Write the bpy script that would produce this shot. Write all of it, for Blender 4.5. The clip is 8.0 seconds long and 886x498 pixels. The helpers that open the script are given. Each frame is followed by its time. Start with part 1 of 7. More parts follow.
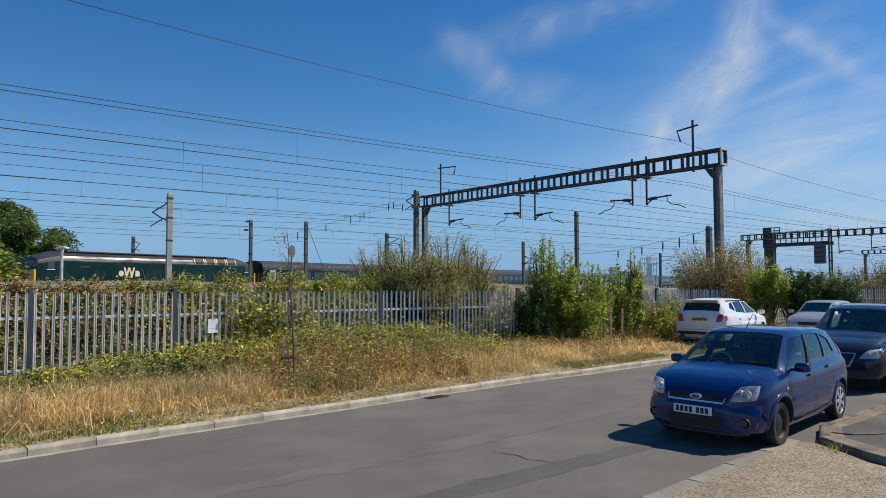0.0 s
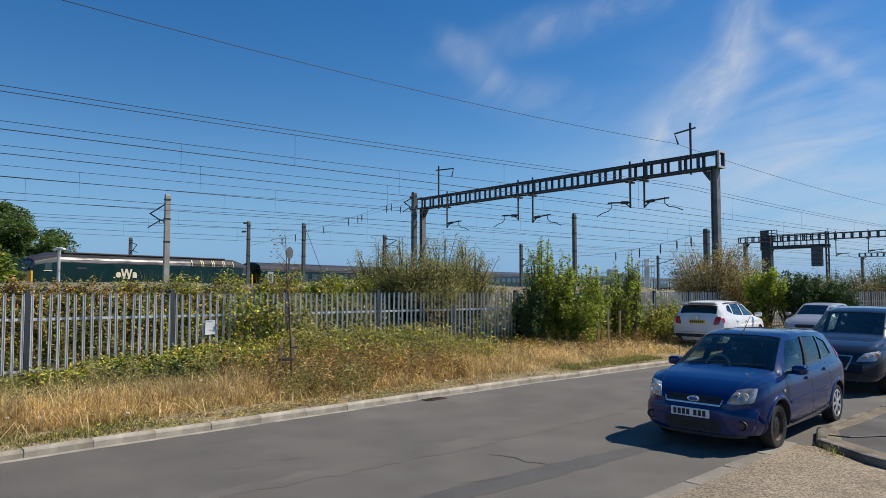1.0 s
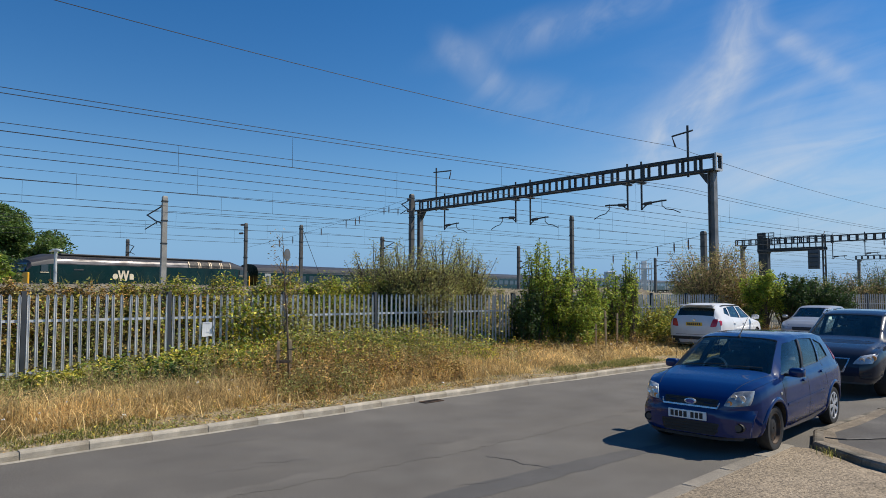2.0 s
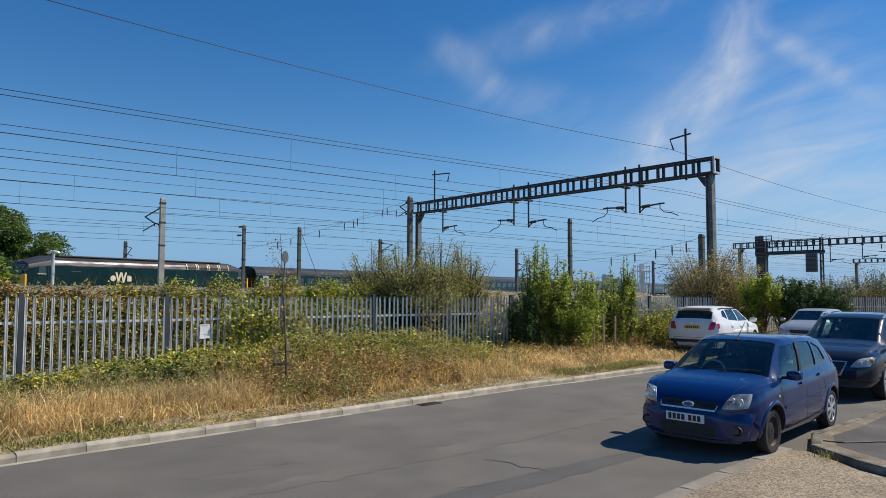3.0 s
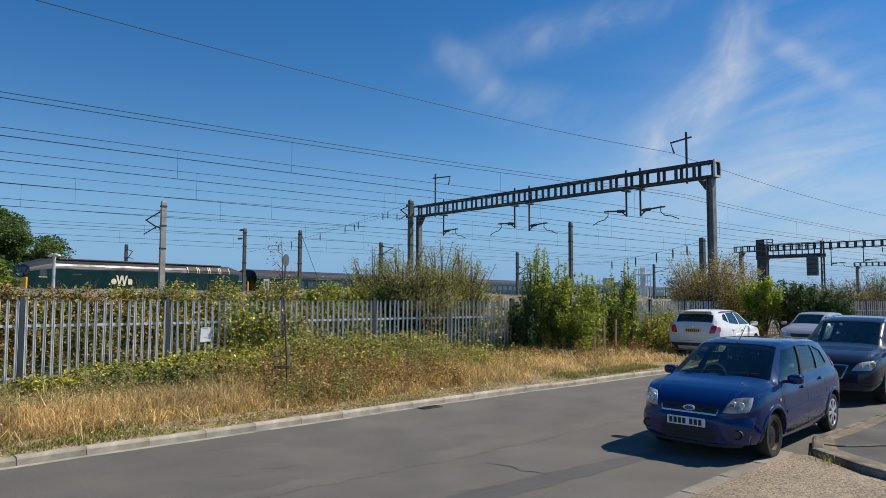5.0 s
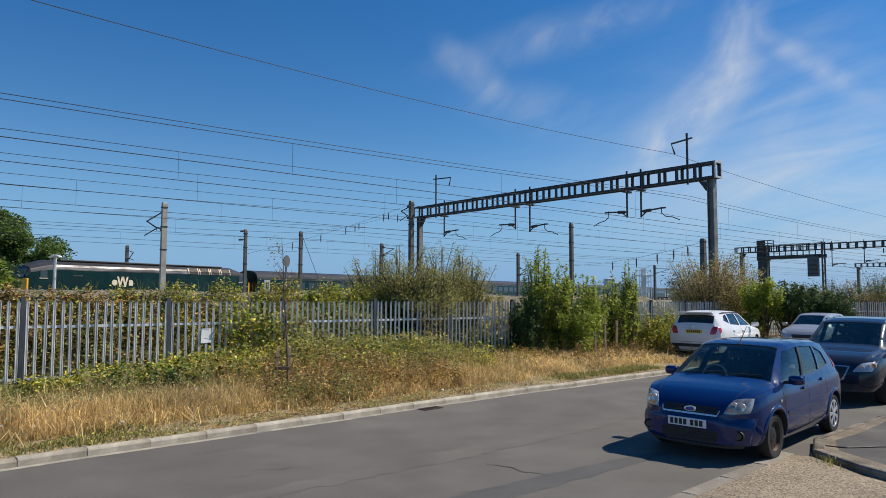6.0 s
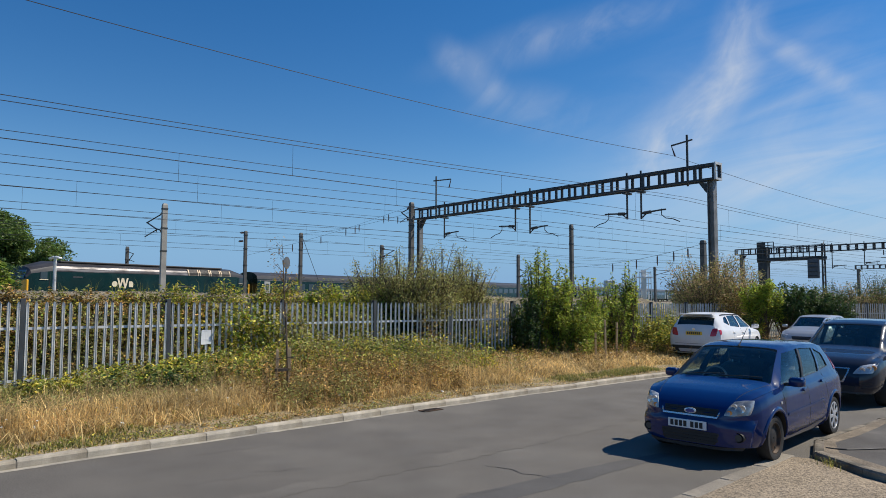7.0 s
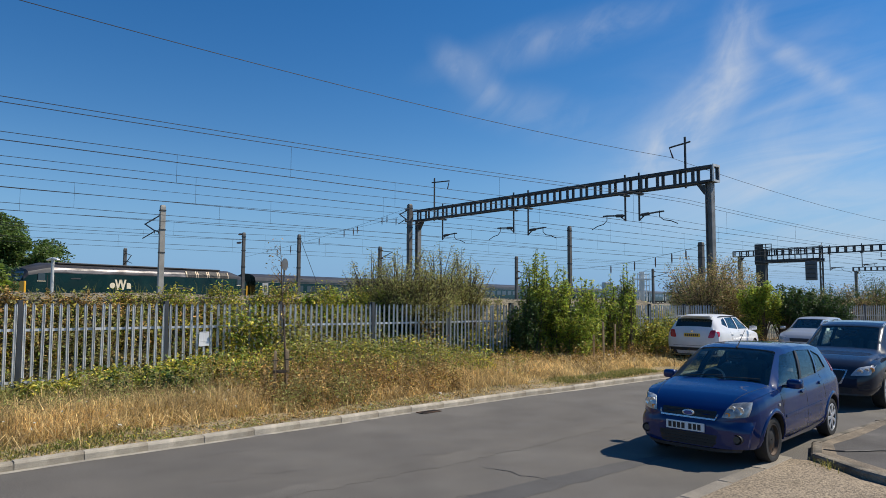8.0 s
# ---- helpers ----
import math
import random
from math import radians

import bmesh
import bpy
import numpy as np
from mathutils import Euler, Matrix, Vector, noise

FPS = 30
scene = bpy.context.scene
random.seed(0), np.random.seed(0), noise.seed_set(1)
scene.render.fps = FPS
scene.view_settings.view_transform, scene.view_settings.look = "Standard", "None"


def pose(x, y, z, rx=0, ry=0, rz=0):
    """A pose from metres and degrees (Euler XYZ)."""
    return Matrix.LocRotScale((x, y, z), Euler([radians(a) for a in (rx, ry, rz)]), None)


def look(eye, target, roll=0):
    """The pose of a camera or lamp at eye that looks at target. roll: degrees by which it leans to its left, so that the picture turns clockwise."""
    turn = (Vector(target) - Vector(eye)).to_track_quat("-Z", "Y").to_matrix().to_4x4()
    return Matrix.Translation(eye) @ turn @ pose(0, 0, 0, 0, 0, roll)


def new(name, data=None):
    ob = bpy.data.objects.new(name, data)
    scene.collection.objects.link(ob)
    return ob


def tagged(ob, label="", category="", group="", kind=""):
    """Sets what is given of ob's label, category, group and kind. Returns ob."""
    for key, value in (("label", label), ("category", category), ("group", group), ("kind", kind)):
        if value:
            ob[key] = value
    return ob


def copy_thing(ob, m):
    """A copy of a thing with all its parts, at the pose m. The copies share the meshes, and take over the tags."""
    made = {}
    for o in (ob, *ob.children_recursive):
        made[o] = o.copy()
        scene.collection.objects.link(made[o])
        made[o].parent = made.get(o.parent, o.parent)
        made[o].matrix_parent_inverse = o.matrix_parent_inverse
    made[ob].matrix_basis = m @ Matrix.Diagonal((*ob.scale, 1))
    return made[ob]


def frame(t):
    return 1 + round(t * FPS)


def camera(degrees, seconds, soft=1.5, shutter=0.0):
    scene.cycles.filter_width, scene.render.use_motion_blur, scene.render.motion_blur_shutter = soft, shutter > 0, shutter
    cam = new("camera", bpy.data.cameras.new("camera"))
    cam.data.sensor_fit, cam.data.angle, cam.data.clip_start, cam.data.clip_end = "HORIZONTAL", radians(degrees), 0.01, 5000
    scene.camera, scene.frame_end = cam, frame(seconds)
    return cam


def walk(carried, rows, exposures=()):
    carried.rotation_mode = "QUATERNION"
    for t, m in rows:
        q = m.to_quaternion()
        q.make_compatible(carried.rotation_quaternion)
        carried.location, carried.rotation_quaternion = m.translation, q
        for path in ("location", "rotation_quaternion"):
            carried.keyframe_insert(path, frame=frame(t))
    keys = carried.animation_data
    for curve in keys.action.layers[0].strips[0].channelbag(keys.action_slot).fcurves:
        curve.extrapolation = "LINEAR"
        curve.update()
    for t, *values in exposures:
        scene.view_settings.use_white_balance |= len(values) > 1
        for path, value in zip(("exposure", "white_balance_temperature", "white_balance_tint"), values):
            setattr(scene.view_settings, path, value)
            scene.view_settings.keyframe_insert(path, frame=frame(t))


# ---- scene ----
# The camera stands at the roadside and is tilted up slowly by hand.
EYE = (0.0, 0.0, 2.105)
cam = camera(66.3, 8.0, soft=0.5)
walk(cam, [(t, pose(*EYE, rx, ry, rz)) for t, rx, ry, rz in (
    (0.0, 92.865, 0.134, 0.007), (0.5, 92.956, 0.061, -0.116), (1.0, 93.032, 0.027, -0.182),
    (1.5, 93.114, 0.012, -0.273), (3.0, 93.416, -0.147, -0.555), (3.5, 93.506, -0.165, -0.530),
    (4.0, 93.571, -0.174, -0.529), (4.5, 93.639, -0.182, -0.525), (6.0, 93.781, -0.161, -0.440),
    (6.5, 93.834, -0.172, -0.456), (7.0, 93.917, -0.200, -0.435), (7.5, 93.987, -0.190, -0.498),
    (8.0, 94.064, -0.225, -0.585))])

# ---- light ----
SUN_TO = Vector((0.87, 0.20, 0.98)).normalized()      # towards the sun
sun = new("sun", bpy.data.lights.new("sun", "SUN"))
sun.data.energy, sun.data.angle, sun.data.color = 5.0, radians(0.53), (1.0, 0.93, 0.81)
sun.matrix_world = look((0, 0, 60), Vector((0, 0, 60)) - SUN_TO)
scene.view_settings.exposure = 0.02


def make_world():
    """Clear blue sky with high cirrus drawn out by the wind."""
    w = bpy.data.worlds.new("sky")
    scene.world = w
    w.use_nodes = True
    nt = w.node_tree
    nt.nodes.clear()
    N, L = nt.nodes.new, nt.links.new

    def mth(op, a, b=None, c=None, clamp=False):
        n = N("ShaderNodeMath")
        n.operation, n.use_clamp = op, clamp
        for i, v in enumerate((a, b, c)):
            if v is None:
                continue
            if isinstance(v, (int, float)):
                n.inputs[i].default_value = v
            else:
                L(v, n.inputs[i])
        return n.outputs[0]

    sky = N("ShaderNodeTexSky")
    sky.sky_type, sky.sun_disc = "NISHITA", False
    sky.sun_elevation = math.asin(SUN_TO.z)
    sky.sun_rotation = math.atan2(SUN_TO.x, SUN_TO.y)
    sky.altitude, sky.air_density, sky.dust_density, sky.ozone_density = 50, 1.0, 0.0, 3.0
    co = N("ShaderNodeTexCoord")
    sep = N("ShaderNodeSeparateXYZ")
    L(co.outputs["Generated"], sep.inputs[0])
    x, y, z = sep.outputs
    # bearing and height in the northern half of the sky, where the cirrus stands
    fwd = mth("MAXIMUM", y, 0.05)
    px, py = mth("DIVIDE", x, fwd), mth("DIVIDE", z, fwd)
    flat = N("ShaderNodeCombineXYZ")
    L(px, flat.inputs[0]), L(py, flat.inputs[1])

    def cirrus(angle, sx, sy, seed, lo, hi, dist, detail=7.0):
        turn, m = N("ShaderNodeMapping"), N("ShaderNodeMapping")
        turn.inputs["Rotation"].default_value = (0, 0, radians(angle))
        L(flat.outputs[0], turn.inputs[0])
        m.inputs["Scale"].default_value = (sx, sy, 1)
        m.inputs["Location"].default_value = (seed, seed * 1.7, seed)
        L(turn.outputs[0], m.inputs[0])
        n = N("ShaderNodeTexNoise")
        n.inputs["Scale"].default_value, n.inputs["Detail"].default_value = 1.0, detail
        n.inputs["Roughness"].default_value, n.inputs["Distortion"].default_value = 0.56, dist
        L(m.outputs[0], n.inputs["Vector"])
        r = N("ShaderNodeMapRange")
        r.inputs[1].default_value, r.inputs[2].default_value = lo, hi
        L(n.outputs[0], r.inputs[0])
        return r.outputs[0]

    fine = cirrus(-48, 5.0, 11.0, 3.1, 0.40, 0.70, 1.3, 9.0)
    big = cirrus(-25, 3.2, 5.0, 7.4, 0.40, 0.62, 1.0, 5.0)

    def puff(cx, cy, rx, ry, ang):
        """A soft oval in the sheet of cirrus, 1 in its middle."""
        c, s = math.cos(radians(ang)), math.sin(radians(ang))
        dx, dy = mth("SUBTRACT", px, cx), mth("SUBTRACT", py, cy)
        a = mth("DIVIDE", mth("ADD", mth("MULTIPLY", dx, c), mth("MULTIPLY", dy, s)), rx)
        b = mth("DIVIDE", mth("SUBTRACT", mth("MULTIPLY", dy, c), mth("MULTIPLY", dx, s)), ry)
        d = mth("SQRT", mth("ADD", mth("MULTIPLY", a, a), mth("MULTIPLY", b, b)))
        r = N("ShaderNodeMapRange")
        r.interpolation_type = "SMOOTHSTEP"
        r.inputs[1].default_value, r.inputs[2].default_value = 1.0, 0.0
        r.inputs[3].default_value, r.inputs[4].default_value = 0.0, 1.0
        L(d, r.inputs[0])
        return r.outputs[0]

    def total(*v):
        out = v[0]
        for q in v[1:]:
            out = mth("ADD", out, q)
        return out

    streak = cirrus(-14, 2.4, 12.0, 5.7, 0.34, 0.70, 1.3, 8.0)
    trunk = total(puff(0.455, 0.385, 0.13, 0.060, 75), puff(0.40, 0.285, 0.15, 0.060, 58), puff(0.33, 0.215, 0.13, 0.075, 50), mth("MULTIPLY", puff(0.57, 0.345, 0.15, 0.030, -32), 0.7))
    hook = total(puff(0.20, 0.398, 0.28, 0.050, 16), puff(0.050, 0.335, 0.095, 0.042, -42), mth("MULTIPLY", puff(0.15, 0.275, 0.17, 0.06, -10), 0.6))
    veil = puff(0.54, 0.26, 0.40, 0.26, 12)
    low = puff(0.62, 0.12, 0.62, 0.17, -5)
    rough = mth("ADD", mth("MULTIPLY", fine, 0.60), mth("MULTIPLY", big, 0.35))
    dens = total(mth("MULTIPLY", mth("MULTIPLY", trunk, 0.74), mth("ADD", mth("MULTIPLY", rough, 0.8), 0.16)), mth("MULTIPLY", mth("MULTIPLY", hook, 0.44), mth("ADD", mth("MULTIPLY", rough, 0.8), 0.10)),
                 mth("MULTIPLY", mth("MULTIPLY", veil, 0.46), mth("ADD", mth("MULTIPLY", streak, 0.55), mth("MULTIPLY", big, 0.35))), mth("MULTIPLY", mth("MULTIPLY", low, 0.42), mth("ADD", mth("MULTIPLY", streak, 0.6), 0.25)))
    dens = mth("MINIMUM", dens, 0.9)
    mix = N("ShaderNodeMixRGB")
    hsv = N("ShaderNodeHueSaturation")
    hsv.inputs["Hue"].default_value, hsv.inputs["Saturation"].default_value, hsv.inputs["Value"].default_value = 0.505, 1.36, 1.22
    L(sky.outputs[0], hsv.inputs["Color"])
    # pale blue haze low over the horizon
    hz = N("ShaderNodeMapRange")
    hz.interpolation_type = "SMOOTHSTEP"
    hz.inputs[1].default_value, hz.inputs[2].default_value, hz.inputs[3].default_value, hz.inputs[4].default_value = 0.24, -0.02, 0.0, 0.90
    L(z, hz.inputs[0])
    haze = N("ShaderNodeMixRGB")
    L(hz.outputs[0], haze.inputs[0]), L(hsv.outputs[0], haze.inputs[1])
    haze.inputs[2].default_value = (1.75, 4.15, 7.9, 1)
    L(dens, mix.inputs[0]), L(haze.outputs[0], mix.inputs[1])
    mix.inputs[2].default_value = (7.6, 8.0, 8.6, 1)
    bg = N("ShaderNodeBackground")
    bg.inputs[1].default_value = 0.085
    L(mix.outputs[0], bg.inputs[0])
    out = N("ShaderNodeOutputWorld")
    L(bg.outputs[0], out.inputs[0])


make_world()


# ---- materials ----
def material(name, col, rough=0.6, metal=0.0, var=0.25, scale=6.0, bump=0.0, bscale=60.0, second=None, amount=0.5, coat=0.0,
             spread=0.0, island=False, fine=0.0, fscale=200.0, trans=0.0, grain=(1, 1, 1), spec=0.5):
    """A surface with stains (var at scale), a second colour in patches, fine speckle, relief and a spread of tone from piece to piece."""
    m = bpy.data.materials.new(name)
    m.use_nodes = True
    nt = m.node_tree
    N, L = nt.nodes.new, nt.links.new
    b = nt.nodes["Principled BSDF"]
    b.inputs["Roughness"].default_value, b.inputs["Metallic"].default_value = rough, metal
    b.inputs["Coat Weight"].default_value, b.inputs["Coat Roughness"].default_value = coat, 0.05
    b.inputs["Specular IOR Level"].default_value = spec
    co = N("ShaderNodeTexCoord")
    mp = N("ShaderNodeMapping")
    mp.inputs["Scale"].default_value = grain
    L(co.outputs["Object"], mp.inputs[0])

    def tex(s, detail=5.0):
        n = N("ShaderNodeTexNoise")
        n.inputs["Scale"].default_value, n.inputs["Detail"].default_value = s, detail
        L(mp.outputs[0], n.inputs["Vector"])
        return n.outputs[0]

    def rng(v, a, bb, c, d):
        r = N("ShaderNodeMapRange")
        for i, q in enumerate((a, bb, c, d)):
            r.inputs[i + 1].default_value = q
        L(v, r.inputs[0])
        return r.outputs[0]

    def mul(a, bb):
        n = N("ShaderNodeMath")
        n.operation = "MULTIPLY"
        L(a, n.inputs[0]), L(bb, n.inputs[1])
        return n.outputs[0]

    tone = rng(tex(scale), 0.3, 0.7, 1 - var, 1 + var)
    if fine:
        tone = mul(tone, rng(tex(fscale, 2.0), 0.3, 0.7, 1 - fine, 1 + fine))
    if spread:
        src = N("ShaderNodeNewGeometry").outputs["Random Per Island"] if island else N("ShaderNodeObjectInfo").outputs["Random"]
        tone = mul(tone, rng(src, 0, 1, 1 - spread, 1 + spread))
    mix = N("ShaderNodeMixRGB")
    mix.inputs[1].default_value = (*col, 1)
    mix.inputs[2].default_value = (*(second or col), 1)
    L(rng(tex(scale * 0.37 + 0.2), 0.62 - 0.3 * amount, 0.78 - 0.3 * amount, 0, 1), mix.inputs[0])
    if island and second:
        src = N("ShaderNodeNewGeometry").outputs["Random Per Island"]
        w = N("ShaderNodeTexWhiteNoise")
        w.noise_dimensions = "1D"
        L(src, w.inputs["W"])
        L(rng(w.outputs[0], 1 - amount - 0.2, 1 - amount + 0.2, 0, 1), mix.inputs[0])
    vm = N("ShaderNodeVectorMath")
    vm.operation = "SCALE"
    L(mix.outputs[0], vm.inputs[0]), L(tone, vm.inputs["Scale"])
    L(vm.outputs[0], b.inputs["Base Color"])
    L(rng(tex(scale * 1.7), 0.3, 0.7, max(0.02, rough - 0.08), min(1, rough + 0.08)), b.inputs["Roughness"])
    if bump:
        bp = N("ShaderNodeBump")
        bp.inputs["Strength"].default_value, bp.inputs["Distance"].default_value = bump, 0.02
        L(tex(bscale), bp.inputs["Height"])
        L(bp.outputs[0], b.inputs["Normal"])
    if trans:
        t = N("ShaderNodeBsdfTranslucent")
        L(vm.outputs[0], t.inputs[0])
        mx = N("ShaderNodeMixShader")
        mx.inputs[0].default_value = trans
        L(b.outputs[0], mx.inputs[1]), L(t.outputs[0], mx.inputs[2])
        L(mx.outputs[0], nt.nodes["Material Output"].inputs[0])
    return m


def glass_material(name, tint=(0.75, 0.85, 0.85), dark=0.5):
    """Car glass: mirror-like gloss over a tinted see-through pane."""
    m = bpy.data.materials.new(name)
    m.use_nodes = True
    nt = m.node_tree
    N, L = nt.nodes.new, nt.links.new
    nt.nodes.remove(nt.nodes["Principled BSDF"])
    tr, gl, lw, mx = N("ShaderNodeBsdfTransparent"), N("ShaderNodeBsdfGlossy"), N("ShaderNodeLayerWeight"), N("ShaderNodeMixShader")
    pw, ad = N("ShaderNodeMath"), N("ShaderNodeMath")
    pw.operation, pw.inputs[1].default_value = "POWER", 5.0
    ad.operation, ad.inputs[1].default_value, ad.inputs[2].default_value = "MULTIPLY_ADD", 0.85, 0.05
    tr.inputs[0].default_value = (*[c * dark for c in tint], 1)
    gl.inputs["Roughness"].default_value = 0.02
    L(lw.outputs["Facing"], pw.inputs[0]), L(pw.outputs[0], ad.inputs[0])
    L(ad.outputs[0], mx.inputs[0]), L(tr.outputs[0], mx.inputs[1]), L(gl.outputs[0], mx.inputs[2])
    L(mx.outputs[0], nt.nodes["Material Output"].inputs[0])
    return m


ASPHALT = material("asphalt", (0.118, 0.106, 0.089), 0.85, var=0.11, scale=1.1, bump=0.18, bscale=110, second=(0.140, 0.127, 0.107), amount=0.5, fine=0.42, fscale=62)
PATH_TAR = material("old_tarmac", (0.080, 0.072, 0.064), 0.9, var=0.2, scale=1.5, bump=0.4, bscale=70, second=(0.11, 0.10, 0.088), fine=0.35, fscale=110)
CONCRETE = material("kerb_concrete", (0.42, 0.37, 0.29), 0.9, var=0.22, scale=5, bump=0.3, bscale=60, second=(0.32, 0.275, 0.205), spread=0.16, fine=0.15, fscale=120)
OLD_KERB = material("old_kerb_concrete", (0.21, 0.175, 0.13), 0.9, var=0.35, scale=6, bump=0.6, bscale=50, second=(0.11, 0.095, 0.07), spread=0.15, fine=0.2)
SOIL = material("dry_soil", (0.33, 0.27, 0.18), 0.95, var=0.25, scale=1.2, bump=0.6, bscale=40, second=(0.24, 0.2, 0.12), amount=0.6, fine=0.3, fscale=60)
GRAVEL_BED = material("gravel_bed", (0.30, 0.235, 0.16), 0.95, var=0.15, scale=1.6, bump=0.6, bscale=75, second=(0.23, 0.18, 0.12), amount=0.5, fine=0.6, fscale=42)
BALLAST = material("ballast_stone", (0.31, 0.265, 0.20), 0.9, var=0.25, scale=3, bump=1.0, bscale=25, second=(0.20, 0.18, 0.145), fine=0.3, fscale=22, spread=0.25, island=True)
FIELD = material("railway_ground", (0.22, 0.2, 0.14), 0.95, var=0.3, scale=0.2, bump=0.4, bscale=12, second=(0.12, 0.13, 0.06), amount=0.6)
GALV = material("galvanised_steel", (0.61, 0.61, 0.59), 0.5, 0.2, var=0.14, scale=5, bump=0.05, bscale=90, second=(0.50, 0.52, 0.53), spread=0.14)
GALV_OLD = material("weathered_galvanised_steel", (0.23, 0.23, 0.225), 0.6, 0.3, var=0.18, scale=3, bump=0.05, second=(0.17, 0.17, 0.165))
STEEL_DARK = material("dark_weathered_steel", (0.055, 0.058, 0.06), 0.6, 0.3, var=0.25, scale=3, bump=0.05)
MAST_GREY = material("mast_concrete_grey", (0.40, 0.375, 0.33), 0.8, var=0.15, scale=2, bump=0.15, bscale=30, second=(0.31, 0.29, 0.26))
MAST_STEEL = material("weathered_mast_steel", (0.125, 0.12, 0.112), 0.65, 0.2, var=0.2, scale=2, bump=0.05, second=(0.09, 0.085, 0.08))
WIRE = material("weathered_copper_wire", (0.035, 0.035, 0.037), 0.6, 0.4, var=0.1)
PORCELAIN = material("brown_insulator", (0.10, 0.06, 0.045), 0.25, var=0.1)


# ---- building helpers ----
def thing(name, m, label, category, group="", kind=""):
    """An Empty at the base of a thing that has parts."""
    ob = new(name)
    ob.empty_display_size = 0.2
    ob.matrix_basis = m
    return tagged(ob, label, category, group, kind)


def mesh_of(name, bm, mat, smooth=False, angle=35):
    bmesh.ops.recalc_face_normals(bm, faces=bm.faces)
    me = bpy.data.meshes.new(name)
    bm.to_mesh(me)
    bm.free()
    for m in (mat if isinstance(mat, (list, tuple)) else (mat,)):
        me.materials.append(m)
    if smooth:
        for p in me.polygons:
            p.use_smooth = True
        me.set_sharp_from_angle(angle=radians(angle))
    return me


def part(name, bm, mat, parent=None, label="", smooth=False, m=None, angle=35):
    """Links a bmesh as one mesh object under a thing or a part."""
    ob = new(name, mesh_of(name, bm, mat, smooth, angle))
    ob.parent = parent
    if m is not None:
        ob.matrix_basis = m
    if label:
        ob["label"] = label
    return ob


def piece(name, me, parent, m):
    """One more object on a shared mesh."""
    ob = new(name, me)
    ob.parent = parent
    ob.matrix_basis = m
    return ob


def box(bm, lo, hi, m=None, bevel=0.0):
    """A box between two corners, with its edges rounded off."""
    c = [(a + b) / 2 for a, b in zip(lo, hi)]
    d = [abs(b - a) for a, b in zip(lo, hi)]
    r = bmesh.ops.create_cube(bm, size=1.0, matrix=(m or Matrix()) @ Matrix.Translation(c) @ Matrix.Diagonal((*d, 1)))
    if bevel:
        es = list({e for v in r["verts"] for e in v.link_edges})
        bmesh.ops.bevel(bm, geom=es, offset=bevel, segments=1, affect="EDGES", profile=0.7)
    return bm


def tube(bm, pts, r, n=6, cap=True):
    """A round bar along pts; r: one radius, or one for each point."""
    pts = [Vector(p) for p in pts]
    rs = [r] * len(pts) if isinstance(r, (int, float)) else r
    rings = []
    for i, p in enumerate(pts):
        d = (pts[min(i + 1, len(pts) - 1)] - pts[max(i - 1, 0)]).normalized()
        a = d.orthogonal().normalized() if i == 0 else (a - d * a.dot(d)).normalized()
        b = d.cross(a)
        rings.append([bm.verts.new(p + (a * math.cos(k * math.tau / n) + b * math.sin(k * math.tau / n)) * rs[i]) for k in range(n)])
    for q, s in zip(rings, rings[1:]):
        for k in range(n):
            bm.faces.new((q[k], q[(k + 1) % n], s[(k + 1) % n], s[k]))
    if cap:
        bm.faces.new(rings[0][::-1])
        bm.faces.new(rings[-1])
    return bm


def loft(bm, rings, caps=True, closed=True, mats=None):
    """Skin over rings of equal length."""
    vs = [[bm.verts.new(p) for p in r] for r in rings]
    n = len(vs[0])
    for i, (q, s) in enumerate(zip(vs, vs[1:])):
        for k in range(n if closed else n - 1):
            f = bm.faces.new((q[k], q[(k + 1) % n], s[(k + 1) % n], s[k]))
            if mats:
                f.material_index = mats(i, k)
    if caps:
        bm.faces.new(vs[0][::-1])
        bm.faces.new(vs[-1])
    return bm


def extrude_outline(bm, pts, depth, m=None):
    """A flat outline in x and z, made depth thick along y about its middle."""
    m = m or Matrix()
    a = [bm.verts.new(m @ Vector((x, -depth / 2, z))) for x, z in pts]
    b = [bm.verts.new(m @ Vector((x, depth / 2, z))) for x, z in pts]
    bm.faces.new(a)
    bm.faces.new(b[::-1])
    for i in range(len(pts)):
        j = (i + 1) % len(pts)
        bm.faces.new((a[i], b[i], b[j], a[j]))
    return bm


def smoothstep(a, b, x):
    t = min(1.0, max(0.0, (x - a) / (b - a)))
    return t * t * (3 - 2 * t)


# ---- plan ----
RAIL = Vector((0.77, 0.638, 0))          # along the railway
AWAY = Vector((-0.638, 0.77, 0))         # across it, away from the road


def rail(s, w, z=0.0):
    return RAIL * s + AWAY * w + Vector((0, 0, z))


# the far kerb's line, front foot of the kerb
KERB = [Vector(p) for p in ((-22.5, -8.6), (-11.2, 2.6), (-7.4, 6.2), (-5.19, 8.25), (-4.26, 9.14), (-3.68, 9.62), (-3.11, 10.14), (-2.55, 10.66), (-1.40, 11.68), (-0.27, 12.76), (0.55, 13.45), (2.02, 14.74),
        (3.13, 15.60), (4.45, 16.72), (6.14, 18.10), (9.8, 21.0), (16.0, 25.3), (26.0, 31.5), (45.0, 43.0))]


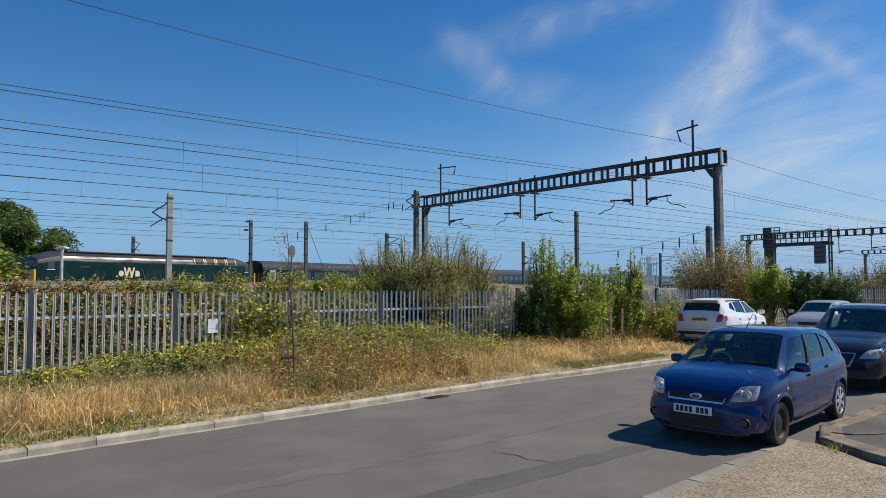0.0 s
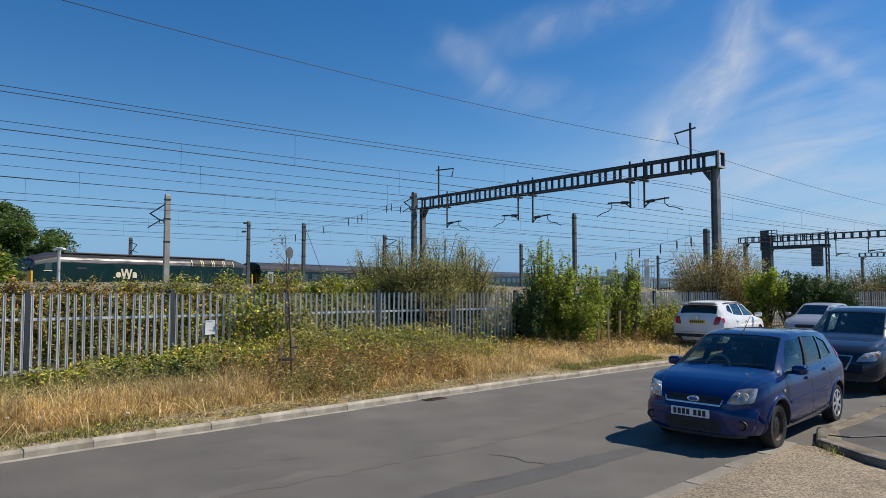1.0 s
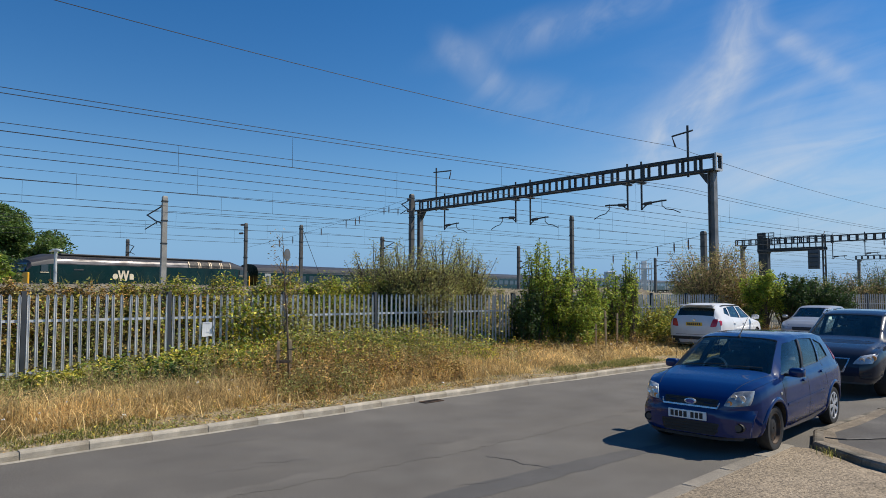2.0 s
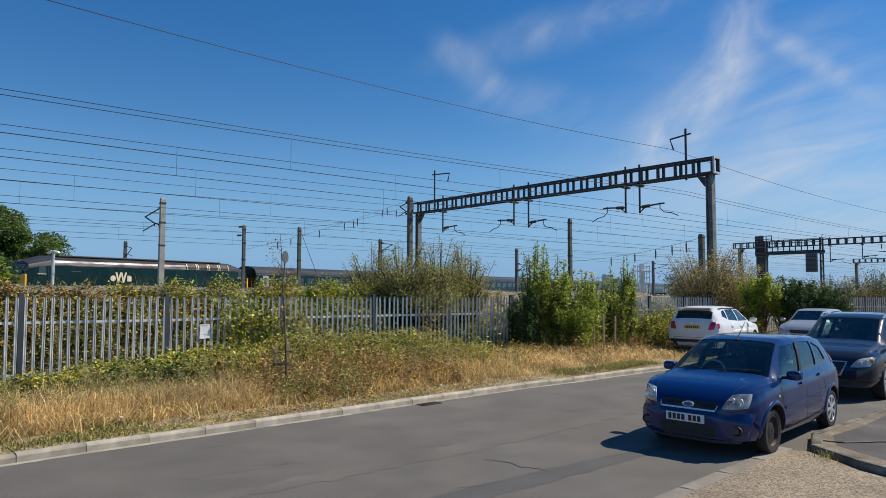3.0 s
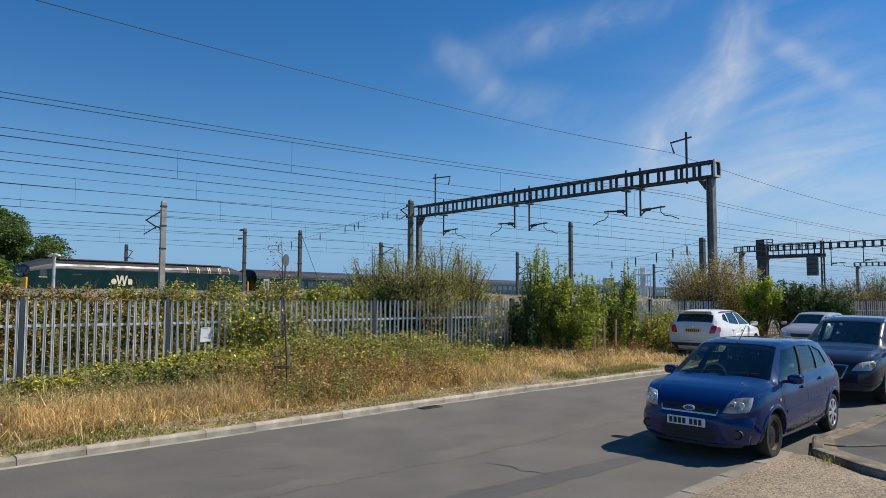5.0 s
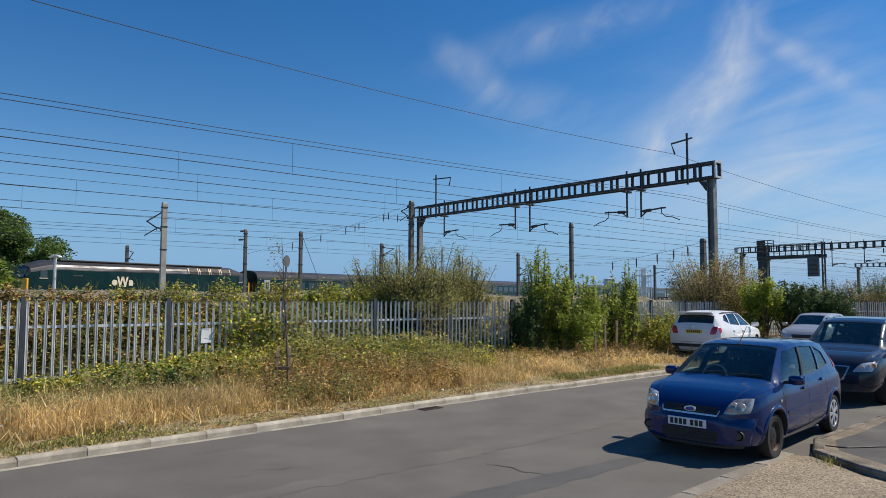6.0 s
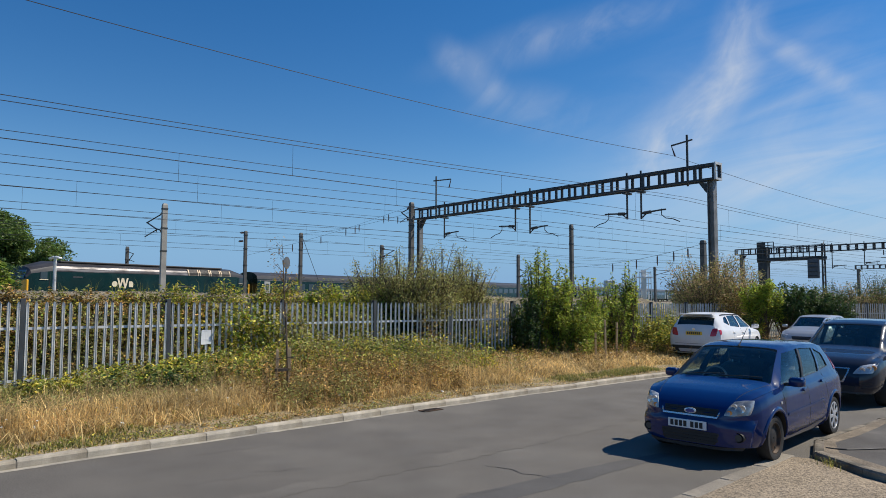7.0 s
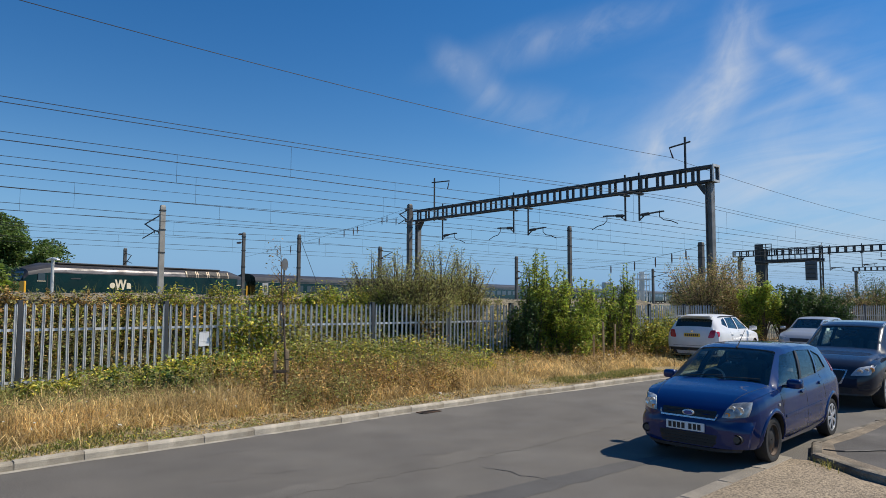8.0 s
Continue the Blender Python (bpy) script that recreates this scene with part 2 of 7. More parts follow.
def smooth_line(pts, step):
    """Even steps along a smooth curve through pts."""
    dense = []
    for i in range(len(pts) - 1):
        p0, p1, p2, p3 = pts[max(i - 1, 0)], pts[i], pts[i + 1], pts[min(i + 2, len(pts) - 1)]
        a1, a2 = (p2 - p0) * 0.5, (p3 - p1) * 0.5
        seg = (p2 - p1).length
        a1 = a1.normalized() * seg if a1.length else a1
        a2 = a2.normalized() * seg if a2.length else a2
        for k in range(24):
            t = k / 24
            dense.append(p1 * (2 * t**3 - 3 * t**2 + 1) + a1 * (t**3 - 2 * t**2 + t) + p2 * (3 * t**2 - 2 * t**3) + a2 * (t**3 - t**2))
    dense.append(pts[-1])
    out, left = [dense[0]], step
    for a, b in zip(dense, dense[1:]):
        d = (b - a).length
        while d > 0 and left <= d:
            a = a + (b - a) * (left / d)
            d = (b - a).length
            out.append(a)
            left = step
        left -= d
    return out


FAR = smooth_line(KERB, 0.785)


# ---- ground, road, kerbs ----
def sheet(name, rows, mat, label, category, smooth=True):
    """A surface over rows of points."""
    bm = bmesh.new()
    vs = [[bm.verts.new(p) for p in r] for r in rows]
    for a, b in zip(vs, vs[1:]):
        for i in range(len(a) - 1):
            bm.faces.new((a[i], a[i + 1], b[i + 1], b[i]))
    ob = part(name, bm, mat, smooth=smooth)
    for p in ob.data.polygons:
        if p.normal.z < 0:
            ob.data.flip_normals()
        break
    return tagged(ob, label, category, "", "structure")


def slab(name, pts, z0, z1, mat, label, category):
    bm = bmesh.new()
    a = [bm.verts.new((x, y, z0)) for x, y in pts]
    b = [bm.verts.new((x, y, z1)) for x, y in pts]
    bm.faces.new(a), bm.faces.new(b)
    for i in range(len(a)):
        j = (i + 1) % len(a)
        bm.faces.new((a[i], a[j], b[j], b[i]))
    return tagged(part(name, bm, mat), label, category, "", "structure")


bm = bmesh.new()
box(bm, (-2200, -2200, -0.6), (2200, 2200, -0.03))
tagged(part("ground", bm, FIELD), "wide flat dry railway land reaching the horizon", "ground", "", "structure")


def side_of(line):
    out = []
    for i in range(len(line)):
        d = (line[min(i + 1, len(line) - 1)] - line[max(i - 1, 0)]).normalized()
        out.append(Vector((-d.y, d.x)))
    return out


FAR_N = side_of(FAR)
# near edge of the road: the pavement's kerb and the mouth of the drive
NEAR = smooth_line([Vector(p) for p in ((40, 37.9), (22, 23.4), (12.5, 15.6), (7.67, 11.68), (5.46, 9.84), (5.12, 9.48), (4.92, 9.14), (4.88, 8.75), (4.95, 8.3), (5.1, 7.80), (5.55, 6.6), (6.4, 4.6), (7.6, 2.0), (9.5, -2.0), (12, -8))], 0.86)
road_pts = [(p.x, p.y) for p in FAR[::3]] + [(60, 50), (60, -40), (-40, -40)]
slab("road", road_pts, -0.028, 0.0, ASPHALT, "worn grey asphalt road with faint cracks and patches", "road")

# concrete channel at the foot of the far kerb
CHANNEL = material("channel_concrete", (0.36, 0.325, 0.265), 0.9, var=0.25, scale=4, bump=0.3, second=(0.22, 0.205, 0.185), amount=0.45, fine=0.2)
sheet("gutter", [[(p.x - n.x * d, p.y - n.y * d, z) for p, n in zip(FAR, FAR_N)] for d, z in ((-0.01, 0.006), (0.06, 0.006), (0.10, 0.004))], CHANNEL,
      "narrow pale concrete channel along the kerb foot", "gutter")

VERGE_STRAW = material("verge_soil", (0.37, 0.29, 0.17), 0.95, var=0.28, scale=0.9, bump=0.8, bscale=30, second=(0.235, 0.185, 0.095), amount=0.6, fine=0.4, fscale=45)


def verge_z(s, w, w0):
    d = w - w0
    n = noise.noise((s * 0.8, w * 0.8, 0)) * 0.035 + noise.noise((s * 3.1, w * 3.1, 4)) * 0.014
    flat = 1 - 0.8 * smoothstep(16.6, 19.5, s)      # dropped kerb where the cars stand
    return (0.088 + 0.10 * smoothstep(0.3, 4.0, d) + n * smoothstep(0.0, 0.35, d)) * flat


FAR_SW = [(RAIL.x * p.x + RAIL.y * p.y, AWAY.x * p.x + AWAY.y * p.y) for p in FAR]


def kerb_w(s):
    """How far across the kerb lies, at s along the railway."""
    for (s0, w0), (s1, w1) in zip(FAR_SW, FAR_SW[1:]):
        if s0 <= s <= s1:
            return w0 + (w1 - w0) * (s - s0) / (s1 - s0)
    return FAR_SW[0][1] if s < FAR_SW[0][0] else FAR_SW[-1][1]


def verge_at(s, w):
    return verge_z(s, w, kerb_w(s) + 0.13)


rows = []
steps = [0.0, 0.08, 0.2, 0.35, 0.55] + [0.8 + 0.3 * k for k in range(19)]
for i in range(0, 330):
    s = -22 + i * 0.25
    w0 = kerb_w(s) + 0.13
    rows.append([rail(s, w0 + d, verge_z(s, w0 + d, w0)) for d in steps])
sheet("verge", rows, VERGE_STRAW, "rough verge of dry straw-coloured soil", "verge")

# drive mouth: loose gravel and an old flush edging
sheet("gravel_drive", [[(x, y, 0.014) for x, y in r] for r in (
    ((4.60, 9.05), (4.86, 8.9), (4.9, 8.6)), ((3.55, 8.10), (4.3, 7.9), (4.93, 8.0)), ((2.62, 7.20), (4.0, 6.6), (5.5, 6.5)), ((0.9, 5.65), (3.4, 4.8), (6.6, 4.0)),
    ((-3.5, 1.8), (1.0, 0.6), (8.6, 0.0)), ((-9, -3.1), (-2, -5), (11.0, -6)), ((-18, -11), (-4, -14), (14, -14)))], GRAVEL_BED,
    "loose pale gravel at the mouth of a drive", "gravel", smooth=False)


def stones(name, count, place, size, mat, label):
    """Many small stones in one mesh."""
    rng = np.random.default_rng(5)
    base = np.array([(1, 0, 0), (-0.5, 0.87, 0), (-0.5, -0.87, 0), (0.1, 0.1, 0.28), (-0.1, 0.05, -0.4)])
    tris = [(0, 1, 3), (1, 2, 3), (2, 0, 3), (1, 0, 4), (2, 1, 4), (0, 2, 4)]
    V, F = [], []
    for i in range(count):
        x, y, z = place(rng)
        r = size * rng.uniform(0.5, 1.5)
        a = rng.uniform(0, math.tau)
        c, s = math.cos(a), math.sin(a)
        b = base * rng.uniform(0.7, 1.3, (5, 3)) * r
        for q in b:
            V.append((x + c * q[0] - s * q[1], y + s * q[0] + c * q[1], z + q[2]))
        F += [tuple(5 * i + k for k in t) for t in tris]
    me = bpy.data.meshes.new(name)
    me.from_pydata(V, [], F)
    me.materials.append(mat)
    return tagged(new(name, me), label, name.replace("_", " "), "", "stuff")


STONE = material("gravel_stone", (0.37, 0.29, 0.20), 0.9, var=0.15, scale=8, second=(0.30, 0.24, 0.17), amount=0.35, spread=0.25, island=True)


def in_drive(rng):
    while True:
        x, y = rng.uniform(1.2, 5.4), rng.uniform(5.4, 9.0)
        edge = 4.60 + (y - 9.05) * (2.62 - 4.60) / (7.20 - 9.05)
        if x > edge - 0.25 * rng.random() ** 2 and x < 4.84 + max(0, 8.3 - y) * 0.28:
            return x, y, 0.016


stones("gravel", 1500, in_drive, 0.007, STONE, "scattered pale gravel stones at the drive mouth")

# worn edging stones between road and gravel
EDGE_STONE = material("worn_edging", (0.27, 0.235, 0.185), 0.9, var=0.3, scale=3, bump=0.5, bscale=40, second=(0.17, 0.15, 0.12), amount=0.6, fine=0.25, spread=0.15)
edging = thing("channel_edging", pose(0, 0, 0), "worn flush concrete edging between asphalt and gravel", "edging", "", "structure")
bm = bmesh.new()
box(bm, (-0.45, -0.10, -0.05), (0.45, 0.10, 0.019), None, 0.014)
me = mesh_of("edging_stone", bm, EDGE_STONE)
e0, e1 = Vector((4.66, 9.14)), Vector((0.9, 5.63))
for k in range(6):
    p = e0.lerp(e1, (k + 0.5) / 5.6)
    d = (e1 - e0)
    piece("edging_stone", me, edging, pose(p.x, p.y, random.uniform(-0.006, 0.002), 0, 0, math.degrees(math.atan2(d.y, d.x)) + random.uniform(-1.5, 1.5)))

# pavement at the corner
pave = [(p.x + n.x * 0.12, p.y + n.y * 0.12) for p, n in zip(NEAR, side_of(NEAR))]
slab("pavement", pave + [(40, -8)], -0.02, 0.092, PATH_TAR, "old patched tarmac pavement at the corner", "pavement")

DIRT = material("gritty_dirt", (0.24, 0.19, 0.13), 0.95, var=0.3, scale=2.5, bump=0.7, bscale=70, second=(0.15, 0.12, 0.085), amount=0.55, fine=0.5, fscale=60)
edge_n = side_of(NEAR)
sheet("dirt_edge", [[(p.x + n.x * d * k, p.y + n.y * d * k, z) for p, n, k in zip(NEAR, edge_n, [1 + 0.55 * noise.noise((q.x * 1.3, q.y * 1.3, 3)) for q in NEAR])] for d, z in ((0.125, 0.097), (0.22, 0.097), (0.33, 0.0935))], DIRT,
      "gritty dirt washed along the pavement edge", "dirt")

cable = bmesh.new()
tube(cable, [(5.17, 9.15, 0.101), (5.24, 9.10, 0.101), (5.39, 9.04, 0.101), (5.6, 9.06, 0.100), (5.9, 9.10, 0.101), (6.8, 9.0, 0.101)], 0.011, 6)
tagged(part("cable", cable, WIRE), "black cable lying across the tarmac pavement", "cable")

# kerb stones, one by one
bm = bmesh.new()
loft(bm, [[(x, 0.0, -0.12), (x, -0.002, 0.075), (x, 0.012, 0.098), (x, 0.03, 0.104), (x, 0.125, 0.104), (x, 0.125, -0.12)] for x in (0.002, 0.783)])
KERB_ME = mesh_of("kerbstone", bm, CONCRETE)
kerb = thing("kerb", pose(0, 0, 0), "pale concrete kerb edging the verge", "kerb", "", "structure")
for a, b in zip(FAR, FAR[1:]):
    if -18 < a.x < 30:
        d = b - a
        piece("kerbstone", KERB_ME, kerb, pose(a.x, a.y, random.uniform(-0.008, 0.006) - 0.075 * smoothstep(16.4, 19.4, a.x * RAIL.x + a.y * RAIL.y), random.uniform(-1, 1), 0, math.degrees(math.atan2(d.y, d.x)) + random.uniform(-0.5, 0.5)))
bm = bmesh.new()
loft(bm, [[(x, 0.0, -0.06), (x, 0.010, 0.070), (x, 0.03, 0.093), (x, 0.055, 0.100), (x, 0.135, 0.100), (x, 0.135, -0.06)] for x in (0.005, 0.858)])
NEAR_ME = mesh_of("kerbstone", bm, OLD_KERB)
kerb2 = thing("kerb", pose(0, 0, 0), "old dirty concrete kerb round the pavement corner", "kerb", "", "structure")
for a, b in zip(NEAR, NEAR[1:]):
    if a.y > -3:
        d = b - a
        piece("kerbstone", NEAR_ME, kerb2, pose(a.x, a.y, random.uniform(-0.008, 0.004), 0, 0, math.degrees(math.atan2(d.y, d.x)) + random.uniform(-0.8, 0.8)))

# road wear: cracks, a tar joint, the gully grating
TAR = material("tar_seam_and_pit_shade", (0.055, 0.050, 0.046), 0.8, var=0.2, scale=6)
PATCH = material("asphalt_patch", (0.088, 0.082, 0.075), 0.85, var=0.14, scale=1.2, bump=0.3, bscale=90, fine=0.25, fscale=170)
PALE_WEAR = material("worn_asphalt", (0.134, 0.121, 0.102), 0.9, var=0.2, scale=1.0, bump=0.4, bscale=80, fine=0.35, fscale=120)


def crack(p0, p1, wide, wob, z=0.004, mat=TAR):
    bm = bmesh.new()
    a, b = Vector(p0), Vector(p1)
    d = (b - a)
    n = Vector((-d.y, d.x)).normalized()
    k = max(6, int(d.length / 0.07))
    up, dn = [], []
    for i in range(k + 1):
        t = i / k
        c = a + d * t + n * wob * (noise.noise((a.x + t * 4 * d.length, a.y, 1)) + 0.4 * noise.noise((a.x + t * 13 * d.length, a.y, 7)))
        h = wide * (0.35 + 0.65 * math.sin(math.pi * t)) * (random.uniform(0.5, 1.3) if wide < 0.03 else 1 + 0.12 * noise.noise((t * 9, 3, a.x)))
        up.append(bm.verts.new((c.x + n.x * h, c.y + n.y * h, z)))
        dn.append(bm.verts.new((c.x - n.x * h, c.y - n.y * h, z)))
    for i in range(k):
        bm.faces.new((dn[i], dn[i + 1], up[i + 1], up[i]))
    return bm


road_wear = thing("road_wear", pose(0, 0, 0), "cracks and tar seams in the asphalt", "road marks", "", "structure")
for p0, p1, wide, wob in (((0.62, 8.60), (1.34, 8.00), 0.010, 0.10), ((-2.9, 7.6), (-1.9, 8.2), 0.003, 0.10), ((-0.6, 9.1), (0.4, 9.4), 0.003, 0.10),
                          ((-3.4, 8.9), (-2.2, 9.8), 0.004, 0.08), ((3.4, 12.6), (5.4, 14.6), 0.004, 0.12),
                          ((0.2, 7.3), (0.8, 7.6), 0.005, 0.08), ((1.5, 10.9), (2.6, 11.5), 0.004, 0.10), ((-2.2, 8.2), (-1.6, 8.45), 0.004, 0.12), ((2.5, 9.9), (3.0, 10.4), 0.003, 0.12)):
    part("crack", crack(p0, p1, wide, wob), TAR, road_wear)
for p0, p1, wide, wob, mat in (((3.1, 9.25), (-1.2, 5.9), 0.20, 0.03, PATCH), ((-2.6, 6.6), (3.4, 11.8), 0.22, 0.10, PALE_WEAR)):
    part("patch", crack(p0, p1, wide, wob, 0.0025), mat, road_wear)

gully = thing("road_gully", pose(-0.12, 12.62, 0.004, 0, 0, 42) @ Matrix.Diagonal((0.75, 0.5, 1, 1)), "rusty iron gully grating set in the road by the kerb", "drain cover")
IRON = material("rusty_iron", (0.065, 0.052, 0.042), 0.8, 0.4, var=0.3, scale=9, second=(0.16, 0.09, 0.05))
bm = bmesh.new()
for lo, hi in (((-0.30, -0.20, 0), (0.30, -0.17, 0.012)), ((-0.30, 0.17, 0), (0.30, 0.20, 0.012)), ((-0.30, -0.17, 0), (-0.27, 0.17, 0.012)), ((0.27, -0.17, 0), (0.30, 0.17, 0.012))):
    box(bm, lo, hi, None, 0.003)
part("frame", bm, IRON, gully)
for k in range(9):
    bm = bmesh.new()
    box(bm, (-0.25 + k * 0.06, -0.17, 0), (-0.222 + k * 0.06, 0.17, 0.01), None, 0.003)
    part("bar", bm, IRON, gully)
# Flat dark sheet stands for the shade down the hole below the bars.
bm = bmesh.new()
box(bm, (-0.27, -0.17, -0.002), (0.27, 0.17, 0.001))
part("pit", bm, TAR, gully)

# ---- palisade fence ----
bm = bmesh.new()
prof = [(-0.035, 0.0), (-0.022, 0.014), (-0.008, 0.004), (0.0, 0.009), (0.008, 0.004), (0.022, 0.014), (0.035, 0.0)]
prof = [(x * 0.86, -y * 1.2) for x, y in prof] + [(x * 0.86, -y * 1.2 + 0.004) for x, y in prof[::-1]]
PALE_H = 1.80
rings = [[(x * k, y, z) for x, y in prof] for z, k in ((-0.05, 1.0), (PALE_H - 0.07, 1.0), (PALE_H - 0.03, 0.72), (PALE_H, 0.16))]
loft(bm, rings)
PALE = mesh_of("pale", bm, GALV)
bm = bmesh.new()
for lo, hi in (((-0.040, -0.080, -0.1), (0.040, -0.070, 1.86)), ((-0.040, 0.030, -0.1), (0.040, 0.040, 1.86)), ((-0.005, -0.070, -0.1), (0.005, 0.030, 1.86))):
    box(bm, lo, hi)
# Galvanised posts coloured dark to carry the shade on their road-side face.
POST_STEEL = material("shaded_galvanised_post", (0.055, 0.062, 0.068), 0.55, 0.3, var=0.2, scale=3, bump=0.05, second=(0.085, 0.09, 0.095))
POST = mesh_of("post", bm, POST_STEEL)


def fence_run(p0, ang, bays, top0, drop, label):
    """A run of palisade fence: posts, two angle rails, pales one by one."""
    f = thing("palisade_fence", pose(p0[0], p0[1], 0, 0, 0, math.degrees(ang)), label, "fence", "palisade fences")
    for i in range(bays + 1):
        piece("post", POST, f, pose(2.75 * i, 0.06, top0 - drop * i - 1.80, random.uniform(-0.5, 0.5), random.uniform(-0.5, 0.5), 0))
    L = 2.75 * bays
    for z in (0.27, 1.26):
        bm = bmesh.new()
        a, b = top0 - 1.80 + z, top0 - drop * bays - 1.80 + z
        loft(bm, [[(x, 0.008, h), (x, 0.014, h), (x, 0.014, h + 0.044), (x, 0.05, h + 0.044), (x, 0.05, h + 0.05), (x, 0.008, h + 0.05)] for x, h in ((0, a), (L, b))])
        part("rail", bm, GALV, f)
    for i in range(bays * 18):
        x = 2.75 / 18 * (i + 0.5)
        tilt = random.gauss(0, 0.45)
        if random.random() < 0.03:
            tilt += random.uniform(-2, 2)
        piece("pale", PALE, f, pose(x, 0.0, top0 - drop * x / 2.75 - PALE_H + random.gauss(0, 0.006), random.gauss(0, 0.4), tilt, random.gauss(0, 2.5)))
    return f


FANG = 0.7153
FD = Vector((math.cos(FANG), math.sin(FANG), 0))
F0 = Vector((-7.93, 13.08, 0)) - FD * 2.75 * 4
fence_run(F0, FANG, 15, 1.96 + 4 * 0.0184, 0.0184, "galvanised steel palisade fence with pointed pales, overgrown")
F1 = F0 + FD * 2.75 * 15
F2 = Vector((30.0, 38.4, 0))
fence_run(F1, math.atan2(F2.y - F1.y, F2.x - F1.x), 9, 1.76, 0.0, "weathered galvanised palisade fence beyond the parked cars")

notice = thing("notice", Matrix.Translation(Vector((-7.93, 13.08, 0)) + FD * 3.58) @ pose(0, 0, 1.15, 0, 0, math.degrees(FANG)) @ pose(0, -0.03, 0), "blank white notice sheet fixed to the fence", "notice")
PAPER = material("white_sheet", (0.78, 0.78, 0.78), 0.6, var=0.05, scale=6)
bm = bmesh.new()
loft(bm, [[(x * 1.15, -0.003 + 0.012 * math.sin(x * 9), -0.16 + 0.006 * math.sin(x * 30)), (x, 0.001 + 0.012 * math.sin(x * 9), -0.16), (x, 0.001, 0.16), (x, -0.003, 0.16)] for x in (-0.11, -0.06, 0.0, 0.05, 0.11)])
part("sheet", bm, PAPER, notice)
for z in (-0.1, 0.1):
    bm = bmesh.new()
    box(bm, (-0.085, -0.008, z + 0.04), (0.06, -0.005, z + 0.046))
    part("text_line", bm, material("faded_print", (0.55, 0.56, 0.57), 0.7, var=0.05), notice)

# ---- railway ----
BANK_SOIL = material("bank_soil", (0.24, 0.20, 0.14), 0.95, var=0.3, scale=1.5, bump=0.8, bscale=20, second=(0.15, 0.13, 0.085), amount=0.5, fine=0.45, fscale=25)
bank = []
for i in range(0, 260):
    s = -45 + i * 0.5
    n = noise.noise((s * 0.35, 0, 2)) * 0.09
    low = 0.10 * smoothstep(5, 18, s) + 2.0 * smoothstep(25, 35, s)
    bank.append([rail(s, w, max(-0.02, z + (n - low) * (z > 0.3) + noise.noise((s * 2.3, w * 3, 9)) * 0.05)) for w, z in ((15.75, 0.05), (16.05, 0.7), (16.4, 1.45), (16.75, 1.98), (17.0, 2.12), (17.35, 2.17), (17.8, 2.1), (18.1, 1.7), (18.6, 0.9), (19.3, -0.02))])
sheet("embankment", bank, BANK_SOIL, "long bank of grey ballast stone beside the railway", "embankment")


def on_bank(rng):
    s = rng.uniform(-16, 26)
    w = rng.uniform(16.3, 17.9)
    low = 0.10 * smoothstep(5, 18, s)
    z = np.interp(w, (16.05, 16.4, 16.75, 17.0, 17.35, 17.8, 18.1), (0.7, 1.45, 1.98, 2.12, 2.17, 2.1, 1.7))
    p = rail(s, w, z + noise.noise((s * 0.35, 0, 2)) * 0.09 - low + 0.015)
    return p.x, p.y, p.z


stones("ballast", 11000, on_bank, 0.024, BALLAST, "grey ballast stones heaped on the railway bank")


def boom_chord(bm, s, w0, w1, z, off):
    tube(bm, [rail(s + off, w0, z), rail(s + off, w1, z)], 0.075, 4)


UP_BM = bmesh.new()
box(UP_BM, (-0.085, -0.03, 0), (0.085, 0.03, 0.80), None, 0.0)
UPRIGHT = mesh_of("upright", UP_BM, STEEL_DARK)
RAIL_DEG = math.degrees(math.atan2(RAIL.y, RAIL.x))


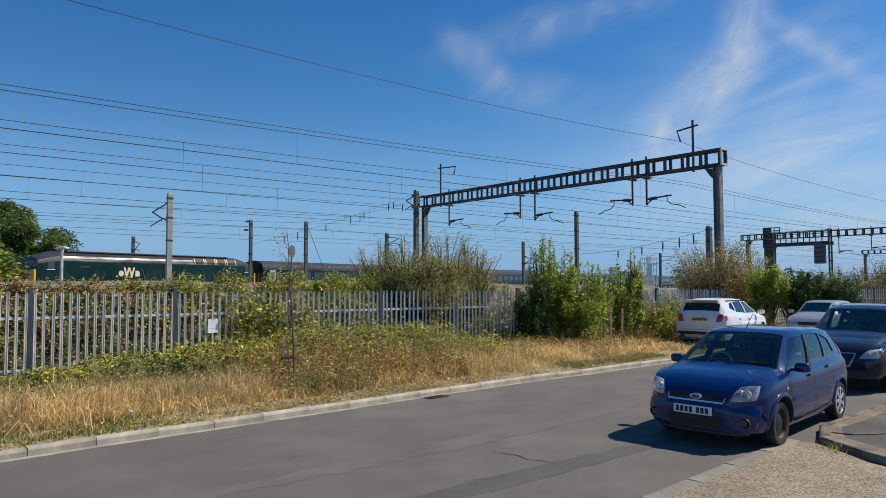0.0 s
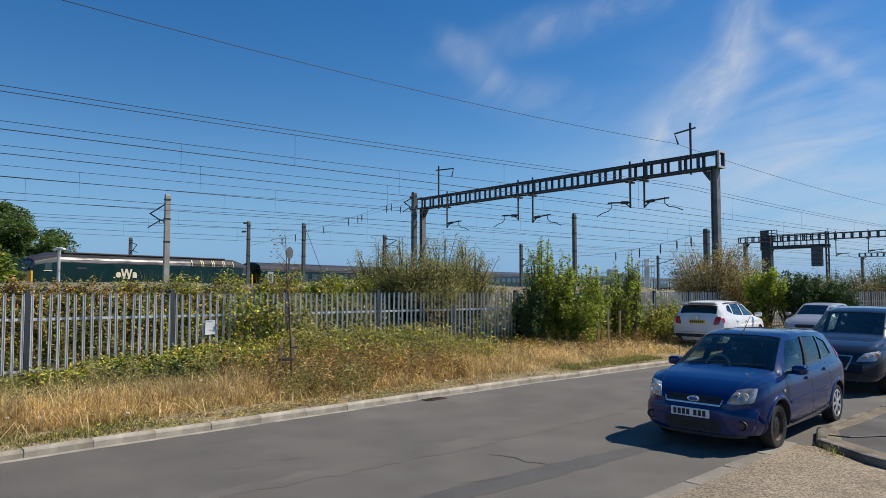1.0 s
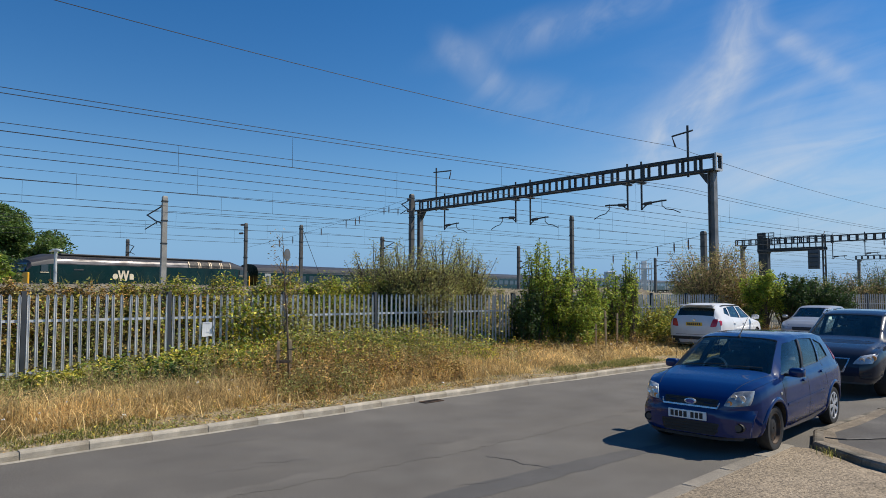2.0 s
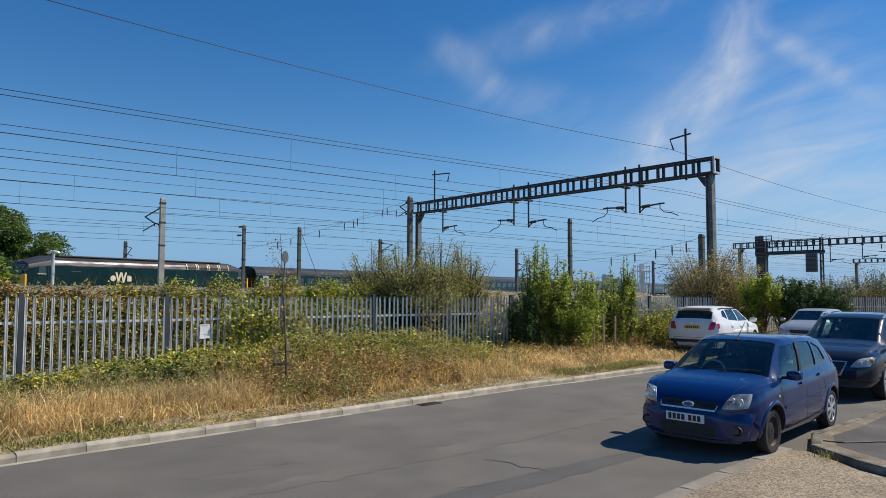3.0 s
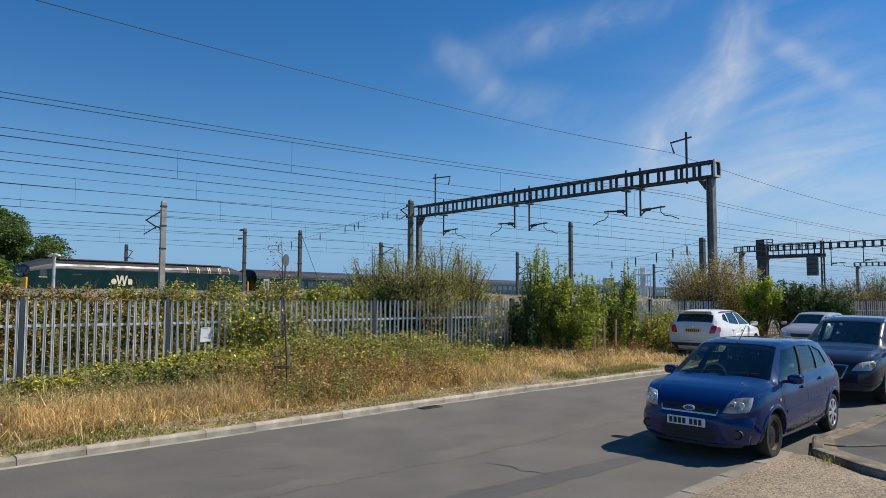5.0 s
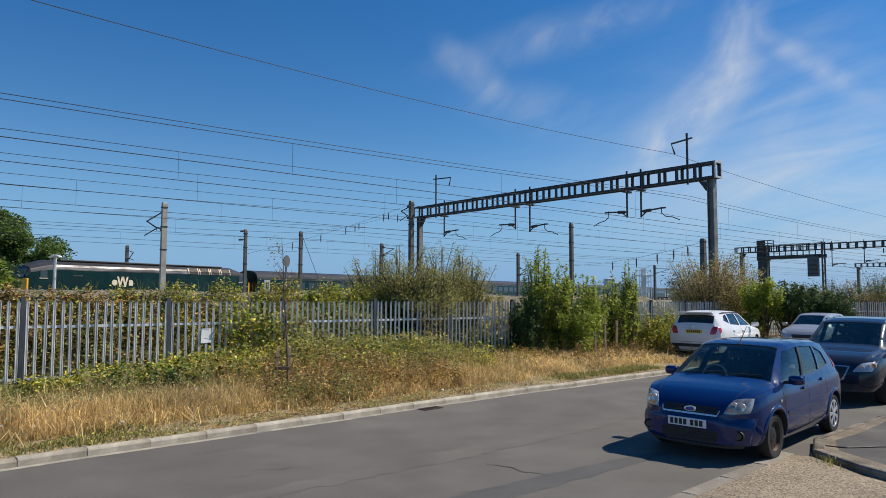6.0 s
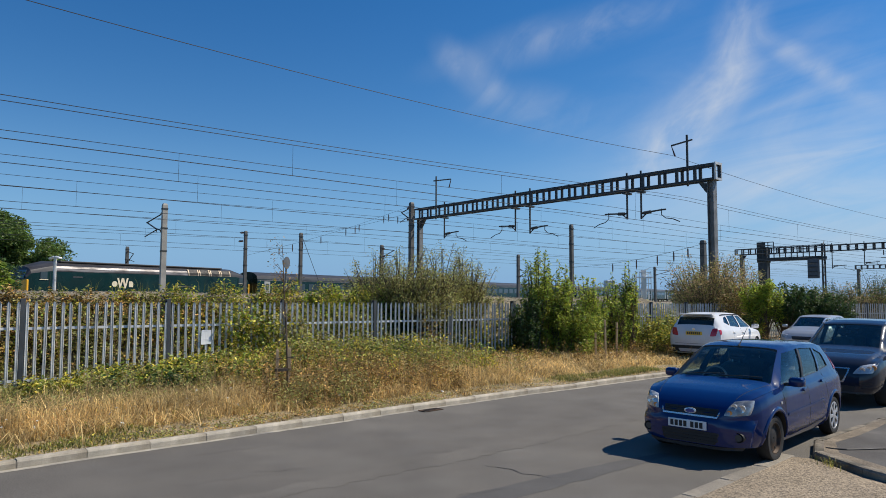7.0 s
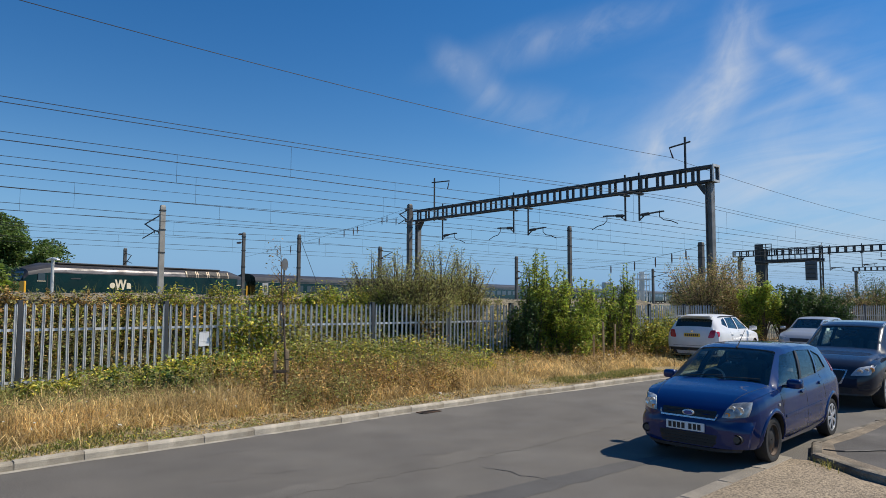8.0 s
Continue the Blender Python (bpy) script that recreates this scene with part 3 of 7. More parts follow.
def gantry(s, w_near, w_far, z_top, legs, drops, peaks, label, pitch=1.0):
    """A portal over the tracks: legs, a lattice boom, drop tubes with registration arms, and short masts on top."""
    g = thing("overhead_line_gantry", pose(0, 0, 0), label, "gantry", "overhead line gantries")
    z0 = z_top - 0.86
    for w, wide, foot in legs:
        bm = bmesh.new()
        p = rail(s, w)
        m = Matrix.Translation(p) @ Matrix.Rotation(radians(RAIL_DEG), 4, "Z")
        h = wide / 2
        for lo, hi in (((-h, -h, 0), (h, -h + 0.03, z0 + 0.1)), ((-h, h - 0.03, 0), (h, h, z0 + 0.1)), ((-0.02, -h + 0.03, 0), (0.02, h - 0.03, z0 + 0.1))):
            box(bm, lo, hi, m)
        leg = part("leg", bm, GALV_OLD, g, "weathered grey steel leg")
        bm = bmesh.new()
        sgn = 1 if w < (w_near + w_far) / 2 else -1
        loft(bm, [[rail(s + o, w + sgn * a, z0 - 0.1 + b) for a, b in ((0.15, 0.0), (0.15, -0.55), (0.28, -0.45), (0.65, 0.05))] for o in (-0.10, 0.10)])
        box(bm, (-h - 0.05, -h - 0.05, z0 + 0.06), (h + 0.05, h + 0.05, z0 + 0.12), m)
        part("bracket", bm, STEEL_DARK, leg)
    for z in (z_top - 0.06, z0 + 0.06):
        for off in (-0.25, 0.25):
            bm = bmesh.new()
            boom_chord(bm, s, w_near, w_far, z, off)
            part("chord", bm, STEEL_DARK, g)
    n = int((w_far - w_near) / pitch)
    for i in range(n + 1):
        w = w_near + (w_far - w_near) * i / n
        for off in (-0.27, 0.27):
            p = rail(s + off, w, z0 + 0.03)
            piece("upright", UPRIGHT, g, Matrix.Translation(p) @ Matrix.Rotation(radians(RAIL_DEG + 90), 4, "Z"))
    bm = bmesh.new()
    for i in range(0, n + 1, 2):
        w = w_near + (w_far - w_near) * i / n
        tube(bm, [rail(s - 0.25, w, z0 + 0.06), rail(s + 0.25, w, z0 + 0.06)], 0.03, 4)
        tube(bm, [rail(s - 0.25, w, z_top - 0.06), rail(s + 0.25, w, z_top - 0.06)], 0.03, 4)
    tagged(part("cross_tie", bm, STEEL_DARK, g), kind="stuff")
    bm = bmesh.new()
    p = rail(s, w_near)
    m = Matrix.Translation(p) @ Matrix.Rotation(radians(RAIL_DEG), 4, "Z")
    for x0, x1, a, b in ((-0.32, 0.32, z_top - 0.1, z_top + 0.02), (-0.32, 0.32, z0, z0 + 0.1), (-0.32, -0.24, z0 + 0.1, z_top - 0.1), (0.24, 0.32, z0 + 0.1, z_top - 0.1)):
        box(bm, (x0, -0.12, a), (x1, -0.04, b), m)
    part("end_frame", bm, GALV, g, "bright galvanised end frame")
    for w, way, reach, bottom in drops:
        tb = bmesh.new()
        tube(tb, [rail(s, w, z_top + 0.22), rail(s, w, bottom)], 0.055, 6)
        box(tb, (-0.35, -0.09, z0 - 0.14), (0.35, 0.09, z0 - 0.04), Matrix.Translation(rail(s, w)) @ Matrix.Rotation(radians(RAIL_DEG), 4, "Z"))
        drop = part("drop_tube", tb, STEEL_DARK, g)
        zb = bottom + 0.30
        bm = bmesh.new()
        tube(bm, [rail(s, w, zb + 0.02), rail(s, w + way * reach * 0.62, zb + 0.10), rail(s, w + way * reach * 0.75, zb + 0.10)], 0.045, 6)
        tube(bm, [rail(s, w + way * 0.15, zb + 0.02), rail(s, w + way * reach * 0.30, zb + 0.05)], [0.09, 0.09], 6)
        tube(bm, [rail(s, w, bottom + 0.05), rail(s, w + way * 0.35, zb + 0.0)], 0.035, 5)
        part("registration_arm", bm, STEEL_DARK, drop)
        bm = bmesh.new()
        x = way * reach
        tube(bm, [rail(s, w + x * 0.62, zb + 0.16), rail(s, w + x * 0.62, zb - 0.16), rail(s, w + x * 0.74, zb - 0.36), rail(s, w + x * 0.95, zb - 0.44), rail(s, w + x * 1.15, zb - 0.62)], 0.026, 5)
        part("steady_arm", bm, STEEL_DARK, drop)
    for w, top, way, reach in peaks:
        bm = bmesh.new()
        tube(bm, [rail(s, w, z0 - 0.12), rail(s, w, top)], 0.06, 6)
        tube(bm, [rail(s, w - way * 0.3, top - 0.30), rail(s, w + way * reach, top - 0.42)], 0.045, 6)
        mast = part("top_mast", bm, STEEL_DARK, g)
        bm = bmesh.new()
        tube(bm, [rail(s, w + way * reach, top - 0.42), rail(s, w + way * (reach - 0.2), top - 1.0)], [0.02, 0.05], 6)
        part("insulator", bm, PORCELAIN, mast)
    return g


DROPS = ((22.12, 1, 2.0, 6.36), (21.22, -1, 2.0, 6.30), (30.7, 1, 2.0, 6.32), (29.42, -1, 2.0, 6.06), (37.9, -1, 2.1, 6.28))
gantry(32, 16.86, 41.2, 8.75, ((17.13, 0.34, 1), (40.8, 0.34, 1)), DROPS, ((18.43, 10.46, 1, 0.9), (38.87, 11.0, -1, 1.7)), "dark lattice steel gantry spanning the railway tracks")
gantry(94, 15.0, 46.9, 8.78, ((15.4, 0.34, 1), (46.05, 0.46, 1)), ((34.3, -1, 2.2, 5.7), (30.6, -1, 2.2, 6.0), (21.2, 1, 2.2, 6.0)), ((28.5, 7.2, -1, 1.2), (17.0, 10.2, 1, 0.9)), "distant lattice steel gantry carrying signals", 0.95)
gantry(156, 15.0, 52.5, 8.66, ((15.4, 0.34, 1), (52.0, 0.5, 1)), ((34, -1, 2.2, 5.9), (24, 1, 2.2, 5.9)), (), "far lattice steel gantry over the tracks", 1.1)

# signal bridge beside the second gantry
sig = thing("signal_bridge", pose(0, 0, 0), "dark steel signal bridge with walkway and hanging signal heads", "signal bridge")
M93 = Matrix(((RAIL.x, AWAY.x, 0, RAIL.x * 93), (RAIL.y, AWAY.y, 0, RAIL.y * 93), (0, 0, 1, 0), (0, 0, 0, 1)))
bm = bmesh.new()
for lo, hi in (((-0.45, 41.95, -0.02), (-0.40, 43.15, 8.75)), ((0.40, 41.95, -0.02), (0.45, 43.15, 8.75)), ((-0.40, 42.0, -0.02), (0.40, 42.1, 8.75)), ((-0.40, 43.0, -0.02), (0.40, 43.1, 8.75))):
    box(bm, lo, hi, M93)
box(bm, (-0.52, 41.85, 3.0), (0.52, 43.25, 3.25), M93, 0.03)
box(bm, (-0.52, 41.85, 6.7), (0.52, 43.25, 7.0), M93, 0.03)
part("post", bm, STEEL_DARK, sig, "boxed dark steel post")
bm = bmesh.new()
for a in (-0.4, 0.4):
    tube(bm, [rail(93 + a, 34.95, -0.02), rail(93 + a, 34.95, 8.9)], 0.11, 4)
for k in range(9):
    tube(bm, [rail(92.6, 34.95, 0.5 + k), rail(93.4, 34.95, 1.3 + k)], 0.05, 4)
part("lattice_post", bm, STEEL_DARK, sig)
bm = bmesh.new()
box(bm, (-0.7, 34.8, 6.88), (0.7, 43.2, 7.0), M93, 0.02)
for a in (-0.66, 0.66):
    box(bm, (a - 0.05, 34.8, 7.0), (a + 0.05, 43.2, 7.32), M93, 0.02)
part("walkway", bm, STEEL_DARK, sig)
bm = bmesh.new()
for z in (7.85, 8.35, 8.75):
    tube(bm, [rail(92.3, 34.9, z), rail(92.3, 43.1, z)], 0.05, 4)
part("handrail", bm, STEEL_DARK, sig)
for k in range(12):
    bm = bmesh.new()
    tube(bm, [rail(92.3, 34.9 + k * 0.745, 7.1), rail(92.3, 34.9 + k * 0.745, 8.75)], 0.07, 4)
    part("stanchion", bm, STEEL_DARK, sig)
bm = bmesh.new()
for z in (9.0, 9.42):
    tube(bm, [rail(92.3, 40.9, z), rail(92.3, 43.1, z)], 0.06, 4)
for k in range(4):
    tube(bm, [rail(92.3, 40.9 + k * 0.733, 8.7), rail(92.3, 40.9 + k * 0.733, 9.45)], 0.06, 4)
box(bm, (-0.72, 42.0, 8.8), (-0.62, 43.1, 9.45), M93, 0.02)
part("cage", bm, STEEL_DARK, sig)
SIGNAL = material("signal_grey", (0.10, 0.11, 0.125), 0.6, var=0.15)
bm = bmesh.new()
box(bm, (-1.15, 35.15, 4.45), (-0.75, 36.5, 6.9), M93, 0.05)
head = part("signal_head", bm, SIGNAL, sig)
for k in range(4):
    bm = bmesh.new()
    box(bm, (-1.30, 35.25, 4.75 + k * 0.55), (-1.14, 36.4, 4.83 + k * 0.55), M93)
    part("hood", bm, STEEL_DARK, head)
bm = bmesh.new()
for w in (35.3, 36.3):
    tube(bm, [rail(92.1, w, 6.85), rail(92.1, w, 7.3)], 0.06, 4)
part("hanger", bm, STEEL_DARK, head)

# ---- masts ----


def mast(x, y, top, wide, label, mat=MAST_GREY, arm=None, tie=False):
    m = thing("catenary_mast", pose(x, y, 0, 0, 0, RAIL_DEG), label, "mast", "catenary masts")
    h = wide / 2
    bm = bmesh.new()
    loft(bm, [[(a * k, b * k, z) for a, b in ((-h, -h), (h, -h), (h, h), (-h, h))] for z, k in ((-0.03, 1.12), (top - 0.12, 1.0), (top - 0.1, 1.0), (top, 0.75))])
    shaft = part("shaft", bm, mat, m)
    for z in (top * 0.62, top * 0.8, top - 0.35):
        bm = bmesh.new()
        box(bm, (-h - 0.025, -h - 0.025, z), (h + 0.025, h + 0.025, z + 0.07))
        part("clamp", bm, STEEL_DARK, m)
    if arm == "bars":
        for z, out in ((top - 0.12, 0.95), (top - 0.75, 1.25)):
            bm = bmesh.new()
            tube(bm, [(0, 0.05, z), (0, out, z + 0.04)], 0.022, 4)
            bar = part("anchor_bar", bm, STEEL_DARK, m)
            bm = bmesh.new()
            tube(bm, [(0, out * 0.45, z + 0.02), (0, out * 0.9, z + 0.04)], 0.075, 6)
            part("insulator", bm, PORCELAIN, bar)
    elif arm:
        way, reach, zc, scale = arm
        bm = bmesh.new()
        tube(bm, [(0, 0, zc + 0.95 * scale), (0, way * reach, zc + 0.60 * scale)], 0.04, 5)
        tube(bm, [(0, 0, zc - 0.15), (0, way * reach * 0.45, zc + 0.1), (0, way * reach, zc + 0.62 * scale)], 0.045, 5)
        tube(bm, [(0, way * reach * 0.35, zc + 0.05), (0, way * reach * 1.02, zc - 0.22), (0, way * reach * 1.1, zc - 0.25)], 0.035, 5)
        tube(bm, [(0, way * reach * 0.42, zc + 0.08), (0, way * reach * 0.42, zc - 0.1)], 0.03, 5)
        part("cantilever", bm, STEEL_DARK, m)
        for z in (zc + 0.95 * scale, zc - 0.12):
            bm = bmesh.new()
            tube(bm, [(0, way * 0.2, z), (0, way * 0.5, z - 0.02)], 0.08, 6)
            part("insulator", bm, PORCELAIN, m)
    if tie:
        bm = bmesh.new()
        tube(bm, [(0.1, 0, top - 0.3), (3.4, 0.6, 0)], 0.02, 4)
        part("stay", bm, STEEL_DARK, m)
    return m


def on_ray(px, depth):
    """Plan place at a given bearing (tangent to the right of straight ahead) and depth."""
    return px * depth, depth


for tang, depth, top, wide, mat, arm, tie in (
        (-0.4045, 39.6, 7.42, 0.27, MAST_GREY, (1, 3.3, 5.95, 1.0), False), (-0.284, 50.4, 6.85, 0.20, MAST_STEEL, "bars", False),
        (-0.2025, 53.4, 7.0, 0.22, MAST_STEEL, None, True), (0.1975, 50.2, 7.4, 0.23, MAST_STEEL, None, False),
        (0.1185, 85, 7.25, 0.30, MAST_STEEL, (-1, 1.5, 4.6, 0.8), False), (-0.083, 70, 7.3, 0.28, MAST_STEEL, (-1, 2.2, 6.2, 0.7), False),
        (-0.4575, 74, 7.3, 0.3, MAST_STEEL, (-1, 2.4, 5.8, 1.0), False), (0.3205, 120, 7.3, 0.34, MAST_STEEL, (-1, 3.0, 6.0, 0.8), False),
        (-0.0395, 51.2, 9.15, 0.30, MAST_STEEL, (1, 1.3, 8.0, 0.8), False), (0.393, 62, 7.25, 0.42, MAST_STEEL, None, False)):
    X, Y = on_ray(tang, depth)
    mast(X, Y, top, wide, "grey concrete overhead line mast" if mat is MAST_GREY else "slim dark steel overhead line mast", mat, arm, tie)

# ---- wires ----
SPANS = (-92, -30, 32, 94, 156, 218)


def sagging(s, z_mid, rise):
    for a, b in zip(SPANS, SPANS[1:]):
        if a <= s <= b:
            t = (s - (a + b) / 2) / ((b - a) / 2)
            return z_mid + rise * t * t
    return z_mid


def span_wire(w, z_mid, rise, r, s0=-32, s1=215, stag=0.0):
    bm = bmesh.new()
    pts, s = [], s0
    while s <= s1:
        pts.append(rail(s, w + stag * math.sin(s * math.pi / 62), sagging(s, z_mid, rise)))
        s += 3.1
    tube(bm, pts, r, 4)
    return bm


for w, zc, zm in ((19.3, 5.88, 6.80), (23.6, 6.0, 6.96), (27.4, 5.84, 6.90), (33.0, 5.95, 7.05), (35.8, 5.95, 6.95), (44.0, 5.98, 6.80), (50.5, 5.88, 6.70), (57.0, 5.98, 6.80)):
    far = w > 40
    cat = thing("catenary", pose(0, 0, 0), "sagging messenger and contact wire pair over a track", "overhead wire", "overhead wires")
    part("messenger_wire", span_wire(w, zm, 7.28 - zm, 0.013 if far else 0.011), WIRE, cat)
    part("contact_wire", span_wire(w, zc, 0.02, 0.014 if far else 0.013, stag=0.2), WIRE, cat)
    s = -14.0 + (w * 3.7) % 6
    while s < (70 if not far else 50):
        bm = bmesh.new()
        tube(bm, [rail(s, w, zc), rail(s, w, sagging(s, zm, 7.28 - zm))], 0.006, 3)
        part("dropper", bm, WIRE, cat)
        s += 9.3
def high_wire():
    bm = bmesh.new()
    pts = [rail(s, 19.3, 9.17 + 0.0014 * (s - 16) ** 2 if s > 0 else 9.53 - 0.004 * -s) for s in range(-30, 32, 2)]
    pts += [rail(s, 19.3, sagging(s, 8.64, 0.88)) for s in range(32, 212, 4)]
    return tube(bm, pts, 0.011, 4)


feed = tagged(part("feeder_wire", high_wire(), WIRE), "single feeder wire slung high between gantry tops", "overhead wire", "overhead wires")
feed2 = tagged(part("feeder_wire", span_wire(18.9, 6.84, 0.5, 0.010), WIRE), "slack second messenger wire slung over a track", "overhead wire", "overhead wires")
# sloping headspans with insulators between masts
for ends, knots in ((((-0.0395, 51.2, 8.9), (-0.284, 50.4, 5.0)), (0.14, 0.17, 0.32, 0.40, 0.55, 0.66, 0.72, 0.80)), (((0.405, 34.0, 4.85), (0.1975, 50.2, 4.2)), (0.12, 0.20, 0.30, 0.44, 0.62)), (((-0.0395, 51.2, 8.4), (-0.2025, 53.4, 6.9)), (0.12, 0.5))):
    a, b = [Vector((t * d, d, z)) for t, d, z in ends]
    hs = thing("headspan", pose(0, 0, 0), "thin sloping wire with dark insulators between masts", "overhead wire", "headspans")
    line = [a.lerp(b, k / 12) - Vector((0, 0, 0.25 * math.sin(math.pi * k / 12))) for k in range(13)]
    bm = bmesh.new()
    tube(bm, line, 0.010, 4)
    part("span_wire", bm, WIRE, hs)
    for k in knots:
        p = a.lerp(b, k) - Vector((0, 0, 0.25 * math.sin(math.pi * k)))
        bm = bmesh.new()
        tube(bm, [p, p - Vector((0, 0, 0.1)), p - Vector((0, 0, 0.42)), p - Vector((0, 0, 0.6))], [0.01, 0.04, 0.04, 0.010], 6)
        part("insulator", bm, PORCELAIN, hs)

# ---- train ----
TD = Vector((math.sin(radians(30)), math.cos(radians(30)), 0))
TRAIN_DEG = math.degrees(math.atan2(TD.y, TD.x))
T0 = Vector((-27.53, 45.71, 0.22))
GREEN = material("dark_green_coach_paint", (0.003, 0.018, 0.015), 0.28, var=0.25, scale=0.8, second=(0.006, 0.024, 0.020), spec=0.25)
ROOF = material("sooty_roof_paint", (0.060, 0.057, 0.057), 0.45, 0.2, var=0.25, scale=0.9, second=(0.038, 0.035, 0.035), grain=(1, 4, 4))
# Streaky silver: metal strips, and the sun's sheen painted along the loco's cantrail.
SILVER = material("silver_metal_and_sheen", (0.15, 0.14, 0.14), 0.45, 0.55, var=0.6, scale=1.3, second=(0.07, 0.062, 0.06), amount=0.62, grain=(0.6, 3, 3))
YELLOW = material("warning_yellow", (0.80, 0.40, 0.02), 0.45, var=0.12, scale=2)
UNDER = material("underframe_black", (0.03, 0.03, 0.03), 0.8, var=0.2)
CREAM = material("cream_panel", (0.72, 0.62, 0.45), 0.5, var=0.15, scale=2)
GRILLE = material("dark_grille_mesh", (0.035, 0.030, 0.025), 0.6, 0.2, var=0.3, scale=3)
BRONZE = material("bronze_grille_frame", (0.36, 0.29, 0.21), 0.5, 0.4, var=0.3, scale=3)
TRAIN_GLASS = material("dark_coach_glass", (0.03, 0.045, 0.05), 0.08, var=0.1, scale=1, coat=0.6)
STONEGREY = material("coach_door_grey", (0.33, 0.33, 0.32), 0.4, var=0.1)


def train_section(x, top, half, roof_from, cy=1.35):
    """A rail vehicle's outline across, upright sides and a domed roof."""
    pts = [(cy - half, 0.95), (cy - half, roof_from)]
    for k in range(1, 8):
        a = math.pi * k / 8
        pts.append((cy - half * math.cos(a), roof_from + (top - roof_from) * math.sin(a) ** 0.8))
    pts += [(cy + half, roof_from), (cy + half, 0.95)]
    return [(x, y, z) for y, z in pts]


def rail_body(bm, x0, x1, top, roof_from, nose=0.0, half=1.35):
    xs = [x0, x0 + 0.25, x0 + nose + 0.3, (x0 + x1) / 2, x1 - nose - 0.3, x1 - 0.25, x1]
    ks = [0.82 if nose else 1, 0.92 if nose else 1, 1, 1, 1, 0.92 if nose else 1, 0.82 if nose else 1]
    rings = []
    for x, k in zip(xs, ks):
        lowtop = top - (1 - k) * (5.2 if nose else 3.2)
        rings.append(train_section(x, lowtop, half * (1 - (1 - k) * 0.35), roof_from - (1 - k) * 2.6))
    loft(bm, rings, mats=lambda i, k: 0 if k in (0, 9, 10) else 1)
    return bm


def bogie(parent, x):
    bm = bmesh.new()
    box(bm, (x - 1.6, 0.35, 0.62), (x + 1.6, 2.35, 0.95), None, 0.08)
    b = part("bogie", bm, UNDER, parent)
    for dx in (-1.15, 1.15):
        bm = bmesh.new()
        for y in (0.55, 2.05):
            tube(bm, [(x + dx, y - 0.07, 0.66), (x + dx, y + 0.07, 0.66)], 0.46, 14)
        tube(bm, [(x + dx, 0.5, 0.66), (x + dx, 2.2, 0.66)], 0.08, 6)
        part("wheelset", bm, UNDER, b)


loco = thing("diesel_locomotive", Matrix.Translation(T0) @ pose(0, 0, 0, 0, 0, TRAIN_DEG) @ Matrix.Diagonal((1.04, 1, 1, 1)), "dark green diesel locomotive with grey roof and yellow ends", "locomotive")
bm = bmesh.new()
rail_body(bm, 0, 19.3, 4.20, 3.48, 1.3)
part("body", bm, (GREEN, ROOF), loco, smooth=True, angle=28)
bm = bmesh.new()
box(bm, (1.9, 0.3, 0.75), (17.4, 2.4, 0.97), None, 0.05)
part("underframe", bm, UNDER, loco)
# Pale band puts the sun's streak on the roof curve into colour.
bm = bmesh.new()
loft(bm, [[(x, -0.008, 3.46), (x, -0.010, 3.52), (x, 0.030, 3.70), (x, 0.105, 3.84), (x, 0.2, 3.84), (x, 0.05, 3.46)] for x in (1.75, 12.6)])
part("cantrail_band", bm, SILVER, loco, "pale silver band painted for sun sheen below the roof")
bm = bmesh.new()
box(bm, (2.4, 0.5, 4.13), (16.6, 2.2, 4.25), None, 0.04)
part("roof_hatch", bm, ROOF, loco)
for k in range(4):
    bm = bmesh.new()
    x = 12.70 + k * 1.13
    loft(bm, [[(q, -0.016, 3.47), (q, 0.025, 3.70), (q, 0.17, 3.97), (q, 0.26, 3.97), (q, 0.05, 3.47)] for q in (x, x + 1.0)])
    g = part("radiator_grille", bm, GRILLE, loco, "dark radiator grille in a bronze frame")
    for q in (x - 0.03, x + 0.92):
        bm = bmesh.new()
        loft(bm, [[(u, -0.03, 3.47), (u, 0.012, 3.71), (u, 0.155, 3.99), (u, 0.26, 3.99), (u, 0.05, 3.47)] for u in (q, q + 0.10)])
        part("grille_frame", bm, BRONZE, g)
    for j in range(4):
        bm = bmesh.new()
        box(bm, (x + 0.06, -0.022 + 0.012 * j, 3.50 + j * 0.05), (x + 0.93, 0.02 + 0.012 * j, 3.515 + j * 0.05))
        part("louvre", bm, BRONZE if j == 0 else UNDER, g)
for x0, x1 in ((-0.05, 0.10), (19.20, 19.35)):
    bm = bmesh.new()
    box(bm, (x0, -0.012, 0.95), (x1, 2.712, 2.86), None, 0.03)
    part("warning_panel", bm, YELLOW, loco, "yellow end panel")
for ya, yb in ((0.30, 1.28), (1.42, 2.40)):
    bm = bmesh.new()
    quad = lambda o: [(-0.03 - o, ya, 2.93), (-0.03 - o, yb, 2.93), (0.16 - o, yb + (0.1 if yb < 1.35 else -0.08), 3.52), (0.16 - o, ya + (0.08 if ya < 1 else -0.1), 3.52)]
    loft(bm, [quad(0.0), quad(0.05)])
    part("cab_windscreen", bm, TRAIN_GLASS, loco)
for x0, x1, z0, z1 in ((0.82, 1.30, 2.92, 3.40), (18.1, 18.6, 2.92, 3.40)):
    bm = bmesh.new()
    box(bm, (x0, -0.02, z0), (x1, 0.06, z1), None, 0.015)
    w = part("cab_window", bm, TRAIN_GLASS, loco)
    bm = bmesh.new()
    box(bm, (x0 - 0.05, -0.028, z0 - 0.07), (x1 + 0.05, 0.05, z0 - 0.02), None, 0.01)
    part("sill", bm, CREAM, w, "pale sill")
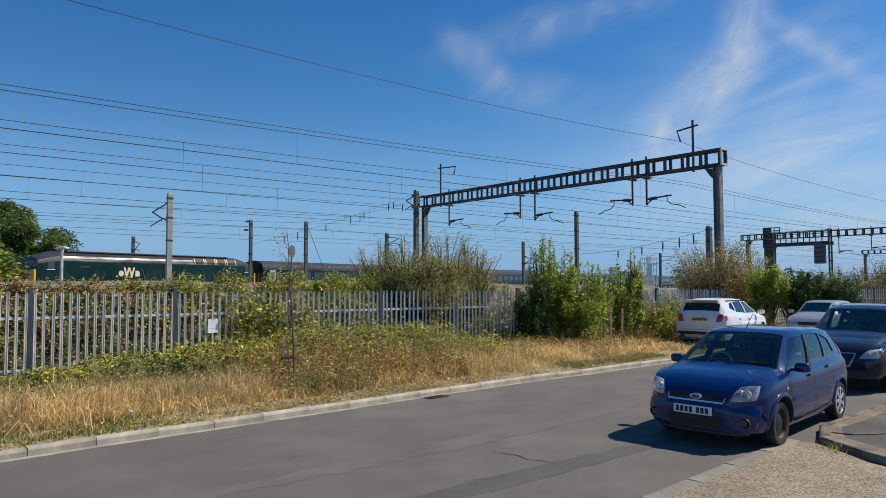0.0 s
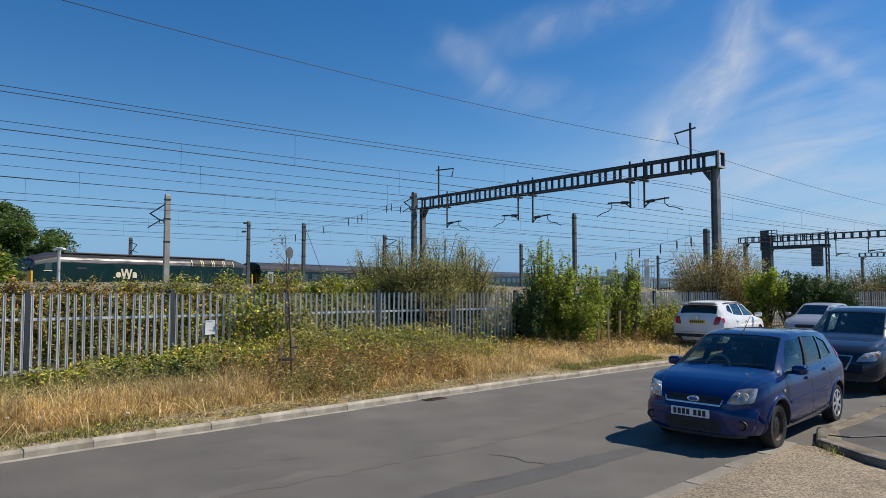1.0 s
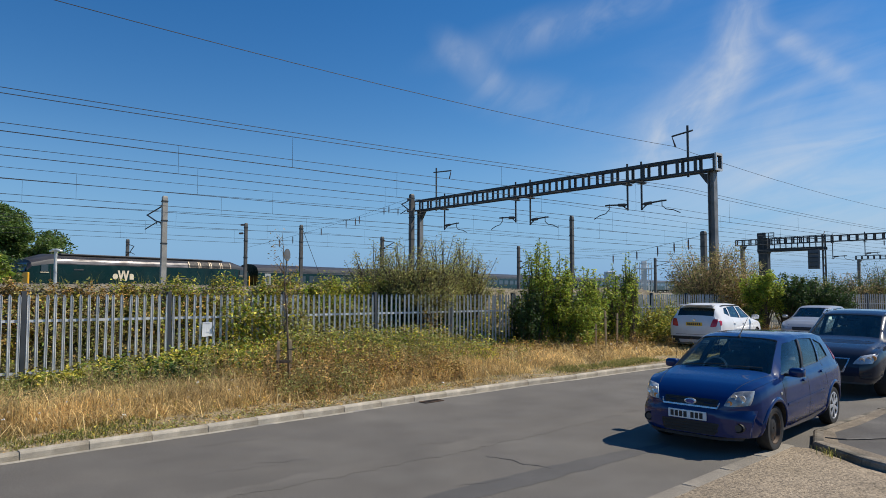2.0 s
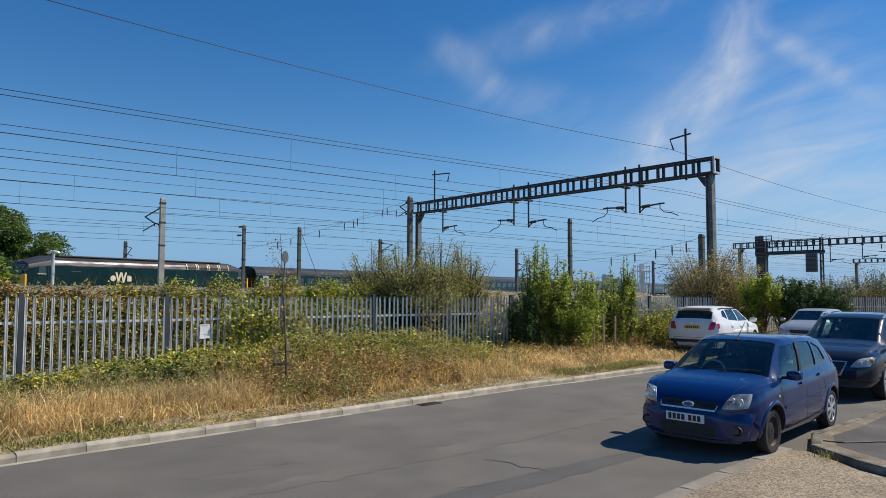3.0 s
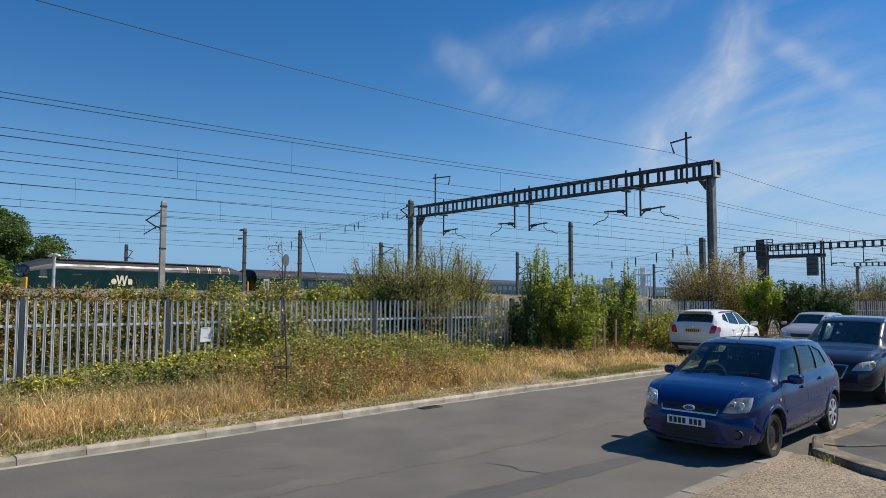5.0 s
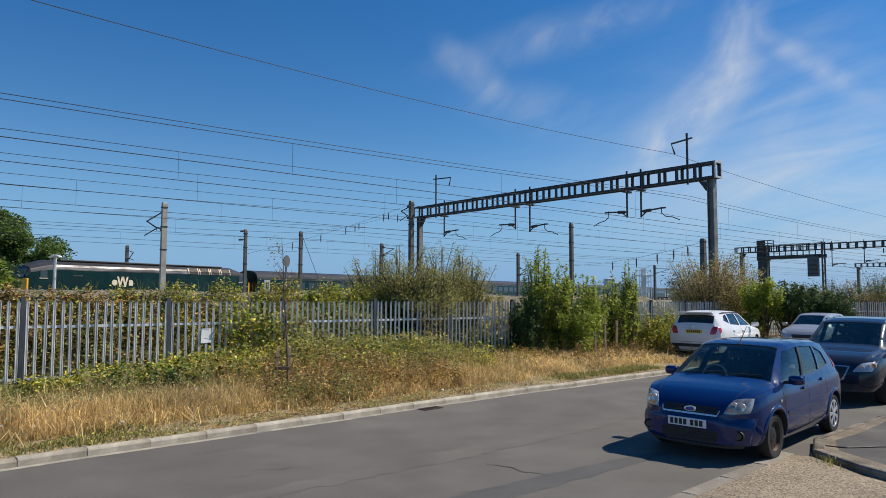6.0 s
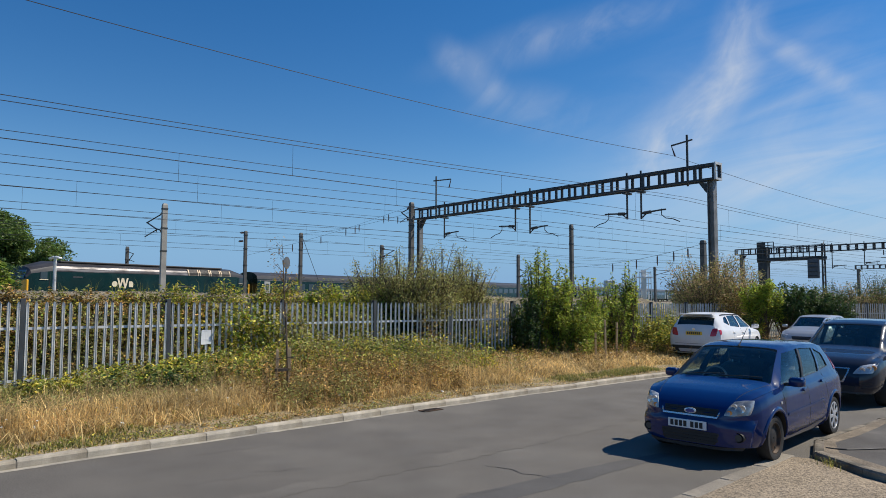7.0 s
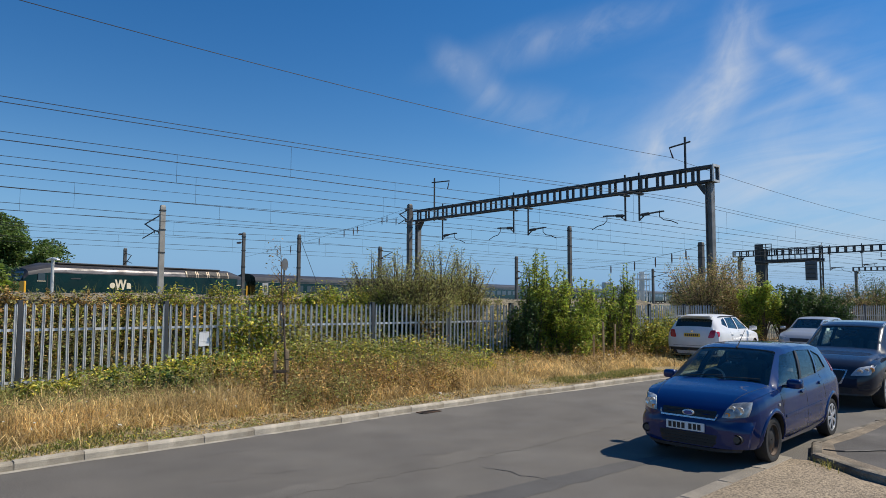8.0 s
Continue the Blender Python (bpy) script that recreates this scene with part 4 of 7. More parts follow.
for x in (1.45, 1.90, 17.5, 17.95):
    bm = bmesh.new()
    box(bm, (x, -0.012, 1.0), (x + 0.03, 0.01, 3.3))
    part("door_edge", bm, UNDER, loco)
for x0, x1, z in ((3.05, 3.75, 3.10), (11.7, 12.9, 2.55)):
    bm = bmesh.new()
    box(bm, (x0, -0.015, z - 0.04), (x1, 0.01, z + 0.04), None, 0.005)
    part("name_strip", bm, SILVER, loco)
# plain shapes in place of the company mark
def chevron(x, w, z0, z1):
    return [(x, z1), (x + w * 0.28, z1), (x + w * 0.5, z0 + (z1 - z0) * 0.42), (x + w * 0.72, z1), (x + w, z1), (x + w * 0.60, z0), (x + w * 0.40, z0)]


def rounded(x, z, r):
    return [(x + r * math.cos(math.tau * k / 10), z + r * math.sin(math.tau * k / 10)) for k in range(10)]


for pts in (rounded(6.18, 2.56, 0.22), chevron(6.36, 0.52, 2.24, 3.02), chevron(6.77, 0.52, 2.24, 3.02), [(7.33, 2.34), (7.68, 2.34), (7.68, 2.66), (7.58, 2.78), (7.33, 2.78)]):
    bm = bmesh.new()
    extrude_outline(bm, [(a, b + 0.10) for a, b in pts], 0.02)
    part("mark", bm, CREAM, loco, "cream painted mark")
bogie(loco, 3.4), bogie(loco, 15.9)

coach = thing("passenger_coach", Matrix.Translation(T0 + TD * 21.1) @ pose(0, 0, 0, 0, 0, TRAIN_DEG), "dark green passenger coach with a grey roof", "railway coach", "coaches of the train")
bm = bmesh.new()
rail_body(bm, 0, 22.6, 4.06, 3.35)
part("body", bm, (GREEN, ROOF), coach, smooth=True, angle=28)
bm = bmesh.new()
box(bm, (4.2, 0.4, 0.75), (18.4, 2.3, 0.97), None, 0.05)
part("underframe", bm, UNDER, coach)
for k in range(8):
    bm = bmesh.new()
    x = 3.0 + k * 2.13
    box(bm, (x, -0.018, 2.30), (x + 1.6, 0.02, 3.02), None, 0.03)
    part("window", bm, TRAIN_GLASS, coach)
for x in (0.9, 20.9):
    bm = bmesh.new()
    box(bm, (x, -0.02, 1.05), (x + 0.8, 0.02, 3.15), None, 0.02)
    d = part("door", bm, STONEGREY, coach, "grey door")
    bm = bmesh.new()
    box(bm, (x + 0.18, -0.03, 2.3), (x + 0.62, 0.0, 2.95), None, 0.02)
    part("pane", bm, TRAIN_GLASS, d)
bm = bmesh.new()
loft(bm, [[(x, -0.008, 3.22), (x, -0.008, 3.30), (x, 0.02, 3.30), (x, 0.02, 3.22)] for x in (0.02, 22.58)])
part("waist_band", bm, SILVER, coach)
bogie(coach, 3.2), bogie(coach, 19.4)
for k in range(1, 11):
    copy_thing(coach, Matrix.Translation(T0 + TD * (21.1 + 23.2 * k)) @ pose(0, 0, 0, 0, 0, TRAIN_DEG))

track = thing("railway_track", Matrix.Translation(T0) @ pose(0, 0, 0, 0, 0, TRAIN_DEG), "ballasted track under the standing train", "track", "", "structure")
bm = bmesh.new()
loft(bm, [[(x, -1.4, -0.27), (x, -0.3, 0.05), (x, 3.0, 0.05), (x, 4.1, -0.27)] for x in (-40, 300)])
part("track_bed", bm, BALLAST, track)
for y in (0.55, 2.05):
    bm = bmesh.new()
    box(bm, (-40, y - 0.035, 0.03), (300, y + 0.035, 0.20))
    part("running_rail", bm, IRON, track)


# ---- plants ----
LEAF_OLIVE = material("olive_leaf", (0.37, 0.385, 0.115), 0.6, var=0.2, scale=1.2, second=(0.4, 0.316, 0.126), amount=0.35, spread=0.6, island=True, trans=0.42)
LEAF_GREEN = material("fresh_green_leaf", (0.25, 0.355, 0.048), 0.5, var=0.2, scale=1.0, second=(0.46, 0.46, 0.07), amount=0.45, spread=0.6, island=True, trans=0.52)
LEAF_TREE = material("tree_leaf", (0.105, 0.175, 0.036), 0.5, var=0.25, scale=0.5, second=(0.15, 0.205, 0.045), amount=0.4, spread=0.6, island=True, trans=0.45)
LEAF_DARK = material("dark_green_leaf", (0.063, 0.121, 0.028), 0.5, var=0.2, scale=0.8, second=(0.081, 0.124, 0.031), amount=0.4, spread=0.6, island=True, trans=0.36)
LEAF_BROWN = material("browning_leaf", (0.50, 0.35, 0.18), 0.65, var=0.2, scale=1.0, second=(0.25, 0.27, 0.075), amount=0.42, spread=0.6, island=True, trans=0.42)
LEAF_BRAMBLE = material("bramble_leaf", (0.20, 0.27, 0.040), 0.5, var=0.3, scale=1.5, second=(0.60, 0.49, 0.07), amount=0.45, spread=0.75, island=True, trans=0.34)
LEAF_DEAD = material("dead_weed_leaf", (0.47, 0.275, 0.085), 0.75, var=0.3, scale=1.5, second=(0.34, 0.26, 0.065), amount=0.45, spread=0.75, island=True, trans=0.2)
STRAW = material("dry_straw", (0.88, 0.67, 0.31), 0.7, var=0.25, scale=0.8, second=(0.46, 0.33, 0.14), amount=0.5, spread=0.55, island=True, trans=0.42)
GRASS = material("half_green_grass", (0.16, 0.19, 0.045), 0.65, var=0.25, scale=1.0, second=(0.36, 0.30, 0.09), amount=0.45, spread=0.55, island=True, trans=0.42)
BARK = material("grey_brown_bark", (0.15, 0.11, 0.075), 0.9, var=0.3, scale=6, bump=0.5, bscale=40, second=(0.07, 0.055, 0.04))
STEM = material("dry_stem", (0.27, 0.18, 0.09), 0.85, var=0.3, scale=5)
PETAL = material("white_petal", (0.75, 0.74, 0.68), 0.6, var=0.1)
YELLOW_PETAL = material("yellow_flower", (0.70, 0.48, 0.02), 0.6, var=0.15)


def raw_mesh(name, V, F, mat):
    me = bpy.data.meshes.new(name)
    me.from_pydata(V.tolist() if hasattr(V, "tolist") else V, [], F.tolist() if hasattr(F, "tolist") else F)
    me.materials.append(mat)
    return me


def leaf_cloud(P, size, rng, aspect=0.5, flat=0.5, down=0.25):
    """Leaves as small folded blades at P: vertices and faces. flat: how level they lie; down: how far tips hang."""
    n = len(P)
    d = rng.normal(size=(n, 3))
    d[:, 2] = d[:, 2] * 0.5 - down
    d /= np.linalg.norm(d, axis=1)[:, None]
    u = rng.normal(size=(n, 3)) * (1 - flat)
    u[:, 2] += flat
    side = np.cross(d, u)
    side /= np.linalg.norm(side, axis=1)[:, None] + 1e-9
    nor = np.cross(side, d)
    L = (size * rng.uniform(0.6, 1.35, n))[:, None]
    W = L * aspect * 0.5
    V = np.empty((n, 4, 3))
    V[:, 0] = P
    V[:, 1] = P + d * L * 0.45 + side * W + nor * W * 0.35
    V[:, 2] = P + d * L
    V[:, 3] = P + d * L * 0.45 - side * W + nor * W * 0.35
    i = np.arange(n)[:, None] * 4
    F = np.concatenate([i + [[0, 1, 2]], i + [[0, 2, 3]]])
    return V.reshape(-1, 3), F


def blades(P, H, rng, wide=0.006, lean=0.35, droop=0.4):
    """Grass blades at P of height H."""
    n = len(P)
    a = rng.uniform(0, math.tau, n)
    out = np.stack([np.cos(a), np.sin(a), np.zeros(n)], 1)
    sd = np.stack([-np.sin(a + rng.normal(0, 0.8, n)), np.cos(a + rng.normal(0, 0.8, n)), np.zeros(n)], 1)
    l1 = rng.uniform(0, lean, n)[:, None]
    l2 = l1 + rng.uniform(0, droop, n)[:, None]
    up = np.array([[0, 0, 1.0]])
    h = H[:, None]
    w = wide * rng.uniform(0.6, 1.4, n)[:, None]
    mid = P + (up * 0.6 + out * l1 * 0.6) * h
    tip = P + (up * (1 - 0.35 * l2 ** 2) + out * l2) * h
    V = np.stack([P - sd * w, P + sd * w, mid + sd * w * 0.7, mid - sd * w * 0.7, tip], 1)
    i = np.arange(n)[:, None] * 5
    F = np.concatenate([i + [[0, 1, 2]], i + [[0, 2, 3]], i + [[3, 2, 4]]])
    return V.reshape(-1, 3), F


def stems_to(ends, base, rng, sag=0.2, r0=0.02, r1=0.004, sides=4):
    bm = bmesh.new()
    for e in ends:
        b = Vector(base) + Vector((rng.normal(0, 0.12), rng.normal(0, 0.12), 0))
        e = Vector(e)
        m = b.lerp(e, 0.5) + Vector((rng.normal(0, 0.06), rng.normal(0, 0.06), sag * (e - b).length * 0.4))
        tube(bm, [b, b.lerp(m, 0.5) + Vector((0, 0, sag * 0.15)), m, e.lerp(m, 0.45) + Vector((0, 0, sag * 0.1)), e], [r0, r0 * 0.85, r0 * 0.6, r0 * 0.4, r1], sides, cap=False)
    return bm


def bush(name, x, y, z, rx, ry, h, shoots, leaves, size, mat, label, seed, upright=0.5, spiky=0.25, category="bush", stem=BARK, aspect=0.5, group="", bare=0.12, sag=0.2, lowleaf=0.0):
    """A many-stemmed shrub: shoots of uneven length from the base, each with twigs full of leaves."""
    rng = np.random.default_rng(seed)
    t = thing(name, pose(x, y, z), label, category, group)
    ends, P = [], []
    per = max(4, leaves // shoots)
    for k in range(shoots):
        a = rng.uniform(0, math.tau)
        q = math.sqrt(rng.uniform(0, 1))
        up = h * (1 - upright * 0.55 * q * q) * rng.uniform(1 - spiky, 1.0) * (1.0 if rng.random() > 0.3 else rng.uniform(0.45, 0.9))
        e = np.array((rx * q * math.cos(a), ry * q * math.sin(a), up))
        ends.append(e)
        b = np.array((e[0] * 0.25, e[1] * 0.25, 0.0))
        tt = rng.uniform(bare if lowleaf == 0 else 0.02, 1.0, per) ** (0.8 if lowleaf == 0 else 1.0)
        along = b + (e - b) * tt[:, None]
        along[:, 2] += sag * h * 0.25 * np.sin(np.pi * tt)
        fat = (0.06 + 0.20 * np.sin(np.pi * np.clip(tt, 0, 1)) ** 0.7) * min(rx, h) * 0.55
        P.append(along + rng.normal(size=(per, 3)) * fat[:, None] * np.array((1, 1, 0.8)))
    P = np.concatenate(P)
    P = P[P[:, 2] > 0.03]
    tagged(part("branchwork", stems_to(ends, (0, 0, 0), rng, sag, 0.018 if h < 2.2 else 0.03), stem, t), kind="stuff")
    V, F = leaf_cloud(P, size, rng, aspect)
    me = raw_mesh("foliage", V, F, mat)
    f = new("foliage", me)
    f.parent = t
    f["kind"] = "stuff"
    return t


def spot(px, depth):
    """Bearing in tangent and depth to a place on the ground."""
    return (px * depth, depth)


def ground_z(x, y):
    s, w = RAIL.x * x + RAIL.y * y, AWAY.x * x + AWAY.y * y
    return verge_at(s, w) - 0.02


# olive shrubs on the bank behind the fence
for tang, d, rx, h, n, seed in ((-0.095, 21.0, 0.95, 2.25, 3600, 11), (-0.05, 20.6, 1.0, 2.45, 4200, 12), (0.0, 21.2, 1.05, 2.5, 4200, 13), (0.045, 22.2, 0.85, 2.45, 3400, 14), (-0.02, 20.2, 0.95, 1.9, 3000, 15)):
    x, y = spot(tang, d)
    bush("buddleia_bush", x, y, 1.05, rx * 1.12, rx * 1.12, h * 1.14, 110, int(n * 2.6), 0.075, LEAF_OLIVE, "dry olive-green twiggy bush growing behind the fence", seed, 0.55, 0.55, group="olive bushes", aspect=0.35)
# bright upright shrubs before the fence
for tang, d, r, h, n, seed in ((0.148, 21.6, 0.50, 3.45, 3200, 21), (0.180, 21.9, 0.62, 2.85, 3800, 22), (0.222, 22.1, 0.62, 2.65, 3800, 23), (0.262, 22.6, 0.55, 2.65, 3000, 24), (0.281, 22.9, 0.34, 3.15, 1700, 25), (0.135, 21.2, 0.42, 1.9, 2200, 26), (0.205, 21.4, 0.75, 1.7, 3000, 27)):
    x, y = spot(tang, d)
    bush("tall_shrub", x, y, ground_z(x, y), r * 1.1, r * 1.1, h * 1.1, 52, int(n * 2.8), 0.088, LEAF_GREEN if seed != 26 else LEAF_DARK, "bright green upright leafy shrub beside the fence", seed, 0.45, 0.35, group="tall green shrubs", sag=0.05, lowleaf=1)
for tang, d, r, h, seed in ((0.312, 23.4, 0.9, 1.45, 31), (0.342, 24.2, 0.9, 1.5, 32), (0.365, 26.5, 0.8, 1.5, 33), (0.455, 30.0, 0.8, 1.35, 34), (0.43, 28.5, 0.7, 1.2, 35)):
    x, y = spot(tang, d)
    bush("bramble_bush", x, y, 0.1, r, r, h, 60, 7000, 0.085, LEAF_BRAMBLE, "low dense bramble bush beside the parked cars", seed, 0.6, 0.3, group="bramble bushes", lowleaf=1)
# browning tree behind the far fence and its neighbours
for tang, d, r, h, n, mat, seed, lbl in ((0.395, 32.2, 1.55, 3.75, 5200, LEAF_BROWN, 41, "browning drought-dry tree behind the fence"), (0.425, 32.8, 1.25, 3.3, 4000, LEAF_BROWN, 42, "browning drought-dry tree behind the fence"), (0.452, 38, 1.2, 3.2, 2400, LEAF_OLIVE, 43, "sparse olive shrub behind the fence"),
                                   (0.375, 36.6, 1.0, 3.2, 2500, LEAF_OLIVE, 44, "sparse olive shrub behind the fence"), (0.575, 42, 1.5, 2.6, 3000, LEAF_DARK, 45, "dark green shrub behind the fence"), (0.615, 42, 1.8, 2.6, 3000, LEAF_BROWN, 46, "dry brown shrub behind the fence"),
                                   (0.655, 42, 1.9, 3.1, 3400, LEAF_DARK, 47, "dark green shrub behind the fence"), (0.55, 43, 1.6, 2.5, 2600, LEAF_OLIVE, 48, "sparse olive shrub behind the fence"), (0.70, 42, 1.9, 2.8, 3000, LEAF_BROWN, 49, "dry brown shrub behind the fence")):
    x, y = spot(tang, d)
    bush("overgrown_shrub", x, y, 0.0, r * 1.25, r * 1.25, h * 1.27, 90, int(n * 2.6), 0.115, mat, lbl, seed, 0.35, 0.4, aspect=0.38, group="shrubs behind the far fence")
for tang, d, r, h, n, mat, seed in ((0.478, 30.2, 0.95, 3.1, 4200, LEAF_GREEN, 51), (0.515, 30.5, 1.0, 2.75, 3800, LEAF_DARK, 52), (0.548, 30.6, 1.0, 2.6, 3800, LEAF_DARK, 53), (0.585, 30.2, 0.8, 2.3, 2600, LEAF_DARK, 54)):
    x, y = spot(tang, d)
    bush("young_tree", x, y, 0.05, r, r, h, 56, int(n * 2.2), 0.11, mat, "leafy young tree before the far fence" if mat is LEAF_GREEN else "dark green young tree before the far fence", seed, 0.3, 0.35, "tree", group="young trees", bare=0.5)


def tree(x, y, h, r, leaves, size, mat, label, seed, lift=0.32):
    """A broad tree: tapered trunk, limbs, and a crown of leaf clumps with gaps."""
    rng = np.random.default_rng(seed)
    t = thing("tree", pose(x, y, -0.02), label, "tree")
    bm = bmesh.new()
    tube(bm, [(0, 0, 0), (0.05, 0, h * 0.2), (-0.05, 0.05, h * 0.45), (0, 0, h * 0.75)], [0.35, 0.28, 0.2, 0.08], 8)
    part("trunk", bm, BARK, t)
    P = []
    bm = bmesh.new()
    for k in range(46):
        a, el = rng.uniform(0, math.tau), rng.uniform(-0.25, 1.0)
        d = np.array((math.cos(a) * math.cos(el), math.sin(a) * math.cos(el), math.sin(el)))
        c = np.array((0, 0, h * (lift + 0.22))) + d * np.array((r, r, h * 0.46)) * rng.uniform(0.5, 0.98)
        tube(bm, [(0, 0, h * rng.uniform(0.2, 0.6)), (c[0] * 0.5, c[1] * 0.5, c[2] * 0.9), tuple(c)], [0.09, 0.05, 0.015], 5, cap=False)
        m = leaves // 46
        v = rng.normal(size=(m, 3))
        v = v / np.linalg.norm(v, axis=1)[:, None] * (rng.uniform(0, 1, m) ** 0.4)[:, None]
        P.append(c + v * np.array((1, 1, 0.62)) * r * rng.uniform(0.16, 0.34))
    tagged(part("branchwork", bm, BARK, t), kind="stuff")
    V, F = leaf_cloud(np.concatenate(P), size, rng, 0.6)
    f = new("crown", raw_mesh("crown", V, F, mat))
    f.parent = t
    f["kind"] = "stuff"
    return t


tree(-0.680 * 54, 54, 10.5, 5.7, 44000, 0.23, LEAF_TREE, "large dark green tree beside the railway", 61)
tree(-0.597 * 53, 53, 6.7, 2.6, 14000, 0.21, LEAF_TREE, "smaller dark green tree beside the railway", 62)
for tang, d, h, mat, seed in ((-0.668, 17.2, 2.45, LEAF_GREEN, 63), (-0.662, 17.6, 1.6, LEAF_GREEN, 64), (-0.71, 17.0, 2.6, LEAF_DARK, 65), (-0.672, 18.2, 2.4, LEAF_DARK, 66)):
    x, y = spot(tang, d)
    bush("broad_leaved_shrub", x, y, 1.0, 0.55, 0.55, h, 20, 1500, 0.18, mat, "shrub with large bright green leaves behind the fence", seed, 0.4, 0.3, aspect=0.8, group="broad-leaved shrubs")


for tang, d, h, seed in ((-0.645, 38, 4.3, 67), (-0.69, 37, 4.8, 68)):
    x, y = spot(tang, d)
    bush("dark_shrub", x, y, 0.0, 1.25, 1.25, h, 50, 5000, 0.2, LEAF_DARK, "dark green shrub beside the railway", seed, 0.3, 0.3, group="dark shrubs", lowleaf=1)


def tangle(name, s0, s1, w0, w1, z_of, arches, leaves, size, mat, label, seed, rise=0.7, stem=STEM, group="bramble thickets", aspect=0.6, category="brambles"):
    """Brambles: arching runners with leaves along them, in a band along the fence."""
    rng = np.random.default_rng(seed)
    t = thing(name, Matrix.Translation(rail((s0 + s1) / 2, (w0 + w1) / 2)), label, category, group)
    o = rail((s0 + s1) / 2, (w0 + w1) / 2)
    bm = bmesh.new()
    P = []
    per = max(6, leaves // arches)
    for k in range(arches):
        s, w = rng.uniform(s0, s1), rng.uniform(w0, w1)
        a = rng.uniform(0, math.tau)
        run = rng.uniform(0.3, 0.9) * rise
        p = rail(s, w, z_of(s, w)) - o
        e = p + Vector((math.cos(a) * run, math.sin(a) * run, rng.uniform(-0.05, 0.35) * rise))
        top = p.lerp(e, 0.5) + Vector((0, 0, rng.uniform(0.4, 1.0) * rise))
        pts = [p, p.lerp(top, 0.6) + Vector((0, 0, 0.1 * rise)), top, top.lerp(e, 0.5) + Vector((0, 0, 0.12 * rise)), e]
        tube(bm, pts, [0.006, 0.006, 0.005, 0.004, 0.002], 3, cap=False)
        q = np.array([tuple(v) for v in pts])
        tt = rng.uniform(0.1, 3.99, per)
        i = tt.astype(int)
        f = (tt - i)[:, None]
        P.append(q[i] * (1 - f) + q[i + 1] * f + rng.normal(0, 0.05 + 0.05 * rise, (per, 3)))
    tagged(part("runner_tangle", bm, stem, t), kind="stuff")
    V, F = leaf_cloud(np.concatenate(P), size, rng, aspect, 0.6)
    f = new("foliage", raw_mesh("foliage", V, F, mat))
    f.parent = t
    f["kind"] = "stuff"
    return t


def bank_z(s, w):
    low = 0.10 * smoothstep(5, 18, s) + 2.0 * smoothstep(25, 35, s)
    return float(np.interp(w, (15.3, 15.75, 16.05, 16.4, 16.75, 17.0, 17.35, 17.8), (0.1, 0.12, 0.7, 1.45, 2.05, 2.22, 2.28, 2.2))) - low


def fence_w(s):
    """Across-place of the fence at s."""
    p = Vector((-7.93, 13.08, 0))
    s0, w0 = p.dot(RAIL), p.dot(AWAY)
    return w0 + (s - s0) * FD.dot(AWAY) / FD.dot(RAIL)


# growth on the bank, seen between and above the pales
for k in range(12):
    s0 = -8 + k * 3.2
    green = k % 3
    tangle("bramble_thicket", s0, s0 + 3.3, 15.45, 16.35, bank_z, 130, 4200 if k < 5 else 8000, 0.080, (LEAF_OLIVE if k < 5 else LEAF_DARK, LEAF_BRAMBLE, LEAF_OLIVE)[green], "brambles and weeds covering the bank behind the fence", 100 + k, 0.55)
for s0, s1, mat, rise, n, seed in ((4.2, 6.0, LEAF_BRAMBLE, 0.35, 1800, 121), (5.4, 8.4, LEAF_BRAMBLE, 0.38, 4600, 122), (7.8, 11.2, LEAF_BRAMBLE, 0.46, 6600, 123), (9.0, 12.2, LEAF_GREEN, 0.36, 3600, 127), (0.0, 4.8, LEAF_DEAD, 0.24, 3600, 128), (-0.5, 5.5, LEAF_OLIVE, 0.20, 2600, 129), (-6.5, -1.0, LEAF_DEAD, 0.22, 1800, 124), (-1.0, 4.4, LEAF_DEAD, 0.25, 2000, 125), (11, 17, LEAF_OLIVE, 0.4, 3000, 126)):
    tangle("bramble_thicket", s0, s1, 16.15, 16.75, bank_z, n // 40, n, 0.075, mat, "low weeds along the top of the ballast bank" if rise < 0.3 else "yellow-green brambles along the top of the bank", seed, rise)

for s0, s1, mat, rise, n, seed in ((-3.0, 0.8, LEAF_OLIVE, 0.30, 2600, 151), (0.4, 3.0, LEAF_DEAD, 0.30, 2600, 152), (1.0, 3.6, LEAF_BRAMBLE, 0.30, 2200, 153), (2.8, 5.4, LEAF_OLIVE, 0.32, 2600, 154), (4.0, 7.0, LEAF_DEAD, 0.30, 2200, 155)):
    tangle("bramble_thicket", s0, s1, 15.95, 16.55, bank_z, 90, n, 0.085, mat, "dry weeds and brambles on the stony bank" if mat is not LEAF_BRAMBLE else "yellow-green brambles on the stony bank", seed, rise)
rng = np.random.default_rng(158)
P, H = [], []
for k in range(60):
    s, w = rng.uniform(1.5, 8.5), rng.uniform(16.5, 17.1)
    for j in range(7):
        a, q = s + rng.normal(0, 0.06), w + rng.normal(0, 0.06)
        P.append(tuple(rail(a, q, bank_z(a, q) - 0.02)))
        H.append(rng.uniform(0.10, 0.34))
V, F = blades(np.array(P), np.array(H), rng, 0.0035, 0.4, 0.4)
tagged(new("bank_grass", raw_mesh("bank_grass", V, F, GRASS)), "thin half-green grass stalks along the top of the bank", "grass", "", "stuff")


def foot_z(s, w):
    return verge_at(s, w) - 0.03


